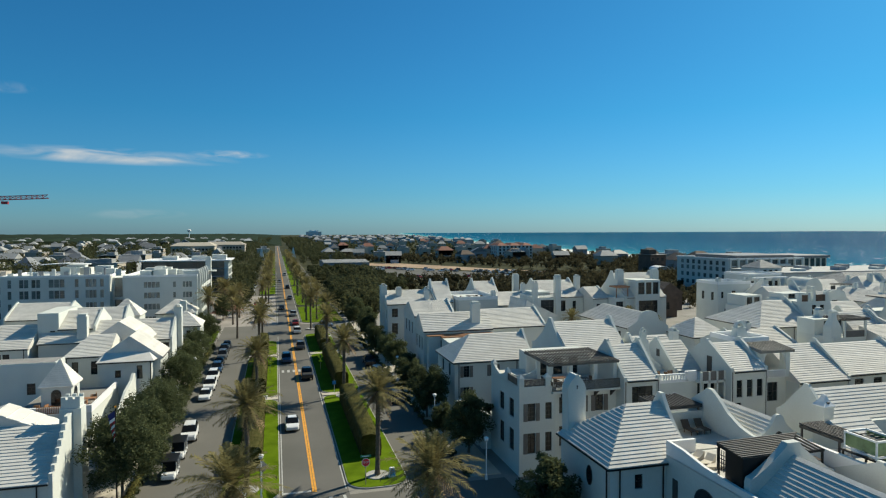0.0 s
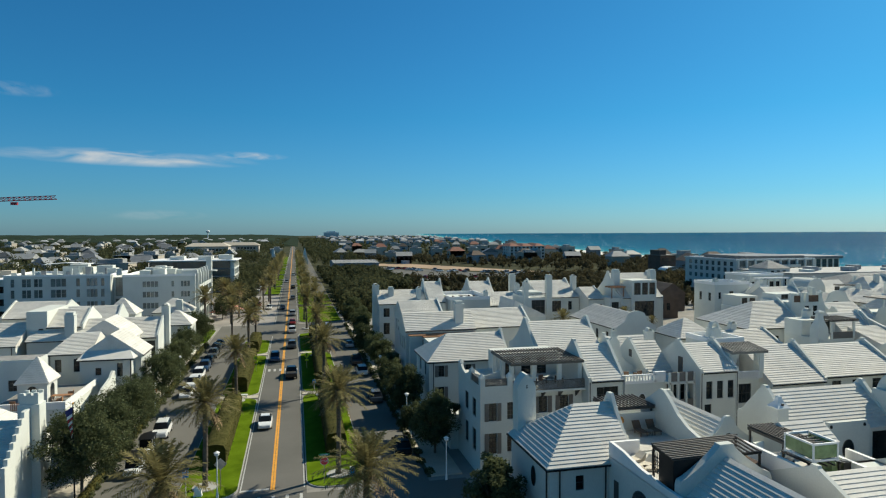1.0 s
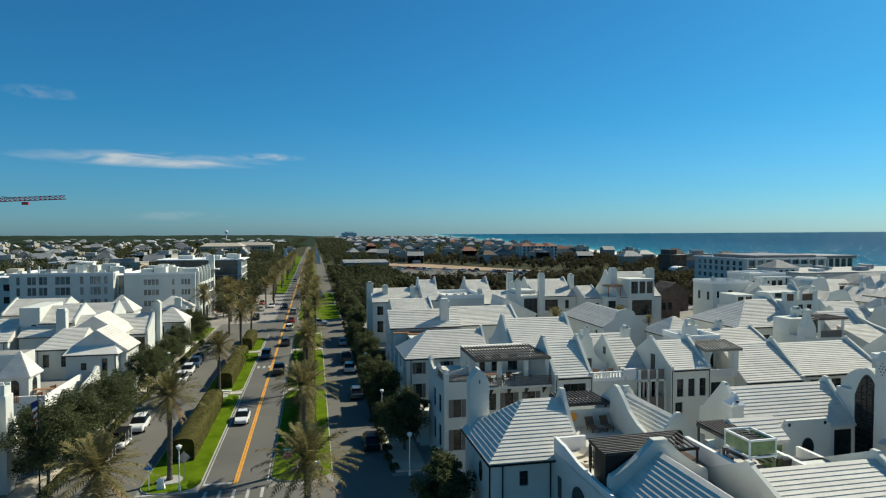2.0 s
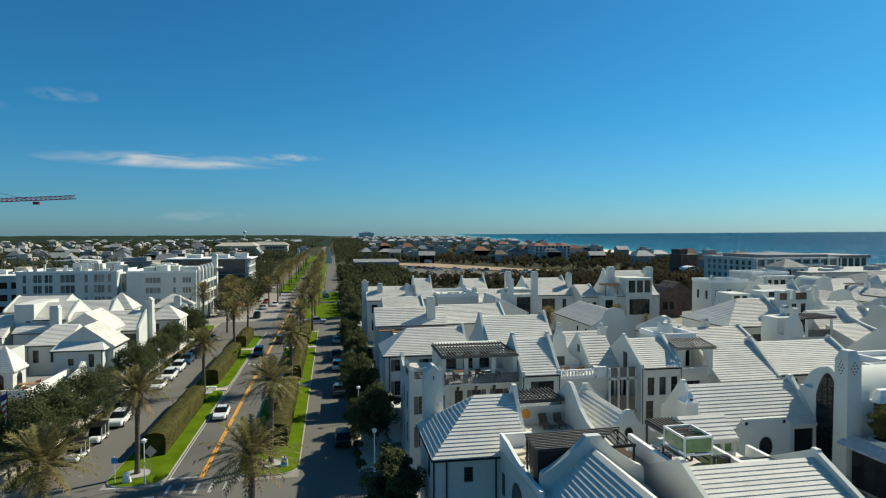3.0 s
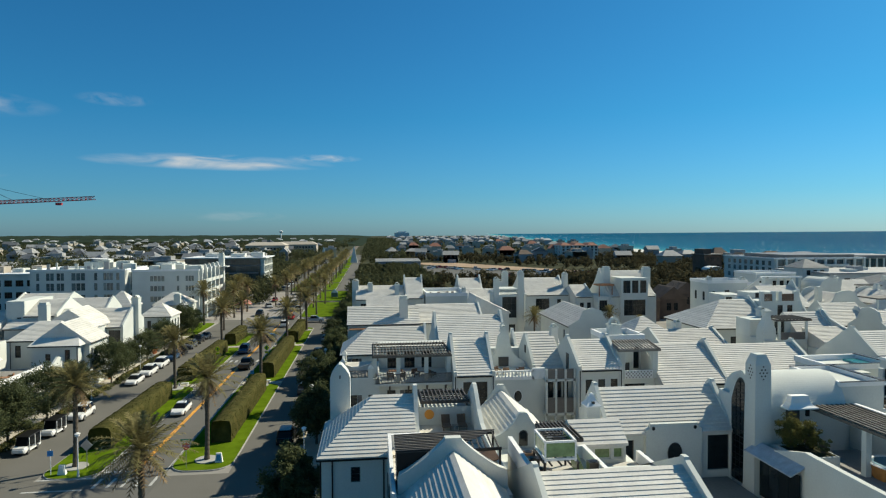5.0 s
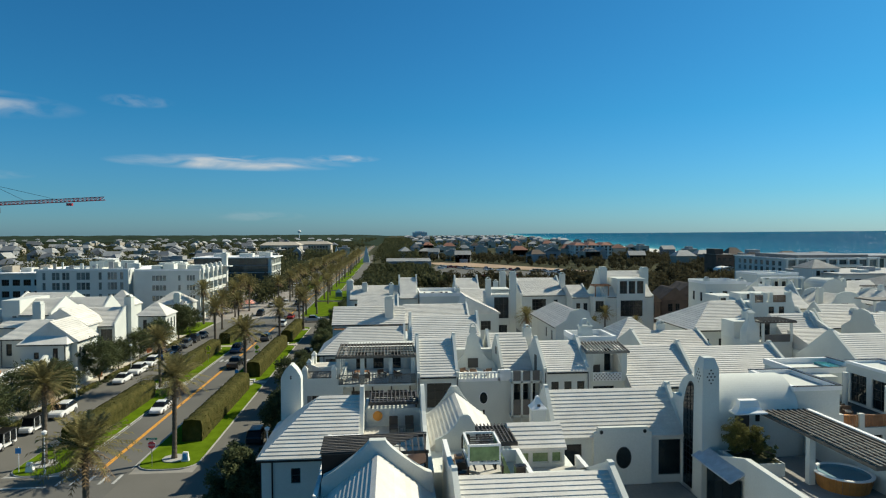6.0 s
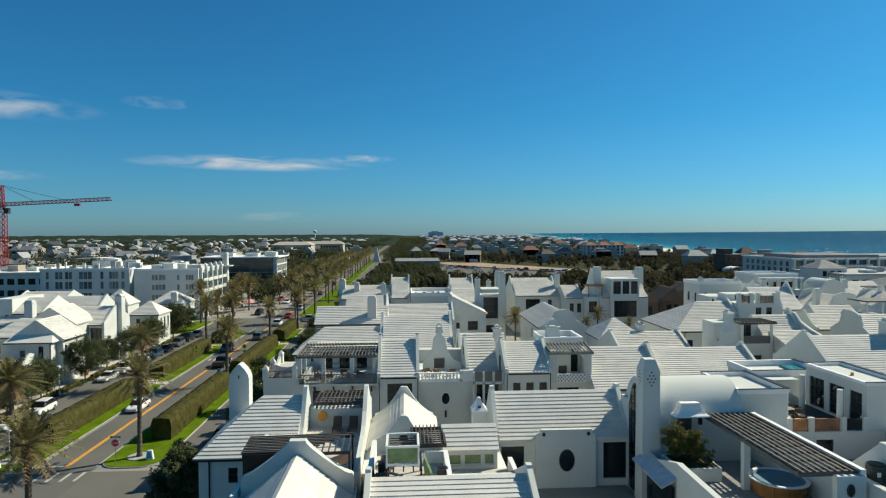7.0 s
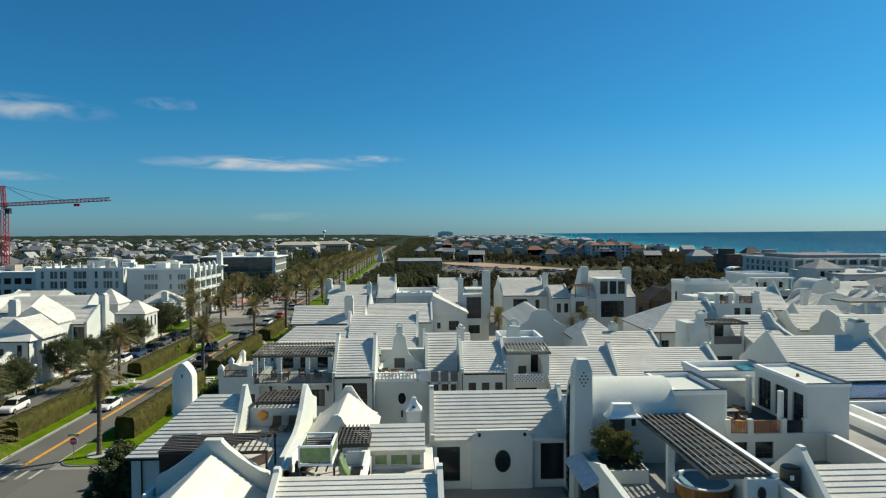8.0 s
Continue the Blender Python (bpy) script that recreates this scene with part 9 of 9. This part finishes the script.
def sign(x, y, h, kind):
    lab = {"stop": "red octagonal stop sign on a post", "walk": "yellow diamond crossing sign on a post", "grey": "grey back of a diamond road sign", "blue": "small blue street sign on a white post"}[kind]
    t = thing("road_sign", lab, "road sign", (x, y, 0.15), "road signs")
    part("post", Geo().cyl(x, y, 0.15, h, 0.04, 0.04, 8), COPING if kind == "blue" else STEEL, t)
    n, r, off, mat = {"stop": (8, 0.40, math.pi / 8, SIGNR), "walk": (4, 0.55, 0, SIGNY), "grey": (4, 0.62, 0, STEEL), "blue": (4, 0.4, math.pi / 4, SIGNB)}[kind]
    part("plate", Geo().prism([(x + r * math.cos(off + 2 * math.pi * k / n), h - r + r * math.sin(off + 2 * math.pi * k / n)) for k in range(n)], "y", y - 0.07, y - 0.045), mat, t)
    if kind == "stop":
        part("border", Geo().prism([(x + 0.45 * math.cos(off + 2 * math.pi * k / n), h - r + 0.45 * math.sin(off + 2 * math.pi * k / n)) for k in range(n)], "y", y - 0.045, y - 0.03), COPING, t)
        font = bpy.data.curves.new("lettering", "FONT")
        font.body, font.size, font.align_x, font.align_y, font.extrude = "STOP", 0.30, "CENTER", "CENTER", 0.004
        font.materials.append(COPING)
        ob = new("lettering", font)
        ob.parent = t
        ob.matrix_basis = pose(0, -0.08, h - r - 0.15, 90, 0, 0)
        part("street_name_plate", Geo().box(x - 0.55, y - 0.02, h + 0.12, x + 0.55, y + 0.02, h + 0.34), SIGNG, t, "green street name plate")
        part("street_name_bar", Geo().box(x - 0.36, y - 0.03, h + 0.19, x + 0.36, y - 0.021, h + 0.27), COPING, t)
    if kind == "walk":
        part("symbol", Geo().box(x - 0.09, y - 0.085, h - 0.8, x + 0.09, y - 0.071, h - 0.3), FRAME, t)
        part("arrow_plate", Geo().box(x - 0.32, y - 0.07, h - 1.6, x + 0.32, y - 0.045, h - 1.25), SIGNY, t)


sign(5.9, 61.6, 2.9, "stop")
sign(5.2, 117.4, 3.2, "walk")
sign(-4.3, 62.4, 3.4, "grey")
sign(-7.4, 61.4, 2.8, "blue")
sign(-4.0, 117.4, 3.2, "walk")
sign(6.0, 98.0, 2.6, "blue")
for x, y in ((-6.3, 61.4), (8.9, 63.0)):
    t = thing("verge_marker", "small tapered white marker with a blue panel", "marker", (x, y, 0.17), "verge markers")
    part("body", Geo().hexa([(x - 0.4, y - 0.22, 0.17), (x + 0.4, y - 0.22, 0.17), (x + 0.4, y + 0.22, 0.17), (x - 0.4, y + 0.22, 0.17)], [(x - 0.26, y - 0.13, 1.15), (x + 0.26, y - 0.13, 1.15), (x + 0.26, y + 0.13, 1.15), (x - 0.26, y + 0.13, 1.15)]), COPING, t)
    part("panel", Geo().prism([(x - 0.26, 0.35), (x + 0.26, 0.35), (x + 0.18, 1.0), (x - 0.18, 1.0)], "y", y - 0.235, y - 0.2), SIGNB if x > 0 else COPING, t)
for x, y in ((7.9, 99.1), (-5.0, 98.7), (7.9, 133.9)):
    g = Geo().box(x - 0.8, y - 0.25, 0.5, x + 0.8, y + 0.25, 0.6).box(x - 0.7, y - 0.2, 0.15, x - 0.5, y + 0.2, 0.5).box(x + 0.5, y - 0.2, 0.15, x + 0.7, y + 0.2, 0.5)
    whole("bench", g, COPING, "white stone bench beside a verge path", "bench", (x, y, 0.15), "stone benches")

flag = thing("flagpole", "dark flagpole with a striped flag hanging slack", "flagpole", (-17.6, 62.8, 0.1))
part("pole", Geo().cyl(-17.6, 62.8, 0.1, 9.6, 0.08, 0.05, 10), TRIM, flag)
part("ball", Geo().cyl(-17.6, 62.8, 9.6, 9.75, 0.05, 0.09, 10), YELLOW, flag)
for k in range(9):
    z = 9.3 - 0.30 * k
    part("stripe", Geo().hexa([(-17.66, 62.8, z - 0.32), (-18.25 + 0.06 * k, 62.7, z - 0.62), (-18.25 + 0.06 * k, 62.78, z - 0.62), (-17.66, 62.86, z - 0.32)], [(-17.66, 62.8, z), (-18.2 + 0.06 * k, 62.7, z - 0.28), (-18.2 + 0.06 * k, 62.78, z - 0.28), (-17.66, 62.86, z)]), FLAGB if k < 2 else (FLAGR if k % 2 else COPING), flag)

for k, (x, y) in enumerate(((-17, 196), (-14, 199), (-19, 201), (-15.5, 205), (-20, 192))):
    t = thing("umbrella", "coral parasol over plaza tables", "umbrella", (x, y, 0), "coral parasols")
    part("pole", Geo().cyl(x, y, 0, 2.6, 0.05, 0.05, 8), COPING, t)
    part("canopy", Geo().cyl(x, y, 2.3, 3.0, 1.7, 0.08, 8), PINKU, t)
    part("tabletop", Geo().cyl(x, y, 0.70, 0.75, 0.6, 0.6, 12), WOODGR, t)
tent = thing("tent", "small blue event tent on the grass", "tent", (11.5, 236, 0.17))
part("canopy", Geo().hexa([(10.2, 234.8, 2.0), (12.8, 234.8, 2.0), (12.8, 237.2, 2.0), (10.2, 237.2, 2.0)], [(11.4, 235.9, 3.4), (11.6, 235.9, 3.4), (11.6, 236.1, 3.4), (11.4, 236.1, 3.4)]), BLUEC, tent)
for x in (10.3, 12.7):
    for y in (234.9, 237.1):
        part("leg", Geo().box(x - 0.05, y - 0.05, 0.17, x + 0.05, y + 0.05, 2.0), STEEL, tent)
part("side", Geo().box(10.25, 237.0, 0.2, 12.75, 237.05, 2.0), BLUEC, tent)
for x, y in ((-19.0, 127.5), (-19.2, 128.8), (-19.0, 105.5)):
    whole("garden_pot", Geo().cyl(x, y, 0.13, 0.95, 0.28, 0.45, 14), TERRA, "round terracotta garden pot by the footpath", "pot", (x, y, 0.13), "terracotta pots")


# ---------------------------------------------------------------- shrubs, low plants and small palms among the houses
def shrub_bed(name, label, spots, seed, mat):
    rn = random.Random(seed)
    g = Geo()
    for x, y, h, r in spots:
        for _ in range(120):
            d = Vector((rn.gauss(0, 1), rn.gauss(0, 1), abs(rn.gauss(0, 1)))).normalized()
            p = Vector((x, y, 0.1)) + Vector((d.x * r, d.y * r, d.z * h)) * rn.uniform(0.7, 1)
            u = Vector((rn.uniform(-1, 1), rn.uniform(-1, 1), rn.uniform(-1, 1))).normalized() * 0.14
            w = u.cross(d).normalized() * 0.09
            g.poly([p - u, p + w, p + u, p - w])
    return setting(name, g, mat, label, "planting", "stuff")


rn = random.Random(61)
shrub_bed("planting_shrubs", "low clipped shrubs beside the footpath", [(-16.8 + rn.uniform(-0.3, 0.3), y, rn.uniform(0.5, 1.0), rn.uniform(0.5, 0.9)) for y in range(62, 150, 2)] + [(16.85 + rn.uniform(-0.2, 0.2), y, rn.uniform(0.4, 0.9), 0.6) for y in range(62, 176, 3)] + [(20.8, 50 + 1.3 * k, 1.2, 0.7) for k in range(6)], 3, LEAF)
for i, (x, y, k) in enumerate(((59.6, 122, 0.8), (70.6, 133.5, 0.62), (80.6, 133, 0.72), (77.4, 131, 0.5), (87.5, 132, 0.5), (93.6, 88.5, 0.7))):
    copy_thing((PALM_A, PALM_B, PALM_C)[i % 3], pose(x, y, 0.02, 0, 0, 70 * i) @ Matrix.Diagonal((k * 0.9, k * 0.9, k, 1)))


# ---------------------------------------------------------------- clouds
def cloud(name, az, el, wide, high, seed, dense, label):
    m = bpy.data.materials.new("cirrus_cloud")
    m.use_nodes = True
    n, l = m.node_tree.nodes, m.node_tree.links
    n.clear()
    out, mix, tr, em = n.new("ShaderNodeOutputMaterial"), n.new("ShaderNodeMixShader"), n.new("ShaderNodeBsdfTransparent"), n.new("ShaderNodeEmission")
    em.inputs["Color"].default_value, em.inputs["Strength"].default_value = (0.80, 0.84, 0.84, 1), 0.62
    co, mp, no = n.new("ShaderNodeTexCoord"), n.new("ShaderNodeMapping"), n.new("ShaderNodeTexNoise")
    mp.inputs["Scale"].default_value = (3.0, 1.0, 1.3)
    mp.inputs["Location"].default_value = (seed, 0, seed * 0.7)
    no.inputs["Scale"].default_value, no.inputs["Detail"].default_value, no.inputs["Distortion"].default_value = 1.6, 7.0, 0.6
    l.new(co.outputs["UV"], mp.inputs["Vector"])
    l.new(mp.outputs[0], no.inputs["Vector"])
    gr = n.new("ShaderNodeTexGradient")
    gr.gradient_type = "SPHERICAL"
    mp2 = n.new("ShaderNodeMapping")
    mp2.inputs["Location"].default_value, mp2.inputs["Scale"].default_value = (-1.0, -1.0, 0), (2.0, 2.0, 1.0)
    l.new(co.outputs["UV"], mp2.inputs["Vector"])
    l.new(mp2.outputs[0], gr.inputs["Vector"])
    a = n.new("ShaderNodeMath")
    a.operation = "MULTIPLY"
    r = n.new("ShaderNodeMapRange")
    r.inputs[1].default_value, r.inputs[2].default_value, r.inputs[4].default_value = 0.36, 0.72, 1.0
    l.new(no.outputs["Fac"], r.inputs[0])
    r2 = n.new("ShaderNodeMapRange")
    r2.inputs[1].default_value, r2.inputs[2].default_value, r2.inputs[4].default_value = 0.0, 0.55, dense
    l.new(gr.outputs["Fac"], r2.inputs[0])
    l.new(r.outputs[0], a.inputs[0])
    l.new(r2.outputs[0], a.inputs[1])
    l.new(a.outputs[0], mix.inputs["Fac"])
    l.new(tr.outputs[0], mix.inputs[1])
    l.new(em.outputs[0], mix.inputs[2])
    l.new(mix.outputs[0], out.inputs["Surface"])
    D = 4300.0
    c = Vector((20 + D * math.sin(radians(az)), D * math.cos(radians(az)), 25 + D * math.tan(radians(el))))
    side = Vector((math.cos(radians(az)), -math.sin(radians(az)), 0)) * (D * math.tan(radians(wide / 2)))
    up = Vector((0, 0, 1)) * (D * math.tan(radians(high / 2)))
    me = bpy.data.meshes.new(name)
    me.from_pydata([tuple(p) for p in (c - side - up, c + side - up, c + side + up, c - side + up)], [], [(0, 1, 2, 3)])
    uv = me.uv_layers.new(name="UVMap")
    for i, p in enumerate(((0, 0), (1, 0), (1, 1), (0, 1))):
        uv.data[i].uv = p
    me.materials.append(m)
    ob = tagged(new(name, me), label, "cloud", "", "structure")
    ob.visible_shadow = False


cloud("backdrop_cloud_1", -13.4, 6.15, 21, 1.5, 1.0, 0.85, "thin white streak of high cloud")
cloud("backdrop_cloud_2", -4.0, 6.7, 7.0, 0.8, 2.4, 0.5, "thin wisp of high cloud")
cloud("backdrop_cloud_3", -33.5, 9.7, 18, 2.4, 3.1, 0.6, "feathery wisp of high cloud")
cloud("backdrop_cloud_4", -21.0, 10.8, 6, 1.2, 4.7, 0.2, "faint wisp of high cloud")
cloud("backdrop_cloud_5", -34, 4.5, 12, 1.0, 5.2, 0.35, "faint low streak of cloud")
cloud("backdrop_cloud_6", -11.6, 1.5, 9, 1.0, 6.9, 0.16, "faint low clouds over the horizon")
